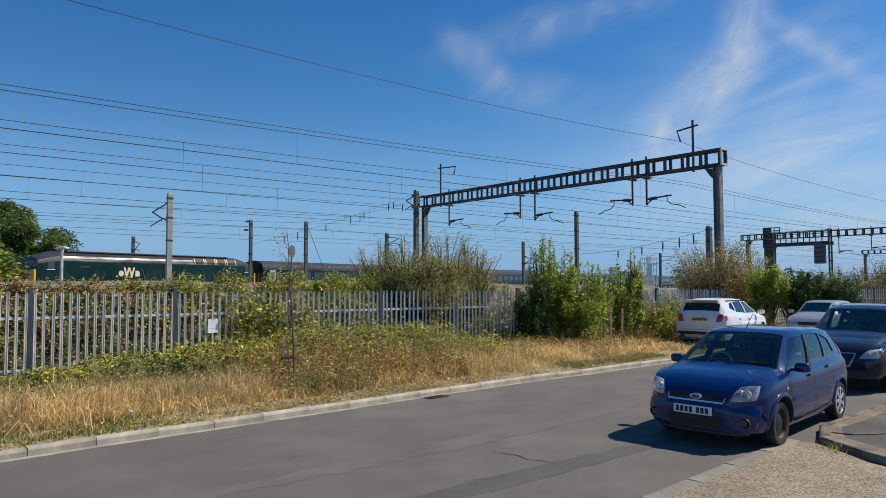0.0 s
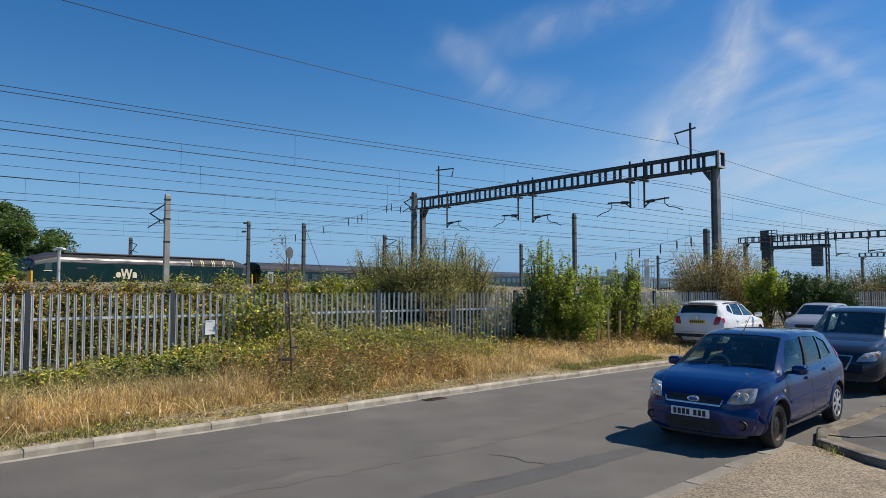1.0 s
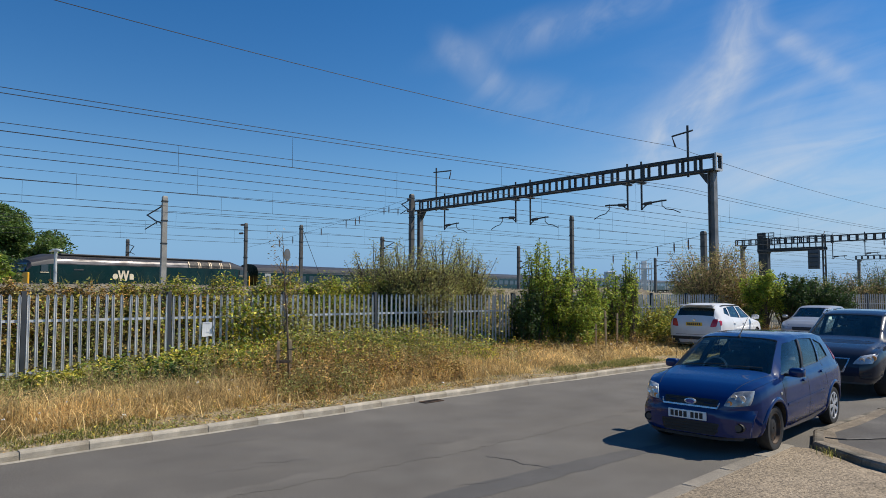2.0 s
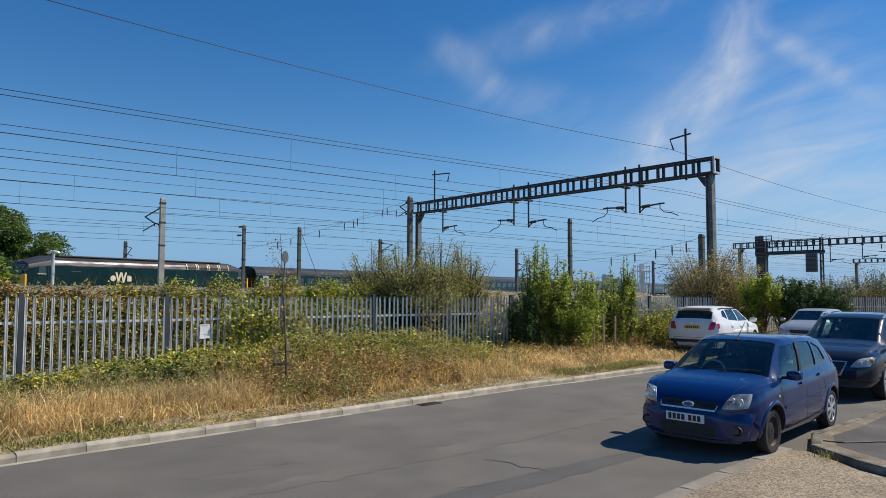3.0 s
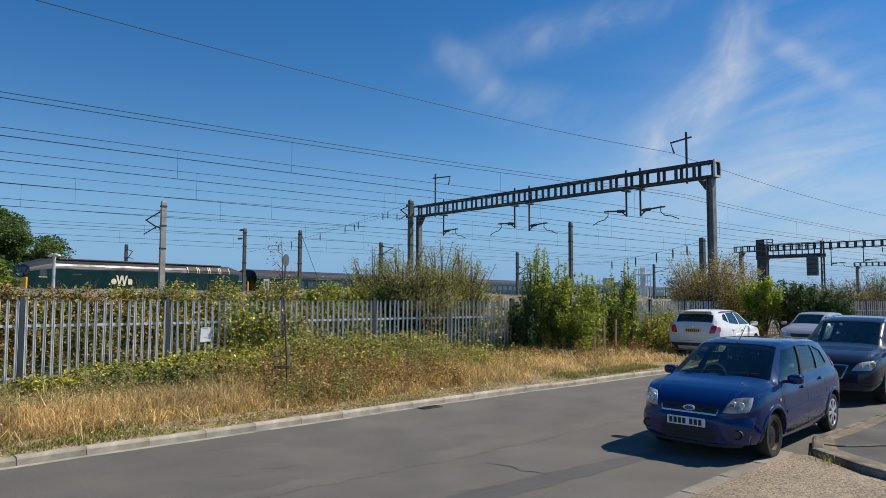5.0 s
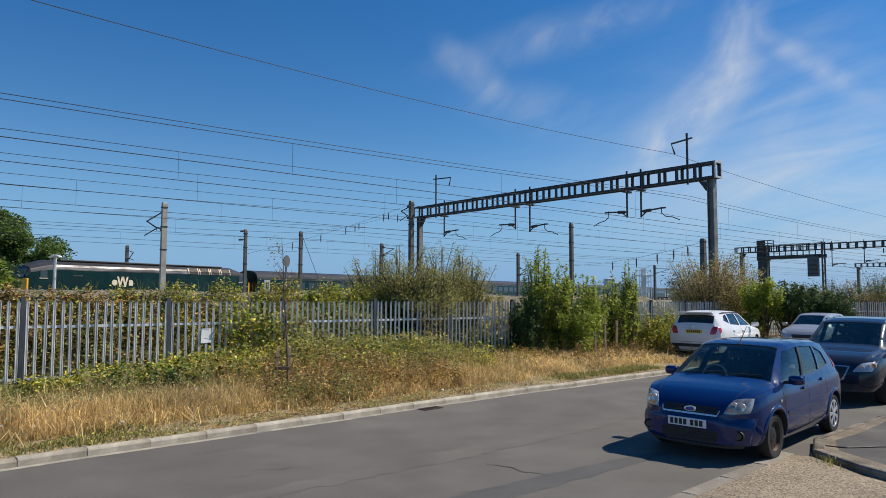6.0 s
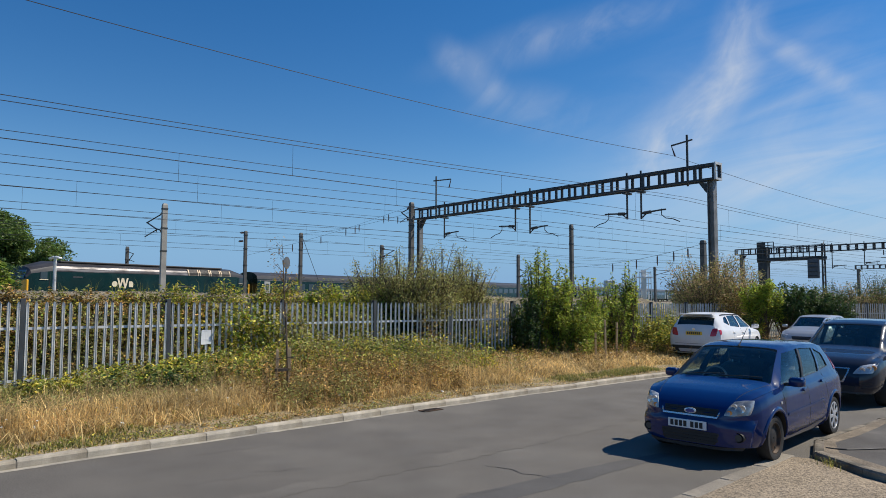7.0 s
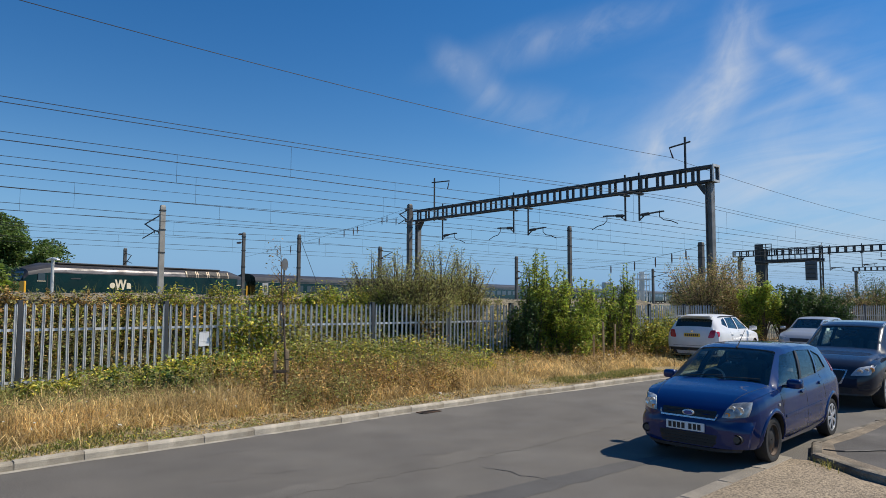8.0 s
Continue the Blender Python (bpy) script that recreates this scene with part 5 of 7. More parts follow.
# brambles at the fence foot, on the road side
for s0, s1, d0, d1, rise, n, mat, seed in ((-5.5, -1.2, 0.15, 1.0, 0.45, 5200, LEAF_BRAMBLE, 131), (0.6, 2.2, 0.15, 0.6, 0.22, 1600, LEAF_OLIVE, 132), (2.2, 3.4, 0.15, 1.0, 0.30, 2400, LEAF_BRAMBLE, 151), (3.3, 5.2, 0.15, 1.7, 0.46, 8000, LEAF_BRAMBLE, 139), (4.8, 7.4, 0.15, 1.9, 0.62, 9600, LEAF_BRAMBLE, 133), (3.4, 6.5, 0.4, 2.0, 0.42, 4200, LEAF_DARK, 130), (-1.4, 1.2, 0.12, 0.6, 0.32, 1800, LEAF_OLIVE, 134),
                                        (7.2, 9.6, 0.15, 1.3, 0.80, 5200, LEAF_BRAMBLE, 152), (7.4, 11.4, 0.15, 1.5, 0.85, 6400, LEAF_OLIVE, 135), (9.2, 11.6, 0.15, 1.0, 0.66, 3600, LEAF_GREEN, 153), (10.3, 13.6, 0.12, 0.8, 0.42, 3000, LEAF_OLIVE, 136), (13.4, 17.4, 0.12, 0.5, 0.22, 1500, LEAF_BRAMBLE, 137), (16.5, 23, 0.12, 0.9, 0.5, 3600, LEAF_DARK, 138)):
    sm = (s0 + s1) / 2
    tangle("bramble_thicket", s0, s1, fence_w(sm) - d1, fence_w(sm) - d0, foot_z, int(n / 38), int(n * 1.3), 0.085, mat, "bramble thicket with green and yellow leaves along the fence foot", seed, rise)

# climbers hanging on the pales
for s, wide, top, n, mat, seed in ((6.75, 0.32, 1.95, 850, LEAF_BRAMBLE, 141), (7.25, 0.3, 1.6, 600, LEAF_BRAMBLE, 142), (16.2, 0.35, 1.75, 1200, LEAF_DARK, 143), (-1.05, 0.3, 1.6, 500, LEAF_GREEN, 144), (7.9, 0.35, 1.5, 700, LEAF_OLIVE, 145), (12.5, 0.3, 1.5, 200, LEAF_DEAD, 146), (19.0, 0.5, 1.7, 1500, LEAF_DARK, 147)):
    rng = np.random.default_rng(seed)
    t = thing("climbing_plant", Matrix.Translation(rail(s, fence_w(s) - 0.09, 0.12)), "leafy climber scrambling up the fence pales", "climber", "climbing plants")
    bm = bmesh.new()
    P = []
    for k in range(9):
        x = rng.normal(0, wide * 0.5)
        pts = [Vector(RAIL) * (x * 0.4 + rng.normal(0, 0.05) * j) + Vector((0, 0, top * j / 5 * rng.uniform(0.75, 1.0))) + Vector(RAIL) * x * j / 6 for j in range(6)]
        tube(bm, pts, [0.007, 0.006, 0.005, 0.004, 0.003, 0.002], 3, cap=False)
        q = np.array([tuple(v) for v in pts])
        m = n // 9
        tt = rng.uniform(0.6, 4.99, m)
        i = tt.astype(int)
        f = (tt - i)[:, None]
        P.append(q[i] * (1 - f) + q[i + 1] * f + rng.normal(0, 1, (m, 3)) * np.array((0.13, 0.05, 0.1)))
    tagged(part("runner_tangle", bm, STEM, t), kind="stuff")
    V, F = leaf_cloud(np.concatenate(P), 0.10, rng, 0.6, 0.3)
    f = new("foliage", raw_mesh("foliage", V, F, mat))
    f.parent = t
    f["kind"] = "stuff"


# ---- grass on the verge ----
def grass(name, count, s0, s1, pick, hgt, mat, label, seed, wide=0.006, lean=0.4, droop=0.5, patch=0.0, tuft=1, pscale=0.7):
    """Grass over the verge. pick(rng): how far behind the kerb; patch: how bare between tufts."""
    rng = np.random.default_rng(seed)
    P, H = [], []
    while len(P) < count:
        s, d = rng.uniform(s0, s1), pick(rng)
        n = noise.noise((s * pscale, d * pscale * 1.3, seed)) + 0.35 * noise.noise((s * 3, d * 3, seed))
        if n < patch - rng.uniform(0, 0.25):
            continue
        w0 = kerb_w(s) + 0.13
        k = 1.0 + 0.6 * n
        for j in range(tuft):
            a, q = s + rng.normal(0, 0.045), d + rng.normal(0, 0.045)
            P.append(tuple(rail(a, w0 + q, verge_z(a, w0 + q, w0) - 0.01)))
            H.append(hgt(q) * k * rng.uniform(0.45, 1.2))
    V, F = blades(np.array(P), np.array(H), rng, wide, lean, droop)
    return tagged(new(name, raw_mesh(name, V, F, mat)), label, "grass", "", "stuff")


def span(a, b):
    return lambda rng: rng.uniform(a, b)


grass("dry_grass", 38000, -9, 12, span(0.85, 3.5), lambda d: 0.08 + 0.34 * smoothstep(0.5, 1.6, d), STRAW, "tall dry straw-coloured grass on the verge", 1, 0.005, 0.8, 0.9, -0.15, 3)
grass("dry_grass", 25000, 11, 34, span(1.15, 4.6), lambda d: 0.05 + 0.24 * smoothstep(0.9, 1.9, d), STRAW, "tall dry straw-coloured grass on the verge", 2, 0.010, 0.8, 0.9, -0.2, 3)
grass("straw_mat", 24000, -9, 14, span(0.9, 3.2), lambda d: 0.30, STRAW, "flattened matted straw on the verge", 7, 0.0055, 1.6, 1.6, -0.1, 4)
grass("straw_mat", 11000, 13, 32, span(1.15, 4.2), lambda d: 0.30, STRAW, "flattened matted straw on the verge", 8, 0.010, 1.6, 1.6, -0.1, 4)
grass("sparse_grass", 9000, -9, 30, span(0.1, 1.3), lambda d: 0.05 + 0.05 * d, STRAW, "short sparse dry grass beside the kerb", 3, 0.005, 0.9, 0.9, 0.05, 4)
grass("green_grass", 9000, -9, 3.2, span(0.12, 1.25), lambda d: 0.06 + 0.05 * d, GRASS, "low green weeds and grass beside the kerb", 4, 0.007, 0.9, 0.8, 0.0, 4)
grass("green_grass", 5000, 12.6, 16.5, span(0.25, 0.95), lambda d: 0.09, GRASS, "patch of short green grass beside the kerb", 5, 0.007, 0.7, 0.7, -0.2, 4, 0.4)
grass("mixed_grass", 9000, -8, 11, span(2.0, 4.9), lambda d: 0.34, GRASS, "half-green tall grass among the straw", 6, 0.006, 0.45, 0.5, 0.08, 3)


def weeds(name, count, s0, s1, d0, d1, h0, h1, leaves, size, mat, label, seed, group="dry weeds"):
    """Tall dead stalks with ragged small leaves."""
    rng = np.random.default_rng(seed)
    o = rail((s0 + s1) / 2, kerb_w((s0 + s1) / 2) + (d0 + d1) / 2)
    t = thing(name, Matrix.Translation(o), label, "weeds", group)
    bm = bmesh.new()
    P = []
    for k in range(count):
        s, d = rng.uniform(s0, s1), rng.uniform(d0, d1)
        w = kerb_w(s) + d
        p = rail(s, w, verge_at(s, w) - 0.03) - o
        h = rng.uniform(h0, h1) * (1 - 0.35 * abs((s - (s0 + s1) / 2) / (s1 - s0)))
        e = p + Vector((rng.normal(0, 0.13) * h, rng.normal(0, 0.13) * h, h))
        m = p.lerp(e, 0.5) + Vector((rng.normal(0, 0.03), rng.normal(0, 0.03), 0))
        tube(bm, [p, m, e], [0.005, 0.004, 0.002], 3, cap=False)
        n = leaves
        tt = rng.uniform(0.15, 1.0, n)[:, None]
        P.append(np.array(tuple(p)) * (1 - tt) + np.array(tuple(e)) * tt + rng.normal(0, 0.055, (n, 3)))
    tagged(part("stalk_tangle", bm, STEM, t), kind="stuff")
    V, F = leaf_cloud(np.concatenate(P), size, rng, 0.4, 0.2)
    f = new("foliage", raw_mesh("foliage", V, F, mat))
    f.parent = t
    f["kind"] = "stuff"


for s0, s1, d0, d1, h0, h1, n, mat, seed in ((5.2, 8.4, 1.3, 3.4, 0.5, 1.0, 210, LEAF_DEAD, 201), (6.0, 10.0, 0.9, 2.6, 0.4, 0.85, 240, LEAF_DEAD, 202), (8.5, 12.5, 1.5, 4.2, 0.5, 0.95, 130, LEAF_OLIVE, 203), (11.5, 16, 2.0, 4.4, 0.2, 0.5, 130, LEAF_DEAD, 204),
                                             (2.6, 6.0, 2.2, 4.0, 0.4, 0.8, 110, LEAF_OLIVE, 205), (15.5, 22, 1.6, 4.0, 0.35, 0.75, 130, LEAF_DEAD, 206), (21, 30, 1.4, 4.2, 0.3, 0.7, 130, LEAF_DEAD, 207), (-4, 2.5, 1.8, 3.8, 0.3, 0.55, 90, LEAF_OLIVE, 208), (5.6, 7.6, 0.8, 2.0, 0.3, 0.7, 100, LEAF_OLIVE, 209)):
    weeds("dry_weeds", n, s0, s1, d0, d1, h0, h1, 30, 0.065, mat, "tall dead brown weed stalks among the grass" if mat is LEAF_DEAD else "tall olive-green weeds among the grass", seed)


def flowers(count, s0, s1, d0, d1, z0, z1, mat, label, seed, size=0.028):
    rng = np.random.default_rng(seed)
    P = []
    for k in range(count):
        s, d = rng.uniform(s0, s1), rng.uniform(d0, d1)
        w = kerb_w(s) + d
        P.append(tuple(rail(s, w, verge_at(s, w) + rng.uniform(z0, z1))))
    P = np.repeat(np.array(P), 4, axis=0)
    V, F = leaf_cloud(P, size, rng, 0.9, 0.8, 0.0)
    tagged(new("wild_flowers", raw_mesh("wild_flowers", V, F, mat)), label, "flowers", "", "stuff")


flowers(70, -3, 9, 0.8, 2.6, 0.08, 0.35, PETAL, "scattered small white wild flowers in the grass", 301)
flowers(60, 9, 24, 1.0, 3.2, 0.1, 0.4, PETAL, "scattered small white wild flowers in the grass", 303)
weeds("green_weeds", 130, 7.0, 12.0, 1.8, 4.6, 0.6, 1.15, 34, 0.085, LEAF_BRAMBLE, "tall yellow-green weeds before the fence", 211)
weeds("green_weeds", 60, -3.5, 1.2, 1.4, 3.4, 0.3, 0.6, 30, 0.08, LEAF_BRAMBLE, "tall yellow-green weeds before the fence", 212)
weeds("green_weeds", 20, 12, 17, 2.6, 4.6, 0.25, 0.5, 30, 0.08, LEAF_BRAMBLE, "tall yellow-green weeds before the fence", 213)
flowers(16, 10.2, 11.2, 3.2, 4.4, 0.5, 0.85, YELLOW_PETAL, "cluster of yellow ragwort flowers by the fence", 302, 0.05)

# dark leaves laid under the thickets to paint the shade there
THICKET_SHADE = material("thicket_shade_leaf", (0.075, 0.052, 0.030), 0.9, var=0.3, scale=3, second=(0.12, 0.085, 0.045), amount=0.4, spread=0.5, island=True)
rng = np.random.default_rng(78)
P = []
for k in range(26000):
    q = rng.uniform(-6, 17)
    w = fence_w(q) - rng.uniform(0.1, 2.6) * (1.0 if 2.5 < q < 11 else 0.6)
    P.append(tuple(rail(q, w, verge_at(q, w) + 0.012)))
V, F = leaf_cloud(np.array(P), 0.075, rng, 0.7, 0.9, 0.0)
tagged(new("leaf_litter", raw_mesh("leaf_litter", V, F, THICKET_SHADE)), "dark leaves standing in for shade under the brambles", "leaf litter", "", "stuff")

# creeping weeds and crumbs of dry plants on the bare strip beside the kerb
for s0, s1, d0, d1, clumps, mat, lbl, seed in ((-8, 3.6, 0.05, 0.75, 150, LEAF_BRAMBLE, "low creeping green weeds beside the kerb", 401), (3.0, 9.0, 0.05, 0.6, 60, LEAF_OLIVE, "sparse creeping weeds on the bare soil", 402), (4.0, 10.0, 0.10, 0.7, 70, LEAF_DEAD, "withered low weeds on the bare soil", 403),
                                                (10.5, 17.0, 0.3, 0.9, 40, LEAF_OLIVE, "sparse creeping weeds on the bare soil", 404), (-8, 4.5, 0.5, 2.2, 120, LEAF_DEAD, "withered low weeds among the straw", 405), (-6, 5.0, 0.8, 2.4, 70, LEAF_BRAMBLE, "green weeds among the straw", 406)):
    rng = np.random.default_rng(seed)
    P = []
    for k in range(clumps):
        q, d, r = rng.uniform(s0, s1), rng.uniform(d0, d1), rng.uniform(0.05, 0.16)
        for j in range(26):
            a, b = q + rng.normal(0, r), d + rng.normal(0, r * 0.7)
            w = kerb_w(a) + 0.14 + abs(b)
            P.append(tuple(rail(a, w, verge_at(a, w) + abs(rng.normal(0.012, 0.02 if d1 < 1 else 0.07)))))
    V, F = leaf_cloud(np.array(P), 0.04, rng, 0.5, 0.6, 0.0)
    tagged(new("low_weeds", raw_mesh("low_weeds", V, F, mat)), lbl, "weeds", "", "stuff")

# fallen dead leaves and clods along the kerb
rng = np.random.default_rng(77)
P = []
for k in range(6500):
    q, d = rng.uniform(-9, 24), abs(rng.normal(0.15, 0.75))
    w = kerb_w(q) + 0.14 + d
    P.append(tuple(rail(q, w, verge_at(q, w) + 0.006)))
V, F = leaf_cloud(np.array(P), 0.045, rng, 0.6, 0.85, 0.0)
tagged(new("dead_leaves", raw_mesh("dead_leaves", V, F, LEAF_DEAD)), "brown dead leaves scattered on the dry soil", "dead leaves", "", "stuff")
P = []
for k in range(700):
    i = rng.integers(4, 16)
    a, b = NEAR[i], NEAR[i + 1]
    n = Vector((-(b - a).y, (b - a).x)).normalized()
    c = a.lerp(b, rng.random()) - n * abs(rng.normal(0.01, 0.07))
    P.append((c.x, c.y, 0.018))
for k in range(1100):
    i = rng.integers(3, 15)
    a, b = NEAR[i], NEAR[i + 1]
    n = Vector((-(b - a).y, (b - a).x)).normalized()
    c = a.lerp(b, rng.random()) + n * abs(rng.normal(0.12, 0.22))
    P.append((c.x, c.y, 0.106))
V, F = leaf_cloud(np.array(P), 0.032, rng, 0.6, 0.85, 0.0)
tagged(new("dead_leaves", raw_mesh("dead_leaves", V, F, LEAF_DEAD)), "brown leaf litter at the foot of the kerb", "dead leaves", "", "stuff")
P = np.array([(4.86 + rng.normal(0, 0.05), 8.55 + rng.normal(0, 0.12), 0.01) for k in range(60)])
V, F = blades(P, np.full(60, 0.11), rng, 0.004, 0.8, 0.7)
tagged(new("grass_tuft", raw_mesh("grass_tuft", V, F, GRASS)), "small grass tuft at the foot of the kerb", "grass", "", "stuff")

# thin sapling with its stake
x, y = spot(-0.2183, 12.9)
sap = thing("sapling", pose(x, y, ground_z(x, y)), "thin half-bare sapling on the verge", "sapling")
bm = bmesh.new()
rs = random.Random(8)
tube(bm, [(0, 0, 0), (0.0, 0, 0.6), (-0.05, 0.02, 1.4), (-0.10, 0, 2.1), (-0.13, 0, 2.72), (-0.16, 0, 3.05)], [0.030, 0.025, 0.020, 0.014, 0.008, 0.003], 6)
part("trunk", bm, BARK, sap)
bm = bmesh.new()
tips = []
for k in range(26):
    z = rs.uniform(1.5, 2.95)
    a = rs.uniform(0, math.tau)
    L = rs.uniform(0.12, 0.38) * (1.25 - (z - 1.5) / 2.6)
    x0 = -0.05 - 0.07 * (z - 1.4)
    e = Vector((x0 + math.cos(a) * L, math.sin(a) * L, z + L * rs.uniform(0.6, 1.2)))
    tube(bm, [(x0, 0, z), ((x0 + e.x) / 2 + 0.02, e.y / 2, z + (e.z - z) * 0.4), e], [0.006, 0.004, 0.002], 3, cap=False)
    tips.append(tuple(e))
part("twigs", bm, STEM, sap)
rng = np.random.default_rng(9)
P = np.repeat(np.array(tips), 9, axis=0) + rng.normal(0, 0.07, (len(tips) * 9, 3))
V, F = leaf_cloud(P, 0.05, rng, 0.4)
f = new("foliage", raw_mesh("foliage", V, F, LEAF_DEAD))
f.parent, f["kind"] = sap, "stuff"
WOOD = material("weathered_stake_wood", (0.50, 0.355, 0.20), 0.85, var=0.25, scale=7, bump=0.3, grain=(4, 4, 0.5))
for tang, d, h, lean in ((-0.2345, 12.75, 1.0, 0.5), (-0.2158, 12.82, 1.02, -0.5), (0.2465, 20.3, 1.25, -1.0), (0.262, 20.6, 1.2, 1.5), (0.2315, 20.9, 0.85, 0.0)):
    x, y = spot(tang, d)
    st = thing("tree_stake", pose(x, y, ground_z(x, y), 0, lean, 20), "weathered wooden tree stake driven into the verge", "stake", "tree stakes")
    bm = bmesh.new()
    loft(bm, [[(a * k, b * k, z) for a, b in ((-0.024, -0.024), (0.024, -0.024), (0.024, 0.024), (-0.024, 0.024))] for z, k in ((-0.05, 1), (h - 0.03, 1), (h, 0.7))])
    part("post", bm, WOOD, st)
    bm = bmesh.new()
    tube(bm, [(-0.035, -0.034, h - 0.18), (0.035, -0.034, h - 0.18), (0.1, 0.0, h - 0.17), (0.035, 0.034, h - 0.18), (-0.035, 0.034, h - 0.18), (-0.035, -0.034, h - 0.18)], 0.008, 4)
    part("tie", bm, UNDER, st, "black rubber tie")

x, y = spot(-0.2345, 12.75)
x1, y1 = spot(-0.2158, 12.82)
bm = bmesh.new()
z = ground_z(x, y) + 0.62
box(bm, (-0.03, -0.012, -0.03), (math.hypot(x1 - x, y1 - y) + 0.03, 0.012, 0.03), Matrix.Translation((x, y - 0.037, z)) @ Matrix.Rotation(math.atan2(y1 - y, x1 - x), 4, "Z"), 0.004)
tagged(part("cross_rail", bm, BARK), "dark wooden rail nailed across two tree stakes", "rail")

def in_strip(rng):
    q, d = rng.uniform(-6, 17), abs(rng.normal(0.05, 0.35))
    w = kerb_w(q) + 0.14 + d
    p = rail(q, w, verge_at(q, w) + 0.004)
    return p.x, p.y, p.z


stones("soil_crumbs", 5000, in_strip, 0.013, SOIL, "crumbs of dry soil and stones beside the kerb")

# litter on the verge
for s, d, r in ((9.15, 0.75, 0.035), (7.3, 0.62, 0.03), (3.1, 1.3, 0.05), (18.5, 1.9, 0.06), (1.2, 0.9, 0.03)):
    w = kerb_w(s) + 0.13 + d
    bm = bmesh.new()
    bmesh.ops.create_icosphere(bm, subdivisions=2, radius=r)
    for v in bm.verts:
        v.co *= 1 + 0.5 * noise.noise(v.co * 40 + Vector((s, d, 0)))
        v.co.z *= 0.6
    tagged(part("litter", bm, PAPER, m=Matrix.Translation(rail(s, w, verge_at(s, w) + r * 0.4))), "crumpled scrap of white litter on the verge", "litter", "scraps of litter")

# ---- small railway furniture ----
x, y = spot(-0.5625, 33.0)
lamp = thing("floodlight_post", pose(x, y, 0, 0, 0, -30), "slim pale post with two white floodlights", "floodlight")
WHITE_PAINT = material("white_enamel", (0.75, 0.75, 0.74), 0.4, var=0.08)
bm = bmesh.new()
tube(bm, [(0, 0, -0.03), (0, 0, 3.9), (0, 0, 3.95)], [0.09, 0.07, 0.05], 8)
part("post", bm, GALV, lamp)
for dx in (-1, 1):
    bm = bmesh.new()
    box(bm, (dx * 0.05, -0.09, -0.045), (dx * 0.46, 0.09, 0.045), pose(0, 0, 3.92, 0, dx * 12, 0), 0.03)
    part("lamp_head", bm, WHITE_PAINT, lamp)
x, y = spot(-0.2235, 22.0)
disc = thing("round_sign", pose(x, y, 0, 0, 0, 38), "grey back of a round sign on a slim post", "sign")
bm = bmesh.new()
tube(bm, [(0, 0, 0), (0, 0, 3.1)], 0.03, 6)
part("post", bm, GALV_OLD, disc)
bm = bmesh.new()
loft(bm, [[(0.11 * math.cos(k * math.tau / 16), yy, 3.14 + 0.20 * math.sin(k * math.tau / 16)) for k in range(16)] for yy in (-0.05, -0.02)])
part("disc", bm, GALV_OLD, disc, smooth=False)
# works plant far beyond the railway
plant = thing("industrial_plant", pose(0.298 * 150 - 2.1, 150, 0), "pale distant industrial plant with a ladder tower", "industrial plant")
CLADDING = material("pale_cladding", (0.72, 0.72, 0.70), 0.7, var=0.15, scale=0.4)
for x0, x1, z1 in ((-5.2, -3.4, 5.6), (-3.2, -1.4, 4.8), (-1.0, 1.4, 4.3)):
    bm = bmesh.new()
    box(bm, (x0, 0, 0), (x1, 3, z1), None, 0.1)
    part("tank", bm, CLADDING, plant)
bm = bmesh.new()
for a in (2.0, 4.6):
    for b in (0, 2.0):
        tube(bm, [(a, b, 0), (a, b, 7.6)], 0.09, 4)
for k in range(5):
    tube(bm, [(2.0, 0, 2.5 + k * 1.2), (4.6, 0, 2.5 + k * 1.2)], 0.08, 4)
    tube(bm, [(2.0, 0, 2.5 + k * 1.2), (4.6, 0, 3.7 + k * 1.2)], 0.05, 4)
box(bm, (1.4, 0, 6.2), (5.2, 2, 6.4))
box(bm, (2.7, 0.3, 0), (3.7, 1.3, 7.9), None, 0.05)
part("ladder_tower", bm, CLADDING, plant)


# ---- cars ----
def paint(name, col, flake=0.3, rough=0.28, coat=0.55):
    return material(name, col, rough, flake, var=0.06, scale=2.0, coat=coat, fine=0.04, fscale=300, spec=0.05)


BLUE_PAINT = paint("deep_blue_car_paint", (0.0008, 0.017, 0.098), 0.0, 0.38, 1.0)
WHITE_CAR = paint("white_car_paint", (0.74, 0.74, 0.74), 0.0, 0.35)
NAVY_PAINT = paint("dark_navy_car_paint", (0.016, 0.020, 0.033), 0.0, 0.36, 1.0)
SILVER_PAINT = paint("silver_car_paint", (0.42, 0.43, 0.44), 0.5, 0.35)
BLACK_TRIM = material("black_plastic_trim", (0.018, 0.018, 0.018), 0.55, var=0.1, scale=10)
CABIN = material("dark_cabin_cloth", (0.12, 0.12, 0.122), 0.85, var=0.15, scale=10)
CABIN_GREY = material("grey_dashboard_plastic", (0.36, 0.36, 0.35), 0.7, var=0.1, scale=8)
RUBBER = material("tyre_rubber", (0.022, 0.021, 0.020), 0.8, var=0.2, scale=14, bump=0.1)
STEEL_WHEEL = material("rusty_black_steel_wheel", (0.03, 0.028, 0.027), 0.6, 0.4, var=0.3, scale=12, second=(0.07, 0.045, 0.03))
HUB_SILVER = material("silver_wheel_trim", (0.55, 0.55, 0.56), 0.38, 0.4, var=0.08, scale=12)
CHROME = material("chrome_trim", (0.70, 0.69, 0.68), 0.25, 0.8, var=0.04, scale=8)
LENS = material("clear_headlamp_lens", (0.55, 0.55, 0.53), 0.15, 0.25, var=0.35, scale=12, coat=1.0, second=(0.20, 0.20, 0.195))
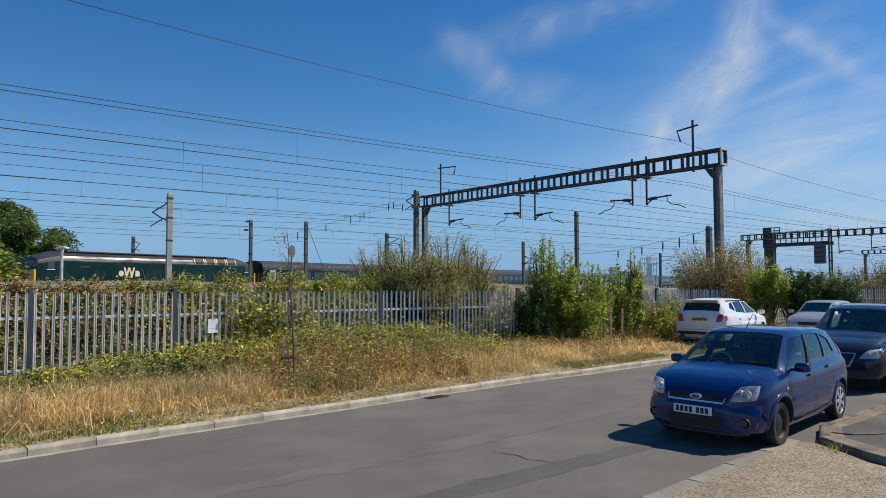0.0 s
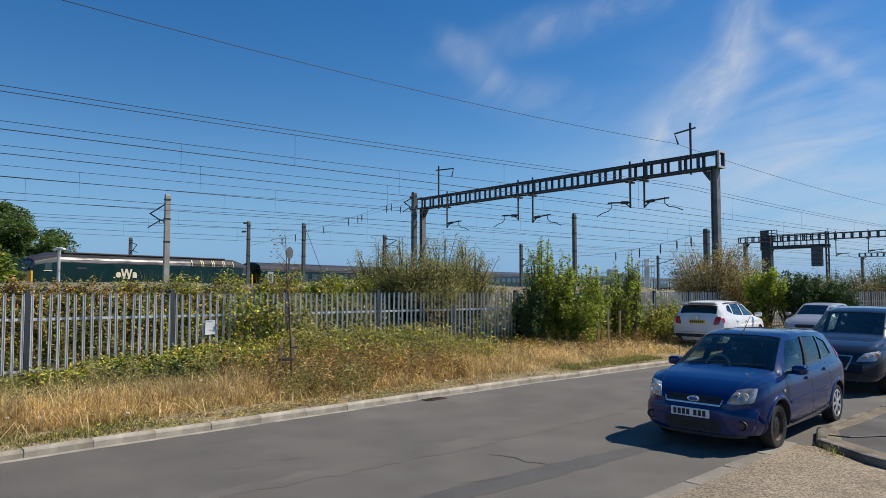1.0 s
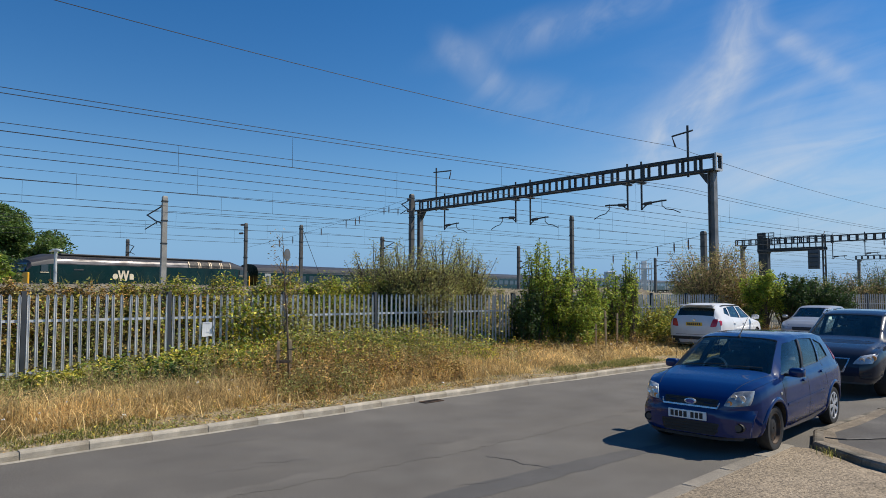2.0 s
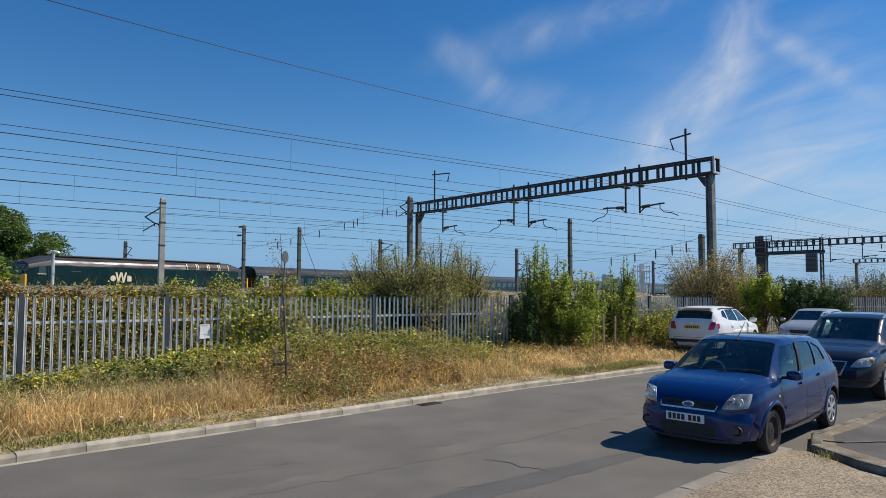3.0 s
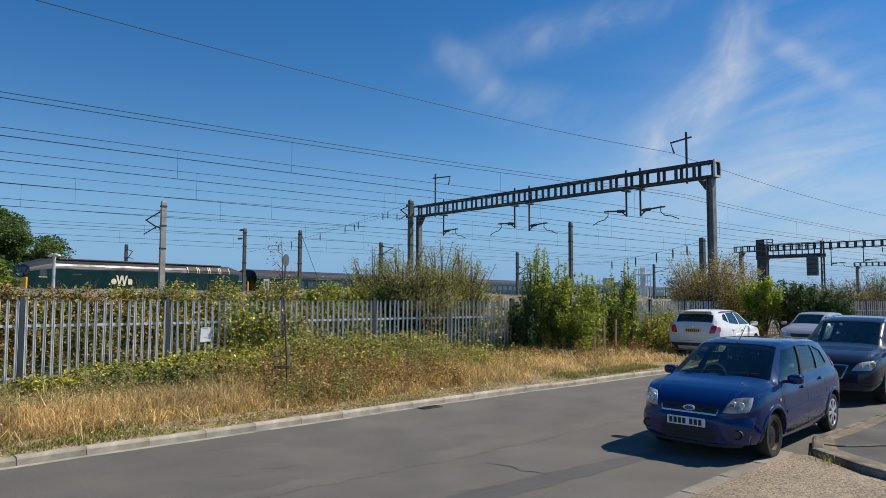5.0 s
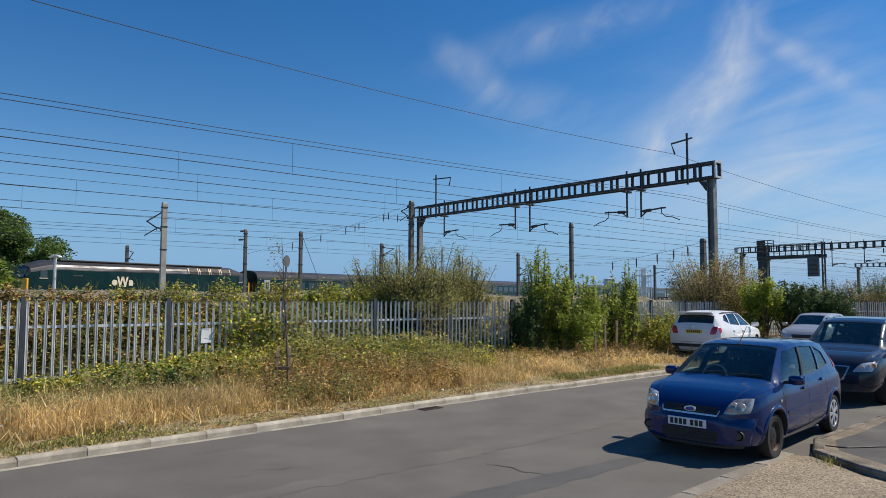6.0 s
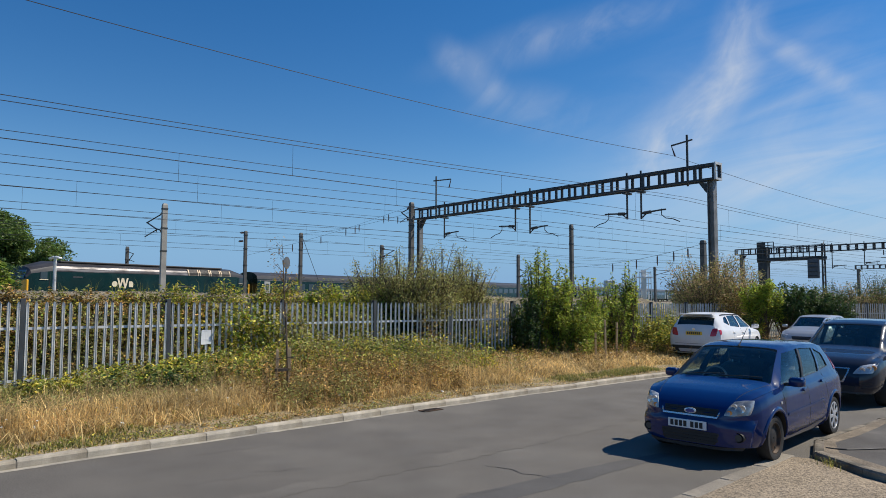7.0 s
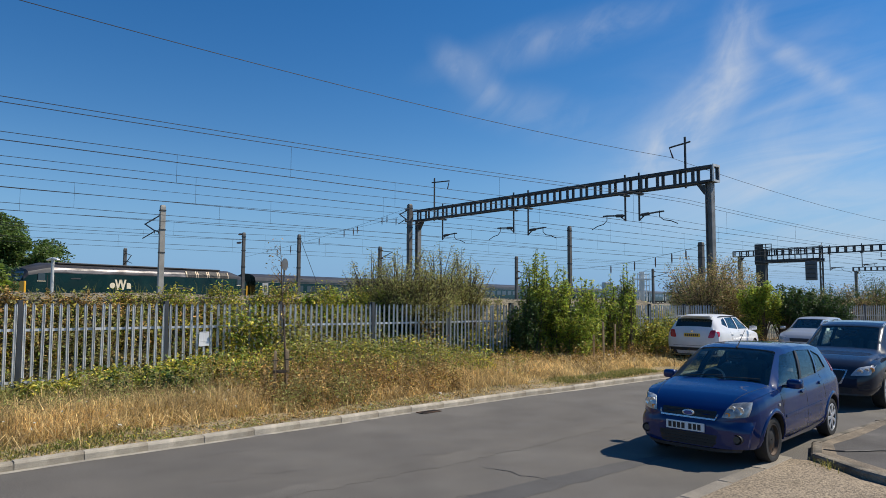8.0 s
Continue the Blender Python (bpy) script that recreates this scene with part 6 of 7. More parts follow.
LENS_BRIGHT = material("bright_headlamp_lens", (0.66, 0.66, 0.65), 0.15, 0.15, var=0.25, scale=12, coat=1.0, second=(0.42, 0.42, 0.42))
AMBER = material("amber_lens", (0.75, 0.28, 0.06), 0.2, var=0.1, coat=0.8)
RED_LENS = material("red_lamp_lens", (0.50, 0.012, 0.018), 0.18, var=0.12, scale=10, coat=1.0)
PLATE_WHITE = material("white_number_plate", (0.78, 0.78, 0.76), 0.4, var=0.04)
PLATE_YELLOW = material("yellow_number_plate", (0.78, 0.52, 0.03), 0.4, var=0.04)
PLATE_INK = material("plate_black", (0.02, 0.02, 0.02), 0.5, var=0.05)
GLASS = glass_material("car_window_glass", (0.86, 0.94, 0.92), 0.90)
DARK_GLASS = material("dark_tinted_glass", (0.012, 0.014, 0.016), 0.06, var=0.05, coat=1.0)
SKID = material("silver_skid_plate", (0.5, 0.5, 0.5), 0.45, 0.4, var=0.08)
BADGE = material("blue_badge_enamel", (0.02, 0.05, 0.25), 0.25, var=0.05, coat=1.0)


class Shell:
    """A car body by stations along x (forwards): half width, floor, shoulder height, top height, half width of the top."""

    def __init__(self, stations):
        self.t = np.array(sorted(stations), float)
        self.x0, self.x1 = self.t[0, 0], self.t[-1, 0]

    def sec(self, x):
        v = 0
        for dx, k in ((-0.05, 0.25), (0, 0.5), (0.05, 0.25)):
            q = min(self.x1, max(self.x0, x + (dx if self.x0 + 0.12 < x < self.x1 - 0.12 else 0)))
            v = v + k * np.array([np.interp(q, self.t[:, 0], self.t[:, i]) for i in range(1, 6)])
        return v

    def half(self, x):
        w, zb, zs, zt, wt = self.sec(x)
        h = zs - zb
        ze = max(zs + 0.02, zt - 0.09)
        p = [(0, zb), (0.70 * w, zb), (0.90 * w, zb + 0.02), (0.965 * w, zb + 0.16 * h), (0.985 * w, zb + 0.28 * h), (0.998 * w, zb + 0.48 * h), (w, zb + 0.62 * h), (0.99 * w, zb + 0.78 * h), (0.972 * w, zb + 0.90 * h),
             (0.95 * w, zb + 0.97 * h), (0.92 * w, zs + 0.012)]
        a = p[-1]
        for t in (0.33, 0.66, 1.0):
            p.append((a[0] + (wt - a[0]) * t + 0.02 * math.sin(math.pi * t), a[1] + (ze - a[1]) * t))
        d = zt - ze
        p += [(0.95 * wt, ze + 0.50 * d), (0.86 * wt, ze + 0.76 * d), (0.66 * wt, ze + 0.90 * d), (0.35 * wt, ze + 0.98 * d), (0, zt)]
        return p

    def ring(self, x):
        p = self.half(x)
        return [(x, -y, z) for y, z in p] + [(x, y, z) for y, z in p[-2:0:-1]]

    def body(self, step=0.06):
        bm = bmesh.new()
        n = int((self.x1 - self.x0) / step)
        xs = sorted({round(self.x0 + (self.x1 - self.x0) * i / n, 4) for i in range(n + 1)} | {round(v, 4) for v in self.t[:, 0]})
        xs = [xs[0]] + [b for a, b in zip(xs, xs[1:]) if b - a > 0.012]
        loft(bm, [self.ring(x) for x in xs])
        return bm

    def side(self, x, z):
        p = self.half(x)[2:14]
        return float(np.interp(z, [q[1] for q in p], [q[0] for q in p]))

    def top(self, x, y):
        p = self.half(x)[10:][::-1]
        return float(np.interp(abs(y), [q[0] for q in p], [q[1] for q in p]))

    def inside(self, x, y, z):
        w, zb, zs, zt, wt = self.sec(x)
        return zb - 0.05 <= z <= self.top(x, y) and abs(y) <= self.side(x, min(z, zt - 0.001)) if z > zb else abs(y) <= w * 0.9

    def end(self, y, z, sign):
        """Where the front (sign 1) or the rear (-1) skin lies at y, z."""
        x = self.x1 if sign > 0 else self.x0
        for k in range(260):
            if self.inside(x, y, z):
                return x
            x -= sign * 0.006
        return x


def quad_patch(fn, corners, nu=8, nv=6, thick=0.012, out=0.006, rnd=0.0):
    """A panel lying on a skin. corners: four pairs, bottom left, bottom right, top right, top left; fn(a, b, d) gives the place d above the skin."""
    bm = bmesh.new()
    (a0, b0), (a1, b1), (a2, b2), (a3, b3) = corners
    rows = {}
    for lay, d in ((0, out), (1, out - thick)):
        for j in range(nv + 1):
            for i in range(nu + 1):
                u, v = 2 * i / nu - 1, 2 * j / nv - 1
                if rnd:
                    u, v = u * math.sqrt(1 - rnd * v * v / 2), v * math.sqrt(1 - rnd * u * u / 2)
                u, v = (u + 1) / 2, (v + 1) / 2
                a = (a0 * (1 - u) + a1 * u) * (1 - v) + (a3 * (1 - u) + a2 * u) * v
                b = (b0 * (1 - u) + b1 * u) * (1 - v) + (b3 * (1 - u) + b2 * u) * v
                rows[lay, i, j] = bm.verts.new(fn(a, b, d))
    for j in range(nv):
        for i in range(nu):
            bm.faces.new([rows[0, i, j], rows[0, i + 1, j], rows[0, i + 1, j + 1], rows[0, i, j + 1]])
            bm.faces.new([rows[1, i, j + 1], rows[1, i + 1, j + 1], rows[1, i + 1, j], rows[1, i, j]])
    edge = [(i, 0) for i in range(nu)] + [(nu, j) for j in range(nv)] + [(i, nv) for i in range(nu, 0, -1)] + [(0, j) for j in range(nv, 0, -1)]
    for (i, j), (k, l) in zip(edge, edge[1:] + edge[:1]):
        bm.faces.new([rows[0, i, j], rows[1, i, j], rows[1, k, l], rows[0, k, l]])
    return bm


def on_side(sh, sign):
    return lambda x, z, d: (x, sign * (sh.side(x, z) + d), z)


def on_front(sh):
    return lambda y, z, d: (sh.end(y, z, 1) + d, y, z)


def on_rear(sh):
    return lambda y, z, d: (sh.end(y, z, -1) - d, y, z)


def on_top(sh):
    return lambda x, y, d: (x, y, sh.top(x, y) + d)


def carve(ob, cutters):
    """Cuts openings out of a mesh for good."""
    made = []
    for bm, mat in cutters:
        c = new("cutter", mesh_of("cutter", bm, mat))
        c.matrix_world = ob.matrix_basis
        m = ob.modifiers.new("cut", "BOOLEAN")
        m.operation, m.object, m.solver, m.material_mode = "DIFFERENCE", c, "EXACT", "TRANSFER"
        made.append(c)
    dg = bpy.context.evaluated_depsgraph_get()
    dg.update()
    me = bpy.data.meshes.new_from_object(ob.evaluated_get(dg), depsgraph=dg)
    ob.modifiers.clear()
    ob.data = me
    for c in made:
        bpy.data.objects.remove(c)
    for p in me.polygons:
        p.use_smooth = True
    me.set_sharp_from_angle(angle=radians(32))


def prism(bm, pts, axis, lo, hi):
    """An outline drawn out along an axis."""
    def at(p, q):
        return {"y": (p[0], q, p[1]), "z": (p[0], p[1], q), "x": (q, p[0], p[1])}[axis]
    a, b = [bm.verts.new(at(p, lo)) for p in pts], [bm.verts.new(at(p, hi)) for p in pts]
    bm.faces.new(a), bm.faces.new(b[::-1])
    for i in range(len(pts)):
        j = (i + 1) % len(pts)
        bm.faces.new((a[i], b[i], b[j], a[j]))


def wheel(parent, x, y, sign, r, width, style, rim=0.70):
    bm = bmesh.new()
    prof = [(rim * r, -width * 0.42), (0.80 * r, -width * 0.5), (0.95 * r, -width * 0.48), (r, -width * 0.36), (r, width * 0.36), (0.95 * r, width * 0.48), (0.80 * r, width * 0.5), (rim * r, width * 0.42)]
    n = 32
    loft(bm, [[(q * math.cos(k * math.tau / n), v, q * math.sin(k * math.tau / n)) for k in range(n)] for q, v in prof + prof[:1]], caps=False)
    w = part("wheel", bm, RUBBER, parent, "black rubber tyre on its rim", smooth=True, m=pose(x, y, r), angle=50)
    bm = bmesh.new()
    o = sign * width * 0.5
    R = rim * r
    if style == "steel":
        loft(bm, [[(q * math.cos(k * math.tau / n), o * f, q * math.sin(k * math.tau / n)) for k in range(n)] for q, f in ((R * 1.02, 0.86), (R * 0.94, 0.86), (R * 0.88, 0.45), (R * 0.62, 0.42), (R * 0.45, 0.62), (R * 0.2, 0.62), (0.01, 0.60))], caps=False)
        rim_ob = part("rim", bm, STEEL_WHEEL, w, "black steel wheel without its trim", smooth=True)
        for k in range(9):
            a = k * math.tau / 9
            bm = bmesh.new()
            tube(bm, [(R * 0.74 * math.cos(a), o * 0.40, R * 0.74 * math.sin(a)), (R * 0.74 * math.cos(a), o * 0.47, R * 0.74 * math.sin(a))], R * 0.10, 8)
            part("hole", bm, PLATE_INK, rim_ob)
    else:
        loft(bm, [[(q * math.cos(k * math.tau / n), o * f, q * math.sin(k * math.tau / n)) for k in range(n)] for q, f in ((R * 1.03, 0.92), (R * 0.93, 0.96), (R * 0.90, 0.80))], caps=False)
        tube(bm, [(0, o * 0.78, 0), (0, o * 0.97, 0), (0, o * 1.0, 0)], [R * 0.30, R * 0.26, R * 0.12], 16)
        rim_ob = part("rim", bm, HUB_SILVER, w, "silver multi-spoke wheel trim", smooth=True)
        m = {"trim": 7, "alloy": 5, "twin": 10}[style]
        for k in range(m):
            a = k * math.tau / m
            bm = bmesh.new()
            ca, sa = math.cos(a), math.sin(a)
            rings = []
            for q, half, f in ((R * 0.22, R * 0.11, 0.97), (R * 0.6, R * 0.12, 0.96), (R * 0.95, R * 0.19, 0.93)):
                rings.append([(q * ca - s2 * half * sa, o * (f - dd), q * sa + s2 * half * ca) for s2, dd in ((-1, 0.03), (-0.6, 0), (0.6, 0), (1, 0.03), (1, 0.16), (-1, 0.16))])
            loft(bm, rings)
            part("spoke", bm, HUB_SILVER, rim_ob)
        bm = bmesh.new()
        tube(bm, [(0, o * 0.35, 0), (0, o * 0.45, 0)], R * 0.92, 20)
        part("brake_disc", bm, STEEL_WHEEL, rim_ob)
    return w


def seat(parent, x, y, z, mat):
    bm = bmesh.new()
    box(bm, (-0.30, -0.23, 0), (0.26, 0.23, 0.16), pose(x, y, z), 0.05)
    s = part("seat", bm, mat, parent, smooth=True)
    bm = bmesh.new()
    box(bm, (-0.08, -0.22, 0), (0.07, 0.22, 0.58), pose(x - 0.28, y, z + 0.08, 0, -14, 0), 0.06)
    part("backrest", bm, mat, s, smooth=True)
    bm = bmesh.new()
    box(bm, (-0.05, -0.13, 0.0), (0.05, 0.13, 0.17), pose(x - 0.44, y, z + 0.68, 0, -10, 0), 0.045)
    part("headrest", bm, mat, s, smooth=True)
    bm = bmesh.new()
    for dy in (-0.05, 0.05):
        tube(bm, [(x - 0.42, y + dy, z + 0.6), (x - 0.445, y + dy, z + 0.72)], 0.007, 4)
    part("headrest_rod", bm, CHROME, s)


def number_plate(parent, place, width, mat, bars, rear=False):
    """A plate with plain bars for its characters."""
    bm = bmesh.new()
    box(bm, (-0.004, -width / 2, -0.055), (0.012, width / 2, 0.055), place, 0.004)
    p = part("number_plate", bm, mat, parent, "plain number plate")
    for y0, y1 in bars:
        bm = bmesh.new()
        box(bm, (0.012, y0, -0.037), (0.0145, y1, 0.037), place)
        part("bar", bm, PLATE_INK, p)
    return p


def build_car(name, label, m, sh, colour, wheelbase, tyre, track, styles, hollow, sides, screen, back, arch=0.05, group="parked cars", lining=CABIN, cut_floor=0.42, arch_off=0.0):
    """The body with its wheels, glass and openings. sides: window outlines in x and z; screen and back: plan outlines in x and y."""
    car = thing(name, m, label, "car", group)
    body = part("body", sh.body(), colour, car, smooth=True, angle=38)
    body.matrix_basis = m
    body.parent = None
    cuts = []
    bm = bmesh.new()
    for x in (wheelbase / 2, -wheelbase / 2):
        for sgn in (-1, 1):
            y0, y1 = sorted((sgn * (track - tyre[1] - 0.06), sgn * 1.3))
            tube(bm, [(x, y0, tyre[0] + 0.01), (x, y1, tyre[0] + 0.01)], tyre[0] + arch, 28)
    cuts.append((bm, BLACK_TRIM))
    if hollow:
        bm = bmesh.new()
        lo, hi = min(p[0] for s in sides for p in s) - 0.10, max(p[0] for p in screen) - 0.02
        rings = []
        n = 20
        for i in range(n + 1):
            x = lo + (hi - lo) * i / n
            w, zb, zs, zt, wt = sh.sec(x)
            ze = max(zs + 0.02, zt - 0.09)
            zf = min(zs, zt - 0.10)
            a, b = 0.92 * w - 0.06, wt - 0.045
            half = [(a, cut_floor), (a, zf), (b, max(zf + 0.01, ze - 0.02)), (0.86 * wt - 0.03, max(zf + 0.02, zt - 0.075)), (0.5 * wt, max(zf + 0.03, zt - 0.05))]
            rings.append([(x, -y, z) for y, z in half] + [(x, y, z) for y, z in half[::-1]])
        loft(bm, rings)
        cuts.append((bm, lining))
        for s in sides:
            bm = bmesh.new()
            prism(bm, s, "y", -1.3, 1.3)
            cuts.append((bm, BLACK_TRIM))
        for s in (screen, back):
            bm = bmesh.new()
            prism(bm, s, "z", min(sh.top(p[0], p[1]) for p in s) - 0.06, 2.2)
            cuts.append((bm, BLACK_TRIM))
    carve(body, cuts)
    body.parent, body.matrix_basis = car, Matrix()
    g = GLASS if hollow else DARK_GLASS
    off = (-0.012 if hollow else 0.006)
    for s in sides:
        for sgn in (-1, 1):
            q = [s[0], s[1], s[2], s[3]]
            pane = part("side_window", quad_patch(on_side(sh, sgn), q, 8, 6, 0.005, off), g, car, smooth=True)
            pane.visible_shadow = not hollow
    for s, nm in ((screen, "windscreen"), (back, "rear_window")):
        pane = part(nm, quad_patch(on_top(sh), s, 10, 10, 0.005, off), g, car, smooth=True)
        pane.visible_shadow = not hollow
    for x in (wheelbase / 2, -wheelbase / 2):
        for sgn in (-1, 1):
            wheel(car, x, sgn * (track - tyre[1] / 2), sgn, tyre[0], tyre[1], styles[0 if x > 0 else 1])
    return car


def strip_on(sh, sign, a, b, wide, n=10, out=0.004):
    """A narrow strip on the car's side between two points in x and z."""
    (x0, z0), (x1, z1) = a, b
    d = math.hypot(x1 - x0, z1 - z0)
    nx, nz = -(z1 - z0) / d * wide / 2, (x1 - x0) / d * wide / 2
    return quad_patch(on_side(sh, sign), [(x0 - nx, z0 - nz), (x1 - nx, z1 - nz), (x1 + nx, z1 + nz), (x0 + nx, z0 + nz)], n, 1, 0.006, out)


def mirror(parent, x, y, z, sign, mat, size=1.0):
    bm = bmesh.new()
    bmesh.ops.create_uvsphere(bm, u_segments=14, v_segments=8, radius=1.0)
    for v in bm.verts:
        c = v.co
        q = [math.copysign(abs(a) ** 0.6, a) for a in c]
        v.co = Vector((0.080 * q[0] * (1 if c.x > 0 else 0.45), 0.105 * q[1], 0.068 * q[2])) * size
        v.co = Vector((math.copysign(abs(v.co.x), v.co.x), v.co.y, v.co.z))
    for v in bm.verts:
        v.co += Vector((x, y, z))
    mi = part("door_mirror", bm, mat, parent, smooth=True, angle=60)
    bm = bmesh.new()
    box(bm, (x - 0.03, min(y, y - sign * 0.16), z - 0.06), (x + 0.03, max(y, y - sign * 0.16), z - 0.02), None, 0.01)
    part("mirror_stalk", bm, BLACK_TRIM, mi)
    bm = bmesh.new()
    box(bm, (x - 0.042 * size, y - 0.10 * size, z - 0.06 * size), (x - 0.036 * size, y + 0.10 * size, z + 0.06 * size), None, 0.0)
    part("mirror_glass", bm, CHROME, mi)


def handle(parent, sh, sign, x, z, mat):
    bm = quad_patch(on_side(sh, sign), [(x - 0.10, z - 0.016), (x + 0.10, z - 0.022), (x + 0.10, z + 0.022), (x - 0.10, z + 0.016)], 6, 3, 0.03, 0.03, 0.6)
    part("door_handle", bm, mat, parent, smooth=True)


# blue five-door hatchback in the road
HATCH = Shell(((-1.915, 0.62, 0.40, 0.66, 0.70, 0.50), (-1.89, 0.70, 0.32, 0.84, 0.92, 0.56), (-1.82, 0.76, 0.27, 0.90, 1.06, 0.60), (-1.66, 0.80, 0.24, 0.935, 1.28, 0.60), (-1.48, 0.818, 0.22, 0.95, 1.39, 0.585), (-1.2, 0.83, 0.20, 0.95, 1.43, 0.59),
               (-0.7, 0.838, 0.18, 0.94, 1.455, 0.605), (-0.2, 0.84, 0.18, 0.925, 1.462, 0.61), (0.15, 0.84, 0.18, 0.915, 1.445, 0.605), (0.40, 0.84, 0.18, 0.905, 1.395, 0.595), (0.75, 0.84, 0.18, 0.905, 1.205, 0.660), (1.06, 0.838, 0.18, 0.90, 1.00, 0.735),
               (1.25, 0.836, 0.19, 0.89, 0.955, 0.745), (1.50, 0.825, 0.20, 0.865, 0.915, 0.735), (1.66, 0.795, 0.20, 0.835, 0.88, 0.69), (1.78, 0.735, 0.20, 0.795, 0.832, 0.63), (1.87, 0.655, 0.20, 0.745, 0.775, 0.55), (1.93, 0.575, 0.20, 0.695, 0.72, 0.47), (1.98, 0.47, 0.205, 0.61, 0.635, 0.37), (2.01, 0.36, 0.22, 0.52, 0.54, 0.27)))
H_SIDES = [[(0.90, 0.945), (0.05, 0.975), (-0.20, 1.365), (0.34, 1.325)], [(-0.03, 0.98), (-0.70, 1.01), (-0.87, 1.345), (-0.28, 1.368)], [(-0.76, 1.02), (-1.22, 1.06), (-1.20, 1.25), (-0.94, 1.335)]]
H_SCREEN = [(1.07, -0.69), (1.07, 0.69), (0.36, 0.545), (0.36, -0.545)]
H_BACK = [(-1.80, 0.54), (-1.80, -0.54), (-1.48, -0.52), (-1.48, 0.52)]
hatch = build_car("hatchback_car", "deep blue five-door hatchback parked in the road by the kerb", pose(4.68, 10.26, 0, 0, 0, 224.3) @ Matrix.Scale(0.986, 4), HATCH, BLUE_PAINT, 2.486, (0.292, 0.175), 0.81, ("steel", "trim"), True, H_SIDES, H_SCREEN, H_BACK)
front = on_front(HATCH)
part("bumper", quad_patch(lambda y, z, d: (HATCH.end(y * (0.93 + 0.07 * smoothstep(0.42, 0.575, z)), z, 1) + d - 0.012 * smoothstep(0.50, 0.575, z), y, z), [(-0.70, 0.235), (0.70, 0.235), (0.765, 0.575), (-0.765, 0.575)], 36, 12, 0.06, 0.020), BLUE_PAINT, hatch, smooth=True, angle=40)
grille = part("grille", quad_patch(front, [(-0.35, 0.600), (0.35, 0.600), (0.375, 0.690), (-0.375, 0.690)], 18, 4, 0.03, 0.006, 0.12), BLACK_TRIM, hatch)
for k in range(3):
    z = 0.618 + k * 0.024
    part("slat", quad_patch(front, [(-0.34, z), (0.34, z), (0.34, z + 0.006), (-0.34, z + 0.006)], 16, 1, 0.01, 0.010), STEEL_WHEEL, grille)
part("chrome_lip", quad_patch(front, [(-0.365, 0.580), (0.365, 0.580), (0.372, 0.600), (-0.372, 0.600)], 18, 1, 0.03, 0.030), CHROME, grille, "bright chrome lip")
for q in (-1, 1):
    part("chrome_lip", quad_patch(front, [(q * 0.362, 0.600), (q * 0.376, 0.600), (q * 0.392, 0.655), (q * 0.380, 0.655)], 2, 4, 0.03, 0.024), CHROME, grille, "bright chrome lip")
bm = bmesh.new()
bx = HATCH.end(0, 0.64, 1) + 0.008
loft(bm, [[(bx + d, 0.075 * k * math.cos(j * math.tau / 20), 0.640 + 0.034 * k * math.sin(j * math.tau / 20)) for j in range(20)] for d, k in ((-0.02, 1.1), (0.012, 1.1), (0.017, 0.9))])
badge = part("badge", bm, CHROME, hatch, "plain oval badge", smooth=True)
bm = bmesh.new()
loft(bm, [[(bx + d, 0.060 * math.cos(j * math.tau / 20), 0.640 + 0.025 * math.sin(j * math.tau / 20)) for j in range(20)] for d in (0.0, 0.019)])
part("enamel", bm, BADGE, badge)
lower = part("lower_grille", quad_patch(front, [(-0.38, 0.245), (0.38, 0.245), (0.45, 0.400), (-0.45, 0.400)], 16, 4, 0.03, 0.026, 0.2), BLACK_TRIM, hatch)
for z in (0.285, 0.325, 0.365):
    part("slat", quad_patch(front, [(-0.37, z), (0.37, z), (0.37, z + 0.008), (-0.37, z + 0.008)], 16, 1, 0.01, 0.031), STEEL_WHEEL, lower)
part("bumper_lip", quad_patch(front, [(-0.62, 0.195), (0.62, 0.195), (0.64, 0.232), (-0.64, 0.232)], 16, 2, 0.04, 0.040), BLACK_TRIM, hatch)
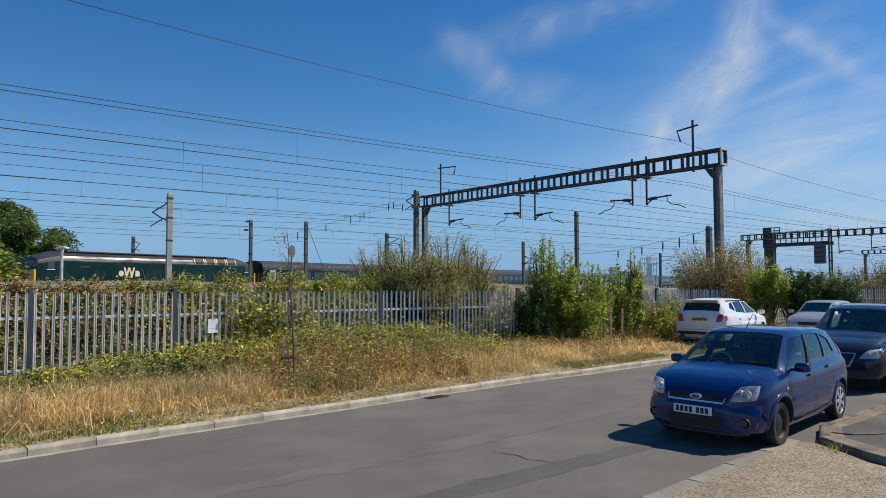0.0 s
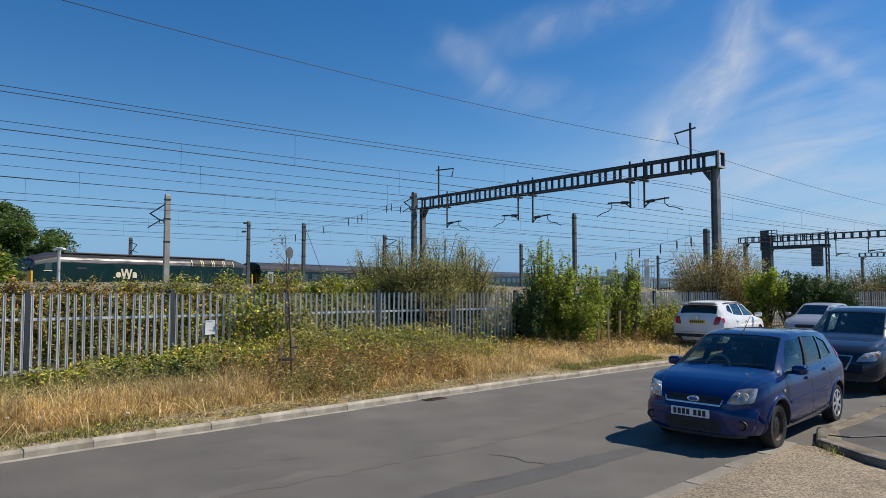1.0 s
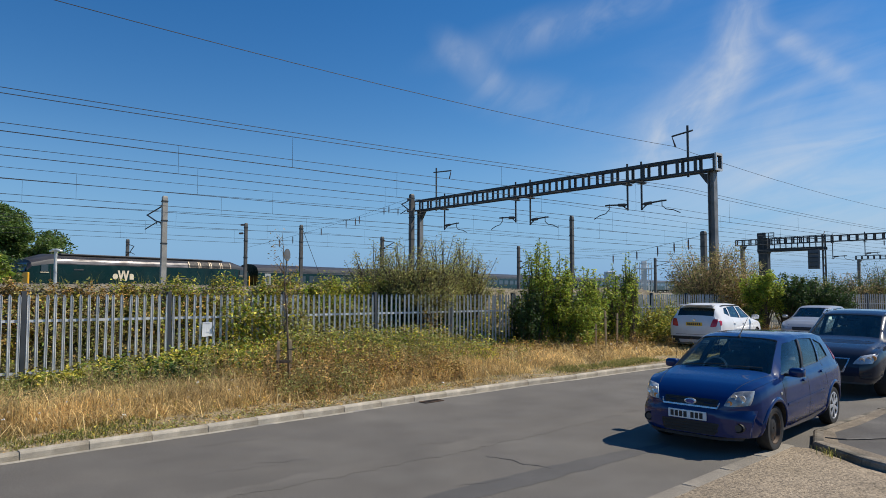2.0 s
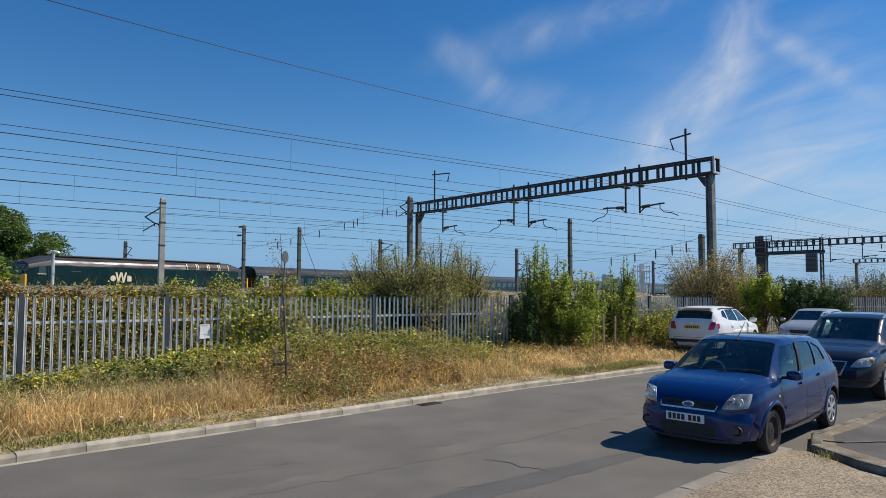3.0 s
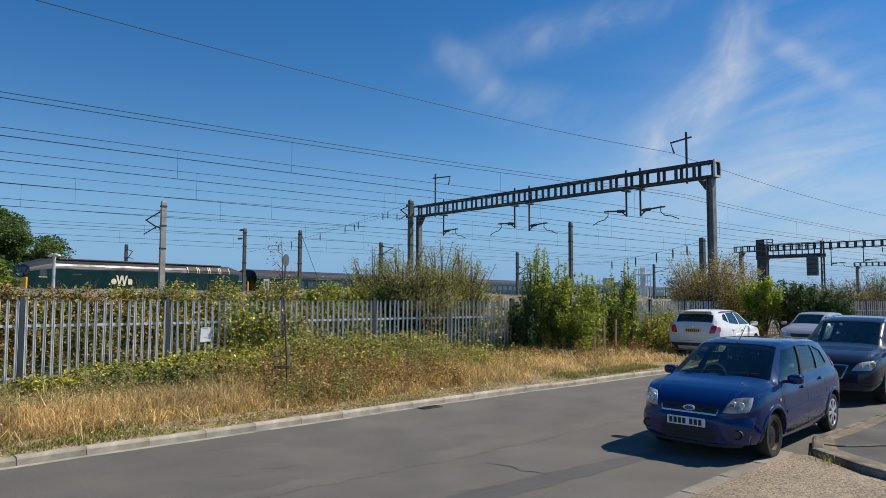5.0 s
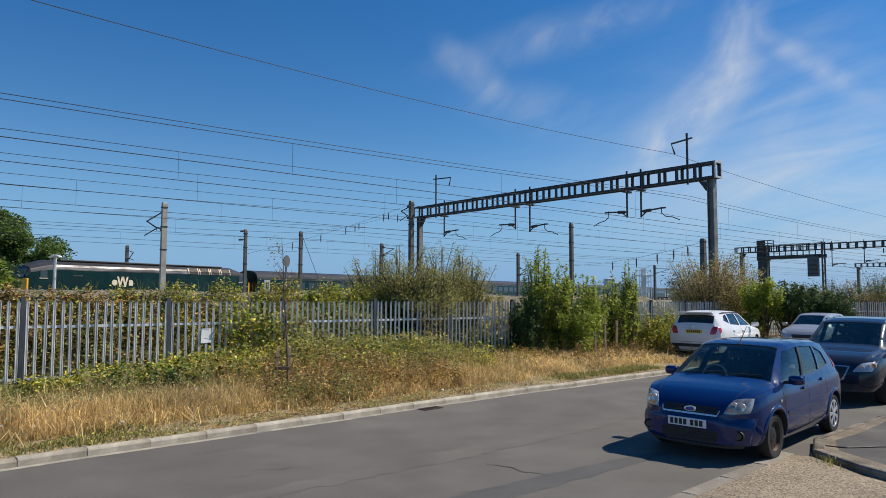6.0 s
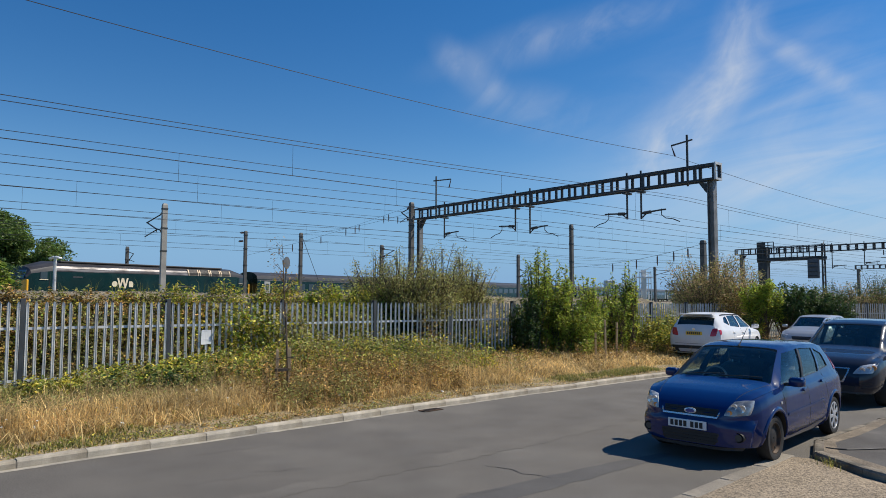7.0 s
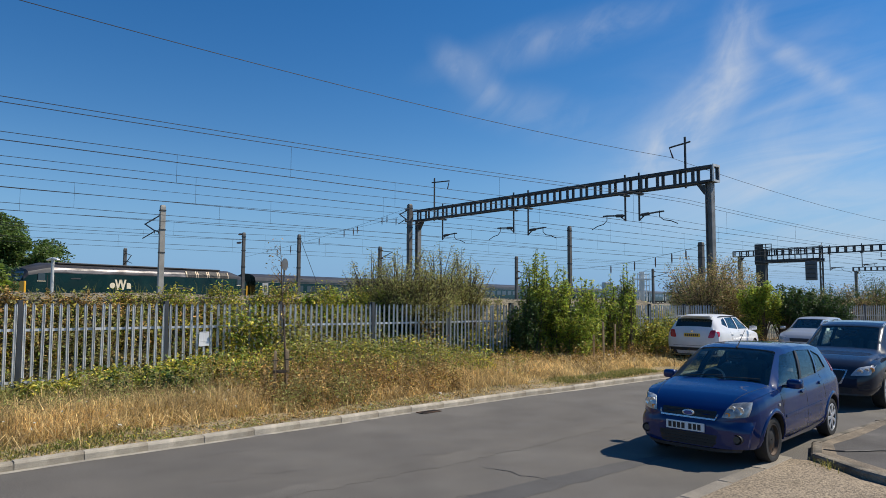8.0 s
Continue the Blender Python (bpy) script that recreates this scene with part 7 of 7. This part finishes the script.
for s in (-1, 1):
    q = [(s * 0.425, 0.615), (s * 0.715, 0.635), (s * 0.735, 0.825), (s * 0.520, 0.800)]
    lamp = part("headlamp", quad_patch(front, q, 10, 8, 0.03, 0.012, 0.35), LENS, hatch, "clear lens headlamp", smooth=True, angle=50)
    for dy, dz, r, mat, nm in ((0.625, 0.715, 0.048, CHROME, "reflector"), (0.505, 0.660, 0.030, AMBER, "indicator"), (0.545, 0.735, 0.036, CHROME, "reflector")):
        bm = bmesh.new()
        xx = HATCH.end(s * dy, dz, 1) + 0.006
        loft(bm, [[(xx + d, s * dy + r * k * math.cos(j * math.tau / 16), dz + r * k * math.sin(j * math.tau / 16)) for j in range(16)] for d, k in ((-0.02, 1.0), (0.012, 1.0), (0.010, 0.8), (0.006, 0.4))])
        part(nm, bm, mat, lamp, smooth=True)
    for wx in (1.243, -1.243):
        bm = bmesh.new()
        arc = []
        for k in range(17):
            t = radians(-8 + 196 * k / 16)
            ax, az = wx + 0.352 * math.cos(t), 0.302 + 0.352 * math.sin(t)
            arc.append((ax, az))
        rings = []
        for (ax, az) in arc:
            dx, dz = (ax - wx) / 0.352, (az - 0.302) / 0.352
            y = HATCH.side(ax, max(0.25, min(az, 0.75)))
            rings.append([(ax + dx * u, s * (y + v), az + dz * u) for u, v in ((-0.008, -0.05), (-0.008, 0.010), (0.006, 0.018), (0.028, 0.014), (0.050, -0.004), (0.050, -0.05))])
        loft(bm, rings)
        part("wheel_arch", bm, BLUE_PAINT, hatch, smooth=True, angle=60)
    bm = bmesh.new()
    xx = HATCH.end(s * 0.567, 0.365, 1) + 0.034
    loft(bm, [[(xx + d, s * 0.61 + 0.058 * k * math.cos(j * math.tau / 16), 0.365 + 0.052 * k * math.sin(j * math.tau / 16)) for j in range(16)] for d, k in ((-0.06, 1.15), (0.006, 1.15), (-0.01, 0.9), (-0.012, 0.8))])
    fog = part("fog_lamp", bm, BLACK_TRIM, hatch, smooth=True)
    bm = bmesh.new()
    loft(bm, [[(xx + d, s * 0.61 + 0.042 * math.cos(j * math.tau / 16), 0.365 + 0.042 * math.sin(j * math.tau / 16)) for j in range(16)] for d in (-0.02, 0.007)])
    part("lens", bm, TRAIN_GLASS, fog)
    mirror(hatch, 0.76, s * (0.925 if s > 0 else 0.855), 0.985, s, BLUE_PAINT, 0.95)
    handle(hatch, HATCH, s, 0.13, 0.825, BLUE_PAINT)
    handle(hatch, HATCH, s, -0.69, 0.88, BLUE_PAINT)
    for a, b, nm in (((0.97, 0.92), (0.88, 0.32), "door_seam"), ((0.0, 0.96), (-0.05, 0.30), "door_seam"), ((-0.80, 0.99), (-0.88, 0.62), "door_seam"), ((0.86, 0.32), (-0.75, 0.30), "sill_seam")):
        part(nm, strip_on(HATCH, s, a, b, 0.008, 12, 0.0015), PLATE_INK, hatch)
    part("side_moulding", strip_on(HATCH, s, (0.86, 0.560), (-0.70, 0.600), 0.035, 16, 0.010), BLUE_PAINT, hatch, smooth=True)
    part("pillar_trim", strip_on(HATCH, s, (0.01, 0.985), (-0.24, 1.36), 0.06, 8, 0.002), BLACK_TRIM, hatch)
    part("side_indicator", quad_patch(on_side(HATCH, s), [(1.11, 0.715), (1.04, 0.715), (1.04, 0.75), (1.11, 0.75)], 3, 3, 0.012, 0.008, 0.5), LENS, hatch)
    part("rear_lamp", quad_patch(on_side(HATCH, s), [(-1.52, 0.98), (-1.64, 0.98), (-1.60, 1.20), (-1.50, 1.22)], 4, 6, 0.02, 0.006, 0.3), RED_LENS, hatch)
    part("bonnet_seam", quad_patch(on_top(HATCH), [(1.08, s * 0.70), (1.80, s * 0.52), (1.80, s * 0.526), (1.08, s * 0.706)], 12, 1, 0.006, 0.002), PLATE_INK, hatch)
plate_at = Matrix.Translation((HATCH.end(0, 0.472, 1) + 0.034, -0.02, 0.472))
number_plate(hatch, plate_at, 0.52, PLATE_WHITE, [(-0.225 + k * 0.06 + (0.035 if k > 3 else 0), -0.182 + k * 0.06 + (0.035 if k > 3 else 0)) for k in range(7)])
bm = bmesh.new()
tube(bm, [(0.36, 0.0, 1.40), (0.30, 0.0, 1.44), (0.02, 0.0, 1.66)], [0.016, 0.008, 0.003], 6)
part("aerial", bm, BLACK_TRIM, hatch)
for y0, y1 in ((-0.50, 0.05), (0.0, 0.56)):
    bm = bmesh.new()
    pts = [(1.07, y0, HATCH.top(1.07, y0) + 0.02), (1.02, (y0 + y1) / 2, HATCH.top(1.02, (y0 + y1) / 2) + 0.012), (1.0, y1, HATCH.top(1.0, y1) + 0.012)]
    tube(bm, pts, 0.009, 4)
    part("wiper", bm, BLACK_TRIM, hatch)
bm = bmesh.new()
box(bm, (0.50, -0.68, 0.84), (1.00, 0.68, 0.905), None, 0.04)
dash = part("dashboard", bm, CABIN_GREY, hatch, smooth=True)
for y in (-0.05, 0.10):
    bm = bmesh.new()
    box(bm, (0.70, y - 0.05, 0.90), (0.85, y + 0.05, 0.93), None, 0.01)
    part("vent", bm, PLATE_INK, dash)
bm = bmesh.new()
ring = [Vector((0.0, 0.185 * math.cos(k * math.tau / 24), 0.185 * math.sin(k * math.tau / 24))) for k in range(25)]
mt = pose(0.40, -0.36, 0.90, 0, -24, 0)
tube(bm, [mt @ p for p in ring], 0.016, 6, cap=False)
tube(bm, [mt @ Vector((0.0, -0.18, 0)), mt @ Vector((0.02, 0, 0)), mt @ Vector((0.0, 0.18, 0))], [0.014, 0.05, 0.014], 6)
part("steering_wheel", bm, CABIN_GREY, hatch, smooth=True)
for y in (-0.36, 0.36):
    seat(hatch, 0.02, y, 0.44, CABIN)
    seat(hatch, -0.82, y, 0.46, CABIN)
bm = bmesh.new()
box(bm, (0.38, -0.11, 1.24), (0.41, 0.11, 1.30), None, 0.012)
part("rear_view_mirror", bm, BLACK_TRIM, hatch)
bm = bmesh.new()
box(bm, (-1.3, -0.66, 0.20), (0.9, 0.66, 0.43))
part("floor_pan", bm, BLACK_TRIM, hatch)

# white crossover seen from behind
CROSS = Shell(((-2.14, 0.66, 0.42, 0.80, 0.86, 0.56), (-2.10, 0.76, 0.32, 0.98, 1.06, 0.62), (-2.04, 0.82, 0.28, 1.03, 1.18, 0.66), (-1.85, 0.865, 0.26, 1.07, 1.46, 0.60), (-1.65, 0.88, 0.25, 1.07, 1.54, 0.585), (-1.2, 0.89, 0.24, 1.06, 1.585, 0.595), (-0.5, 0.89, 0.24, 1.04, 1.58, 0.60), (0.1, 0.89, 0.24, 1.02, 1.55, 0.595),
               (0.4, 0.89, 0.24, 1.0, 1.49, 0.59), (1.05, 0.885, 0.25, 0.98, 1.16, 0.70), (1.30, 0.88, 0.26, 0.96, 1.07, 0.72), (1.70, 0.86, 0.28, 0.90, 0.97, 0.70), (1.95, 0.80, 0.29, 0.80, 0.85, 0.62), (2.08, 0.70, 0.30, 0.70, 0.74, 0.5), (2.14, 0.55, 0.34, 0.58, 0.62, 0.4)))
C_SIDES = [[(0.80, 1.07), (-0.18, 1.09), (-0.18, 1.46), (0.30, 1.43)], [(-0.26, 1.09), (-1.10, 1.15), (-0.98, 1.47), (-0.26, 1.475)], [(-1.16, 1.17), (-1.50, 1.27), (-1.32, 1.42), (-1.08, 1.46)]]
C_SCREEN = [(1.02, -0.62), (1.02, 0.62), (0.45, 0.54), (0.45, -0.54)]
C_BACK = [(-2.02, 0.58), (-2.02, -0.58), (-1.84, -0.56), (-1.84, 0.56)]
cross = build_car("crossover_car", "white crossover car parked on the verge, rear towards the road", pose(9.62, 23.35, 0.0, 0, 0, 48), CROSS, WHITE_CAR, 2.555, (0.34, 0.215), 0.875, ("alloy", "alloy"), True, C_SIDES, C_SCREEN, C_BACK)
rear = on_rear(CROSS)
for s in (-1, 1):
    part("rear_lamp", quad_patch(rear, [(s * 0.50, 0.84), (s * 0.70, 0.86), (s * 0.74, 1.10), (s * 0.58, 1.10)], 6, 5, 0.03, 0.014, 0.4), RED_LENS, cross, smooth=True)
    part("rear_lamp", quad_patch(on_side(CROSS, s), [(-1.97, 0.92), (-2.05, 0.88), (-2.05, 1.06), (-1.93, 1.06)], 6, 5, 0.03, 0.008, 0.4), RED_LENS, cross, smooth=True)
    part("wing_cladding", strip_on(CROSS, s, (0.90, 0.34), (-0.90, 0.34), 0.10, 16, 0.01), BLACK_TRIM, cross)
    mirror(cross, 0.72, s * 1.0, 1.10, s, WHITE_CAR, 1.1)
    handle(cross, CROSS, s, -0.08, 0.92, WHITE_CAR)
    handle(cross, CROSS, s, -0.95, 0.95, WHITE_CAR)
    for a, b in (((-0.22, 1.05), (-0.24, 0.36)), ((0.86, 1.0), (0.82, 0.36)), ((-1.08, 1.06), (-0.98, 0.70))):
        part("door_seam", strip_on(CROSS, s, a, b, 0.009, 10, 0.0015), PLATE_INK, cross)
    bm = bmesh.new()
    tube(bm, [(-1.45, s * 0.58, CROSS.top(-1.45, 0.58) + 0.01), (-1.3, s * 0.60, CROSS.top(-1.3, 0.6) + 0.045), (0.0, s * 0.60, CROSS.top(0, 0.6) + 0.045), (0.2, s * 0.58, CROSS.top(0.2, 0.58) + 0.01)], 0.018, 5)
    part("roof_rail", bm, BLACK_TRIM, cross)
part("rear_bumper", quad_patch(rear, [(-0.74, 0.32), (0.74, 0.32), (0.80, 0.54), (-0.80, 0.54)], 16, 5, 0.04, 0.014), BLACK_TRIM, cross, "black lower bumper")
part("skid_plate", quad_patch(rear, [(-0.45, 0.34), (0.45, 0.34), (0.50, 0.44), (-0.50, 0.44)], 8, 3, 0.03, 0.024), SKID, cross)
part("tailgate_seam", quad_patch(rear, [(-0.70, 0.595), (0.70, 0.595), (0.70, 0.604), (-0.70, 0.604)], 14, 1, 0.01, 0.002), PLATE_INK, cross)
bm = bmesh.new()
box(bm, (-1.98, -0.53, 1.51), (-1.70, 0.53, 1.545), None, 0.012)
part("spoiler", bm, WHITE_CAR, cross)
rp = CROSS.end(0, 0.93, -1)
number_plate(cross, Matrix.Translation((rp - 0.014, 0, 0.93)) @ pose(0, 0, 0, 0, 0, 180), 0.52, PLATE_YELLOW, [(-0.215 + k * 0.062, -0.17 + k * 0.062) for k in range(7)])
bm = bmesh.new()
tube(bm, [(rp - 0.0, 0, 1.055), (rp - 0.02, 0, 1.055)], 0.04, 12)
part("badge", bm, CHROME, cross, "plain round badge")

# dark sports utility car behind the hatchback
UTIL = Shell(((-2.31, 0.70, 0.42, 0.80, 0.86, 0.6), (-2.24, 0.84, 0.32, 1.00, 1.12, 0.66), (-2.05, 0.90, 0.28, 1.06, 1.45, 0.66), (-1.8, 0.925, 0.26, 1.07, 1.60, 0.66), (-1.2, 0.94, 0.25, 1.06, 1.68, 0.67), (-0.5, 0.945, 0.25, 1.05, 1.705, 0.68), (0.0, 0.945, 0.25, 1.04, 1.68, 0.68), (0.28, 0.945, 0.25, 1.035, 1.62, 0.67),
              (0.75, 0.945, 0.25, 1.02, 1.36, 0.71), (1.10, 0.94, 0.26, 1.01, 1.15, 0.77), (1.35, 0.935, 0.27, 0.99, 1.09, 0.78), (1.75, 0.92, 0.28, 0.95, 1.03, 0.76), (2.02, 0.89, 0.28, 0.90, 0.965, 0.72), (2.16, 0.84, 0.28, 0.83, 0.885, 0.66), (2.25, 0.75, 0.29, 0.72, 0.77, 0.56), (2.31, 0.60, 0.31, 0.60, 0.64, 0.44)))
U_SIDES = [[(0.90, 1.08), (-0.22, 1.09), (-0.22, 1.58), (0.22, 1.55)], [(-0.30, 1.09), (-1.15, 1.12), (-1.10, 1.58), (-0.30, 1.59)], [(-1.24, 1.13), (-1.80, 1.22), (-1.62, 1.48), (-1.20, 1.56)]]
U_SCREEN = [(1.08, -0.68), (1.08, 0.68), (0.32, 0.575), (0.32, -0.575)]
U_BACK = [(-2.18, 0.56), (-2.18, -0.56), (-1.92, -0.55), (-1.92, 0.55)]
util = build_car("utility_car", "dark navy sports utility car parked behind the hatchback", pose(9.13, 14.80, 0, 0, 0, 224) @ Matrix.Scale(0.955, 4), UTIL, NAVY_PAINT, 2.774, (0.365, 0.235), 0.93, ("twin", "twin"), True, U_SIDES, U_SCREEN, U_BACK, cut_floor=0.5)
ufront = on_front(UTIL)
part("grille", quad_patch(ufront, [(-0.33, 0.50), (0.33, 0.50), (0.44, 0.79), (-0.44, 0.79)], 12, 6, 0.04, 0.010, 0.1), CHROME, util, "chrome framed grille")
ug = [o for o in util.children if o.name.startswith("grille")][0]
part("mesh", quad_patch(ufront, [(-0.30, 0.525), (0.30, 0.525), (0.41, 0.77), (-0.41, 0.77)], 12, 6, 0.03, 0.014, 0.1), BLACK_TRIM, ug)
part("lower_grille", quad_patch(ufront, [(-0.50, 0.33), (0.50, 0.33), (0.54, 0.44), (-0.54, 0.44)], 12, 3, 0.03, 0.004, 0.2), BLACK_TRIM, util)
part("bumper_trim", quad_patch(ufront, [(-0.78, 0.29), (0.78, 0.29), (0.78, 0.325), (-0.78, 0.325)], 16, 2, 0.03, 0.008), STEEL_DARK, util)
for s in (-1, 1):
    lamp = part("headlamp", quad_patch(ufront, [(s * 0.47, 0.67), (s * 0.82, 0.70), (s * 0.875, 0.90), (s * 0.60, 0.84)], 9, 6, 0.03, 0.012, 0.3), LENS_BRIGHT, util, "clear lens headlamp", smooth=True, angle=50)
    for dy, dz, r, mat, nm in ((0.64, 0.755, 0.055, CHROME, "reflector"), (0.755, 0.79, 0.045, CHROME, "reflector"), (0.82, 0.80, 0.050, AMBER, "indicator")):
        bm = bmesh.new()
        xx = UTIL.end(s * dy, dz, 1) + 0.006
        loft(bm, [[(xx + d, s * dy + r * k * math.cos(j * math.tau / 16), dz + r * k * math.sin(j * math.tau / 16)) for j in range(16)] for d, k in ((-0.02, 1.0), (0.012, 1.0), (0.010, 0.8), (0.006, 0.4))])
        part(nm, bm, mat, lamp, smooth=True)
    for z in (0.42, 0.49):
        part("air_slot", quad_patch(ufront, [(s * 0.60, z), (s * 0.80, z), (s * 0.79, z + 0.02), (s * 0.61, z + 0.02)], 6, 1, 0.03, 0.008), BLACK_TRIM, util)
    mirror(util, 0.86, s * 1.04, 1.12, s, NAVY_PAINT, 1.15)
    for a, b in (((-0.26, 1.08), (-0.28, 0.36)), ((0.98, 1.0), (0.92, 0.38)), ((-1.2, 1.08), (-1.08, 0.75))):
        part("door_seam", strip_on(UTIL, s, a, b, 0.009, 10, 0.0015), PLATE_INK, util)
    bm = bmesh.new()
    tube(bm, [(-1.6, s * 0.62, UTIL.top(-1.6, 0.62) + 0.01), (-1.4, s * 0.64, UTIL.top(-1.4, 0.64) + 0.05), (0.0, s * 0.64, UTIL.top(0, 0.64) + 0.05), (0.25, s * 0.62, UTIL.top(0.25, 0.62) + 0.01)], 0.02, 5)
    part("roof_rail", bm, CHROME, util)
    seat(util, 0.0, s * 0.38, 0.62, CABIN)
    seat(util, -0.95, s * 0.38, 0.64, CABIN)
number_plate(util, Matrix.Translation((UTIL.end(0, 0.47, 1) + 0.012, 0, 0.47)), 0.52, PLATE_WHITE, [(-0.215 + k * 0.062, -0.17 + k * 0.062) for k in range(7)])
bm = bmesh.new()
box(bm, (0.55, -0.74, 0.95), (1.06, 0.74, 1.03), None, 0.04)
part("dashboard", bm, CABIN, util, smooth=True)
bm = bmesh.new()
box(bm, (0.30, -0.12, 1.45), (0.33, 0.12, 1.52), None, 0.012)
part("rear_view_mirror", bm, BLACK_TRIM, util)

# silver estate further along
EST = Shell(((-2.2, 0.66, 0.38, 0.75, 0.8, 0.56), (-2.12, 0.80, 0.28, 0.94, 1.02, 0.6), (-1.85, 0.86, 0.24, 0.96, 1.34, 0.60), (-1.4, 0.875, 0.22, 0.96, 1.44, 0.61), (-0.5, 0.88, 0.20, 0.95, 1.47, 0.62), (0.1, 0.88, 0.20, 0.93, 1.455, 0.62), (0.35, 0.88, 0.20, 0.92, 1.41, 0.61), (1.10, 0.875, 0.20, 0.90, 1.02, 0.70), (1.3, 0.87, 0.21, 0.88, 0.97, 0.72),
             (1.75, 0.85, 0.22, 0.83, 0.90, 0.70), (2.0, 0.79, 0.23, 0.74, 0.79, 0.6), (2.12, 0.68, 0.24, 0.64, 0.68, 0.5), (2.2, 0.52, 0.28, 0.55, 0.58, 0.38)))
E_SIDES = [[(0.90, 0.97), (-0.15, 0.98), (-0.15, 1.36), (0.36, 1.34)], [(-0.23, 0.98), (-1.0, 0.99), (-1.0, 1.36), (-0.23, 1.37)], [(-1.08, 1.0), (-1.75, 1.04), (-1.62, 1.27), (-1.08, 1.35)]]
est = build_car("silver_car", "silver car parked facing the road beyond the others", pose(14.75, 26.4, 0.0, 0, 0, 226) @ Matrix.Scale(0.955, 4), EST, SILVER_PAINT, 2.6, (0.31, 0.195), 0.865, ("alloy", "alloy"), True, E_SIDES, [(1.07, -0.62), (1.07, 0.62), (0.40, 0.52), (0.40, -0.52)], [(-2.05, 0.5), (-2.05, -0.5), (-1.80, -0.5), (-1.80, 0.5)])
for y in (-0.38, 0.38):
    seat(est, 0.05, y, 0.46, CABIN)
    seat(est, -0.9, y, 0.48, CABIN)
    seat(cross, -0.95, y, 0.56, CABIN)
efront = on_front(EST)
part("grille", quad_patch(efront, [(-0.30, 0.55), (0.30, 0.55), (0.36, 0.68), (-0.36, 0.68)], 8, 4, 0.03, 0.006, 0.1), BLACK_TRIM, est)
part("lower_grille", quad_patch(efront, [(-0.45, 0.27), (0.45, 0.27), (0.48, 0.38), (-0.48, 0.38)], 8, 3, 0.03, 0.006, 0.1), BLACK_TRIM, est)
number_plate(est, Matrix.Translation((EST.end(0, 0.46, 1) + 0.012, 0, 0.46)), 0.52, PLATE_WHITE, [(-0.215 + k * 0.062, -0.17 + k * 0.062) for k in range(7)])
for s in (-1, 1):
    part("headlamp", quad_patch(efront, [(s * 0.46, 0.60), (s * 0.70, 0.62), (s * 0.74, 0.76), (s * 0.48, 0.74)], 8, 5, 0.03, 0.012, 0.4), LENS, est, "clear lens headlamp", smooth=True, angle=50)
    mirror(est, 0.80, s * 0.98, 1.02, s, SILVER_PAINT)
    for a, b in (((-0.19, 0.97), (-0.2, 0.32)), ((0.96, 0.92), (0.90, 0.34))):
        part("door_seam", strip_on(EST, s, a, b, 0.009, 10, 0.0015), PLATE_INK, est)


def motions():
    pass


motions()
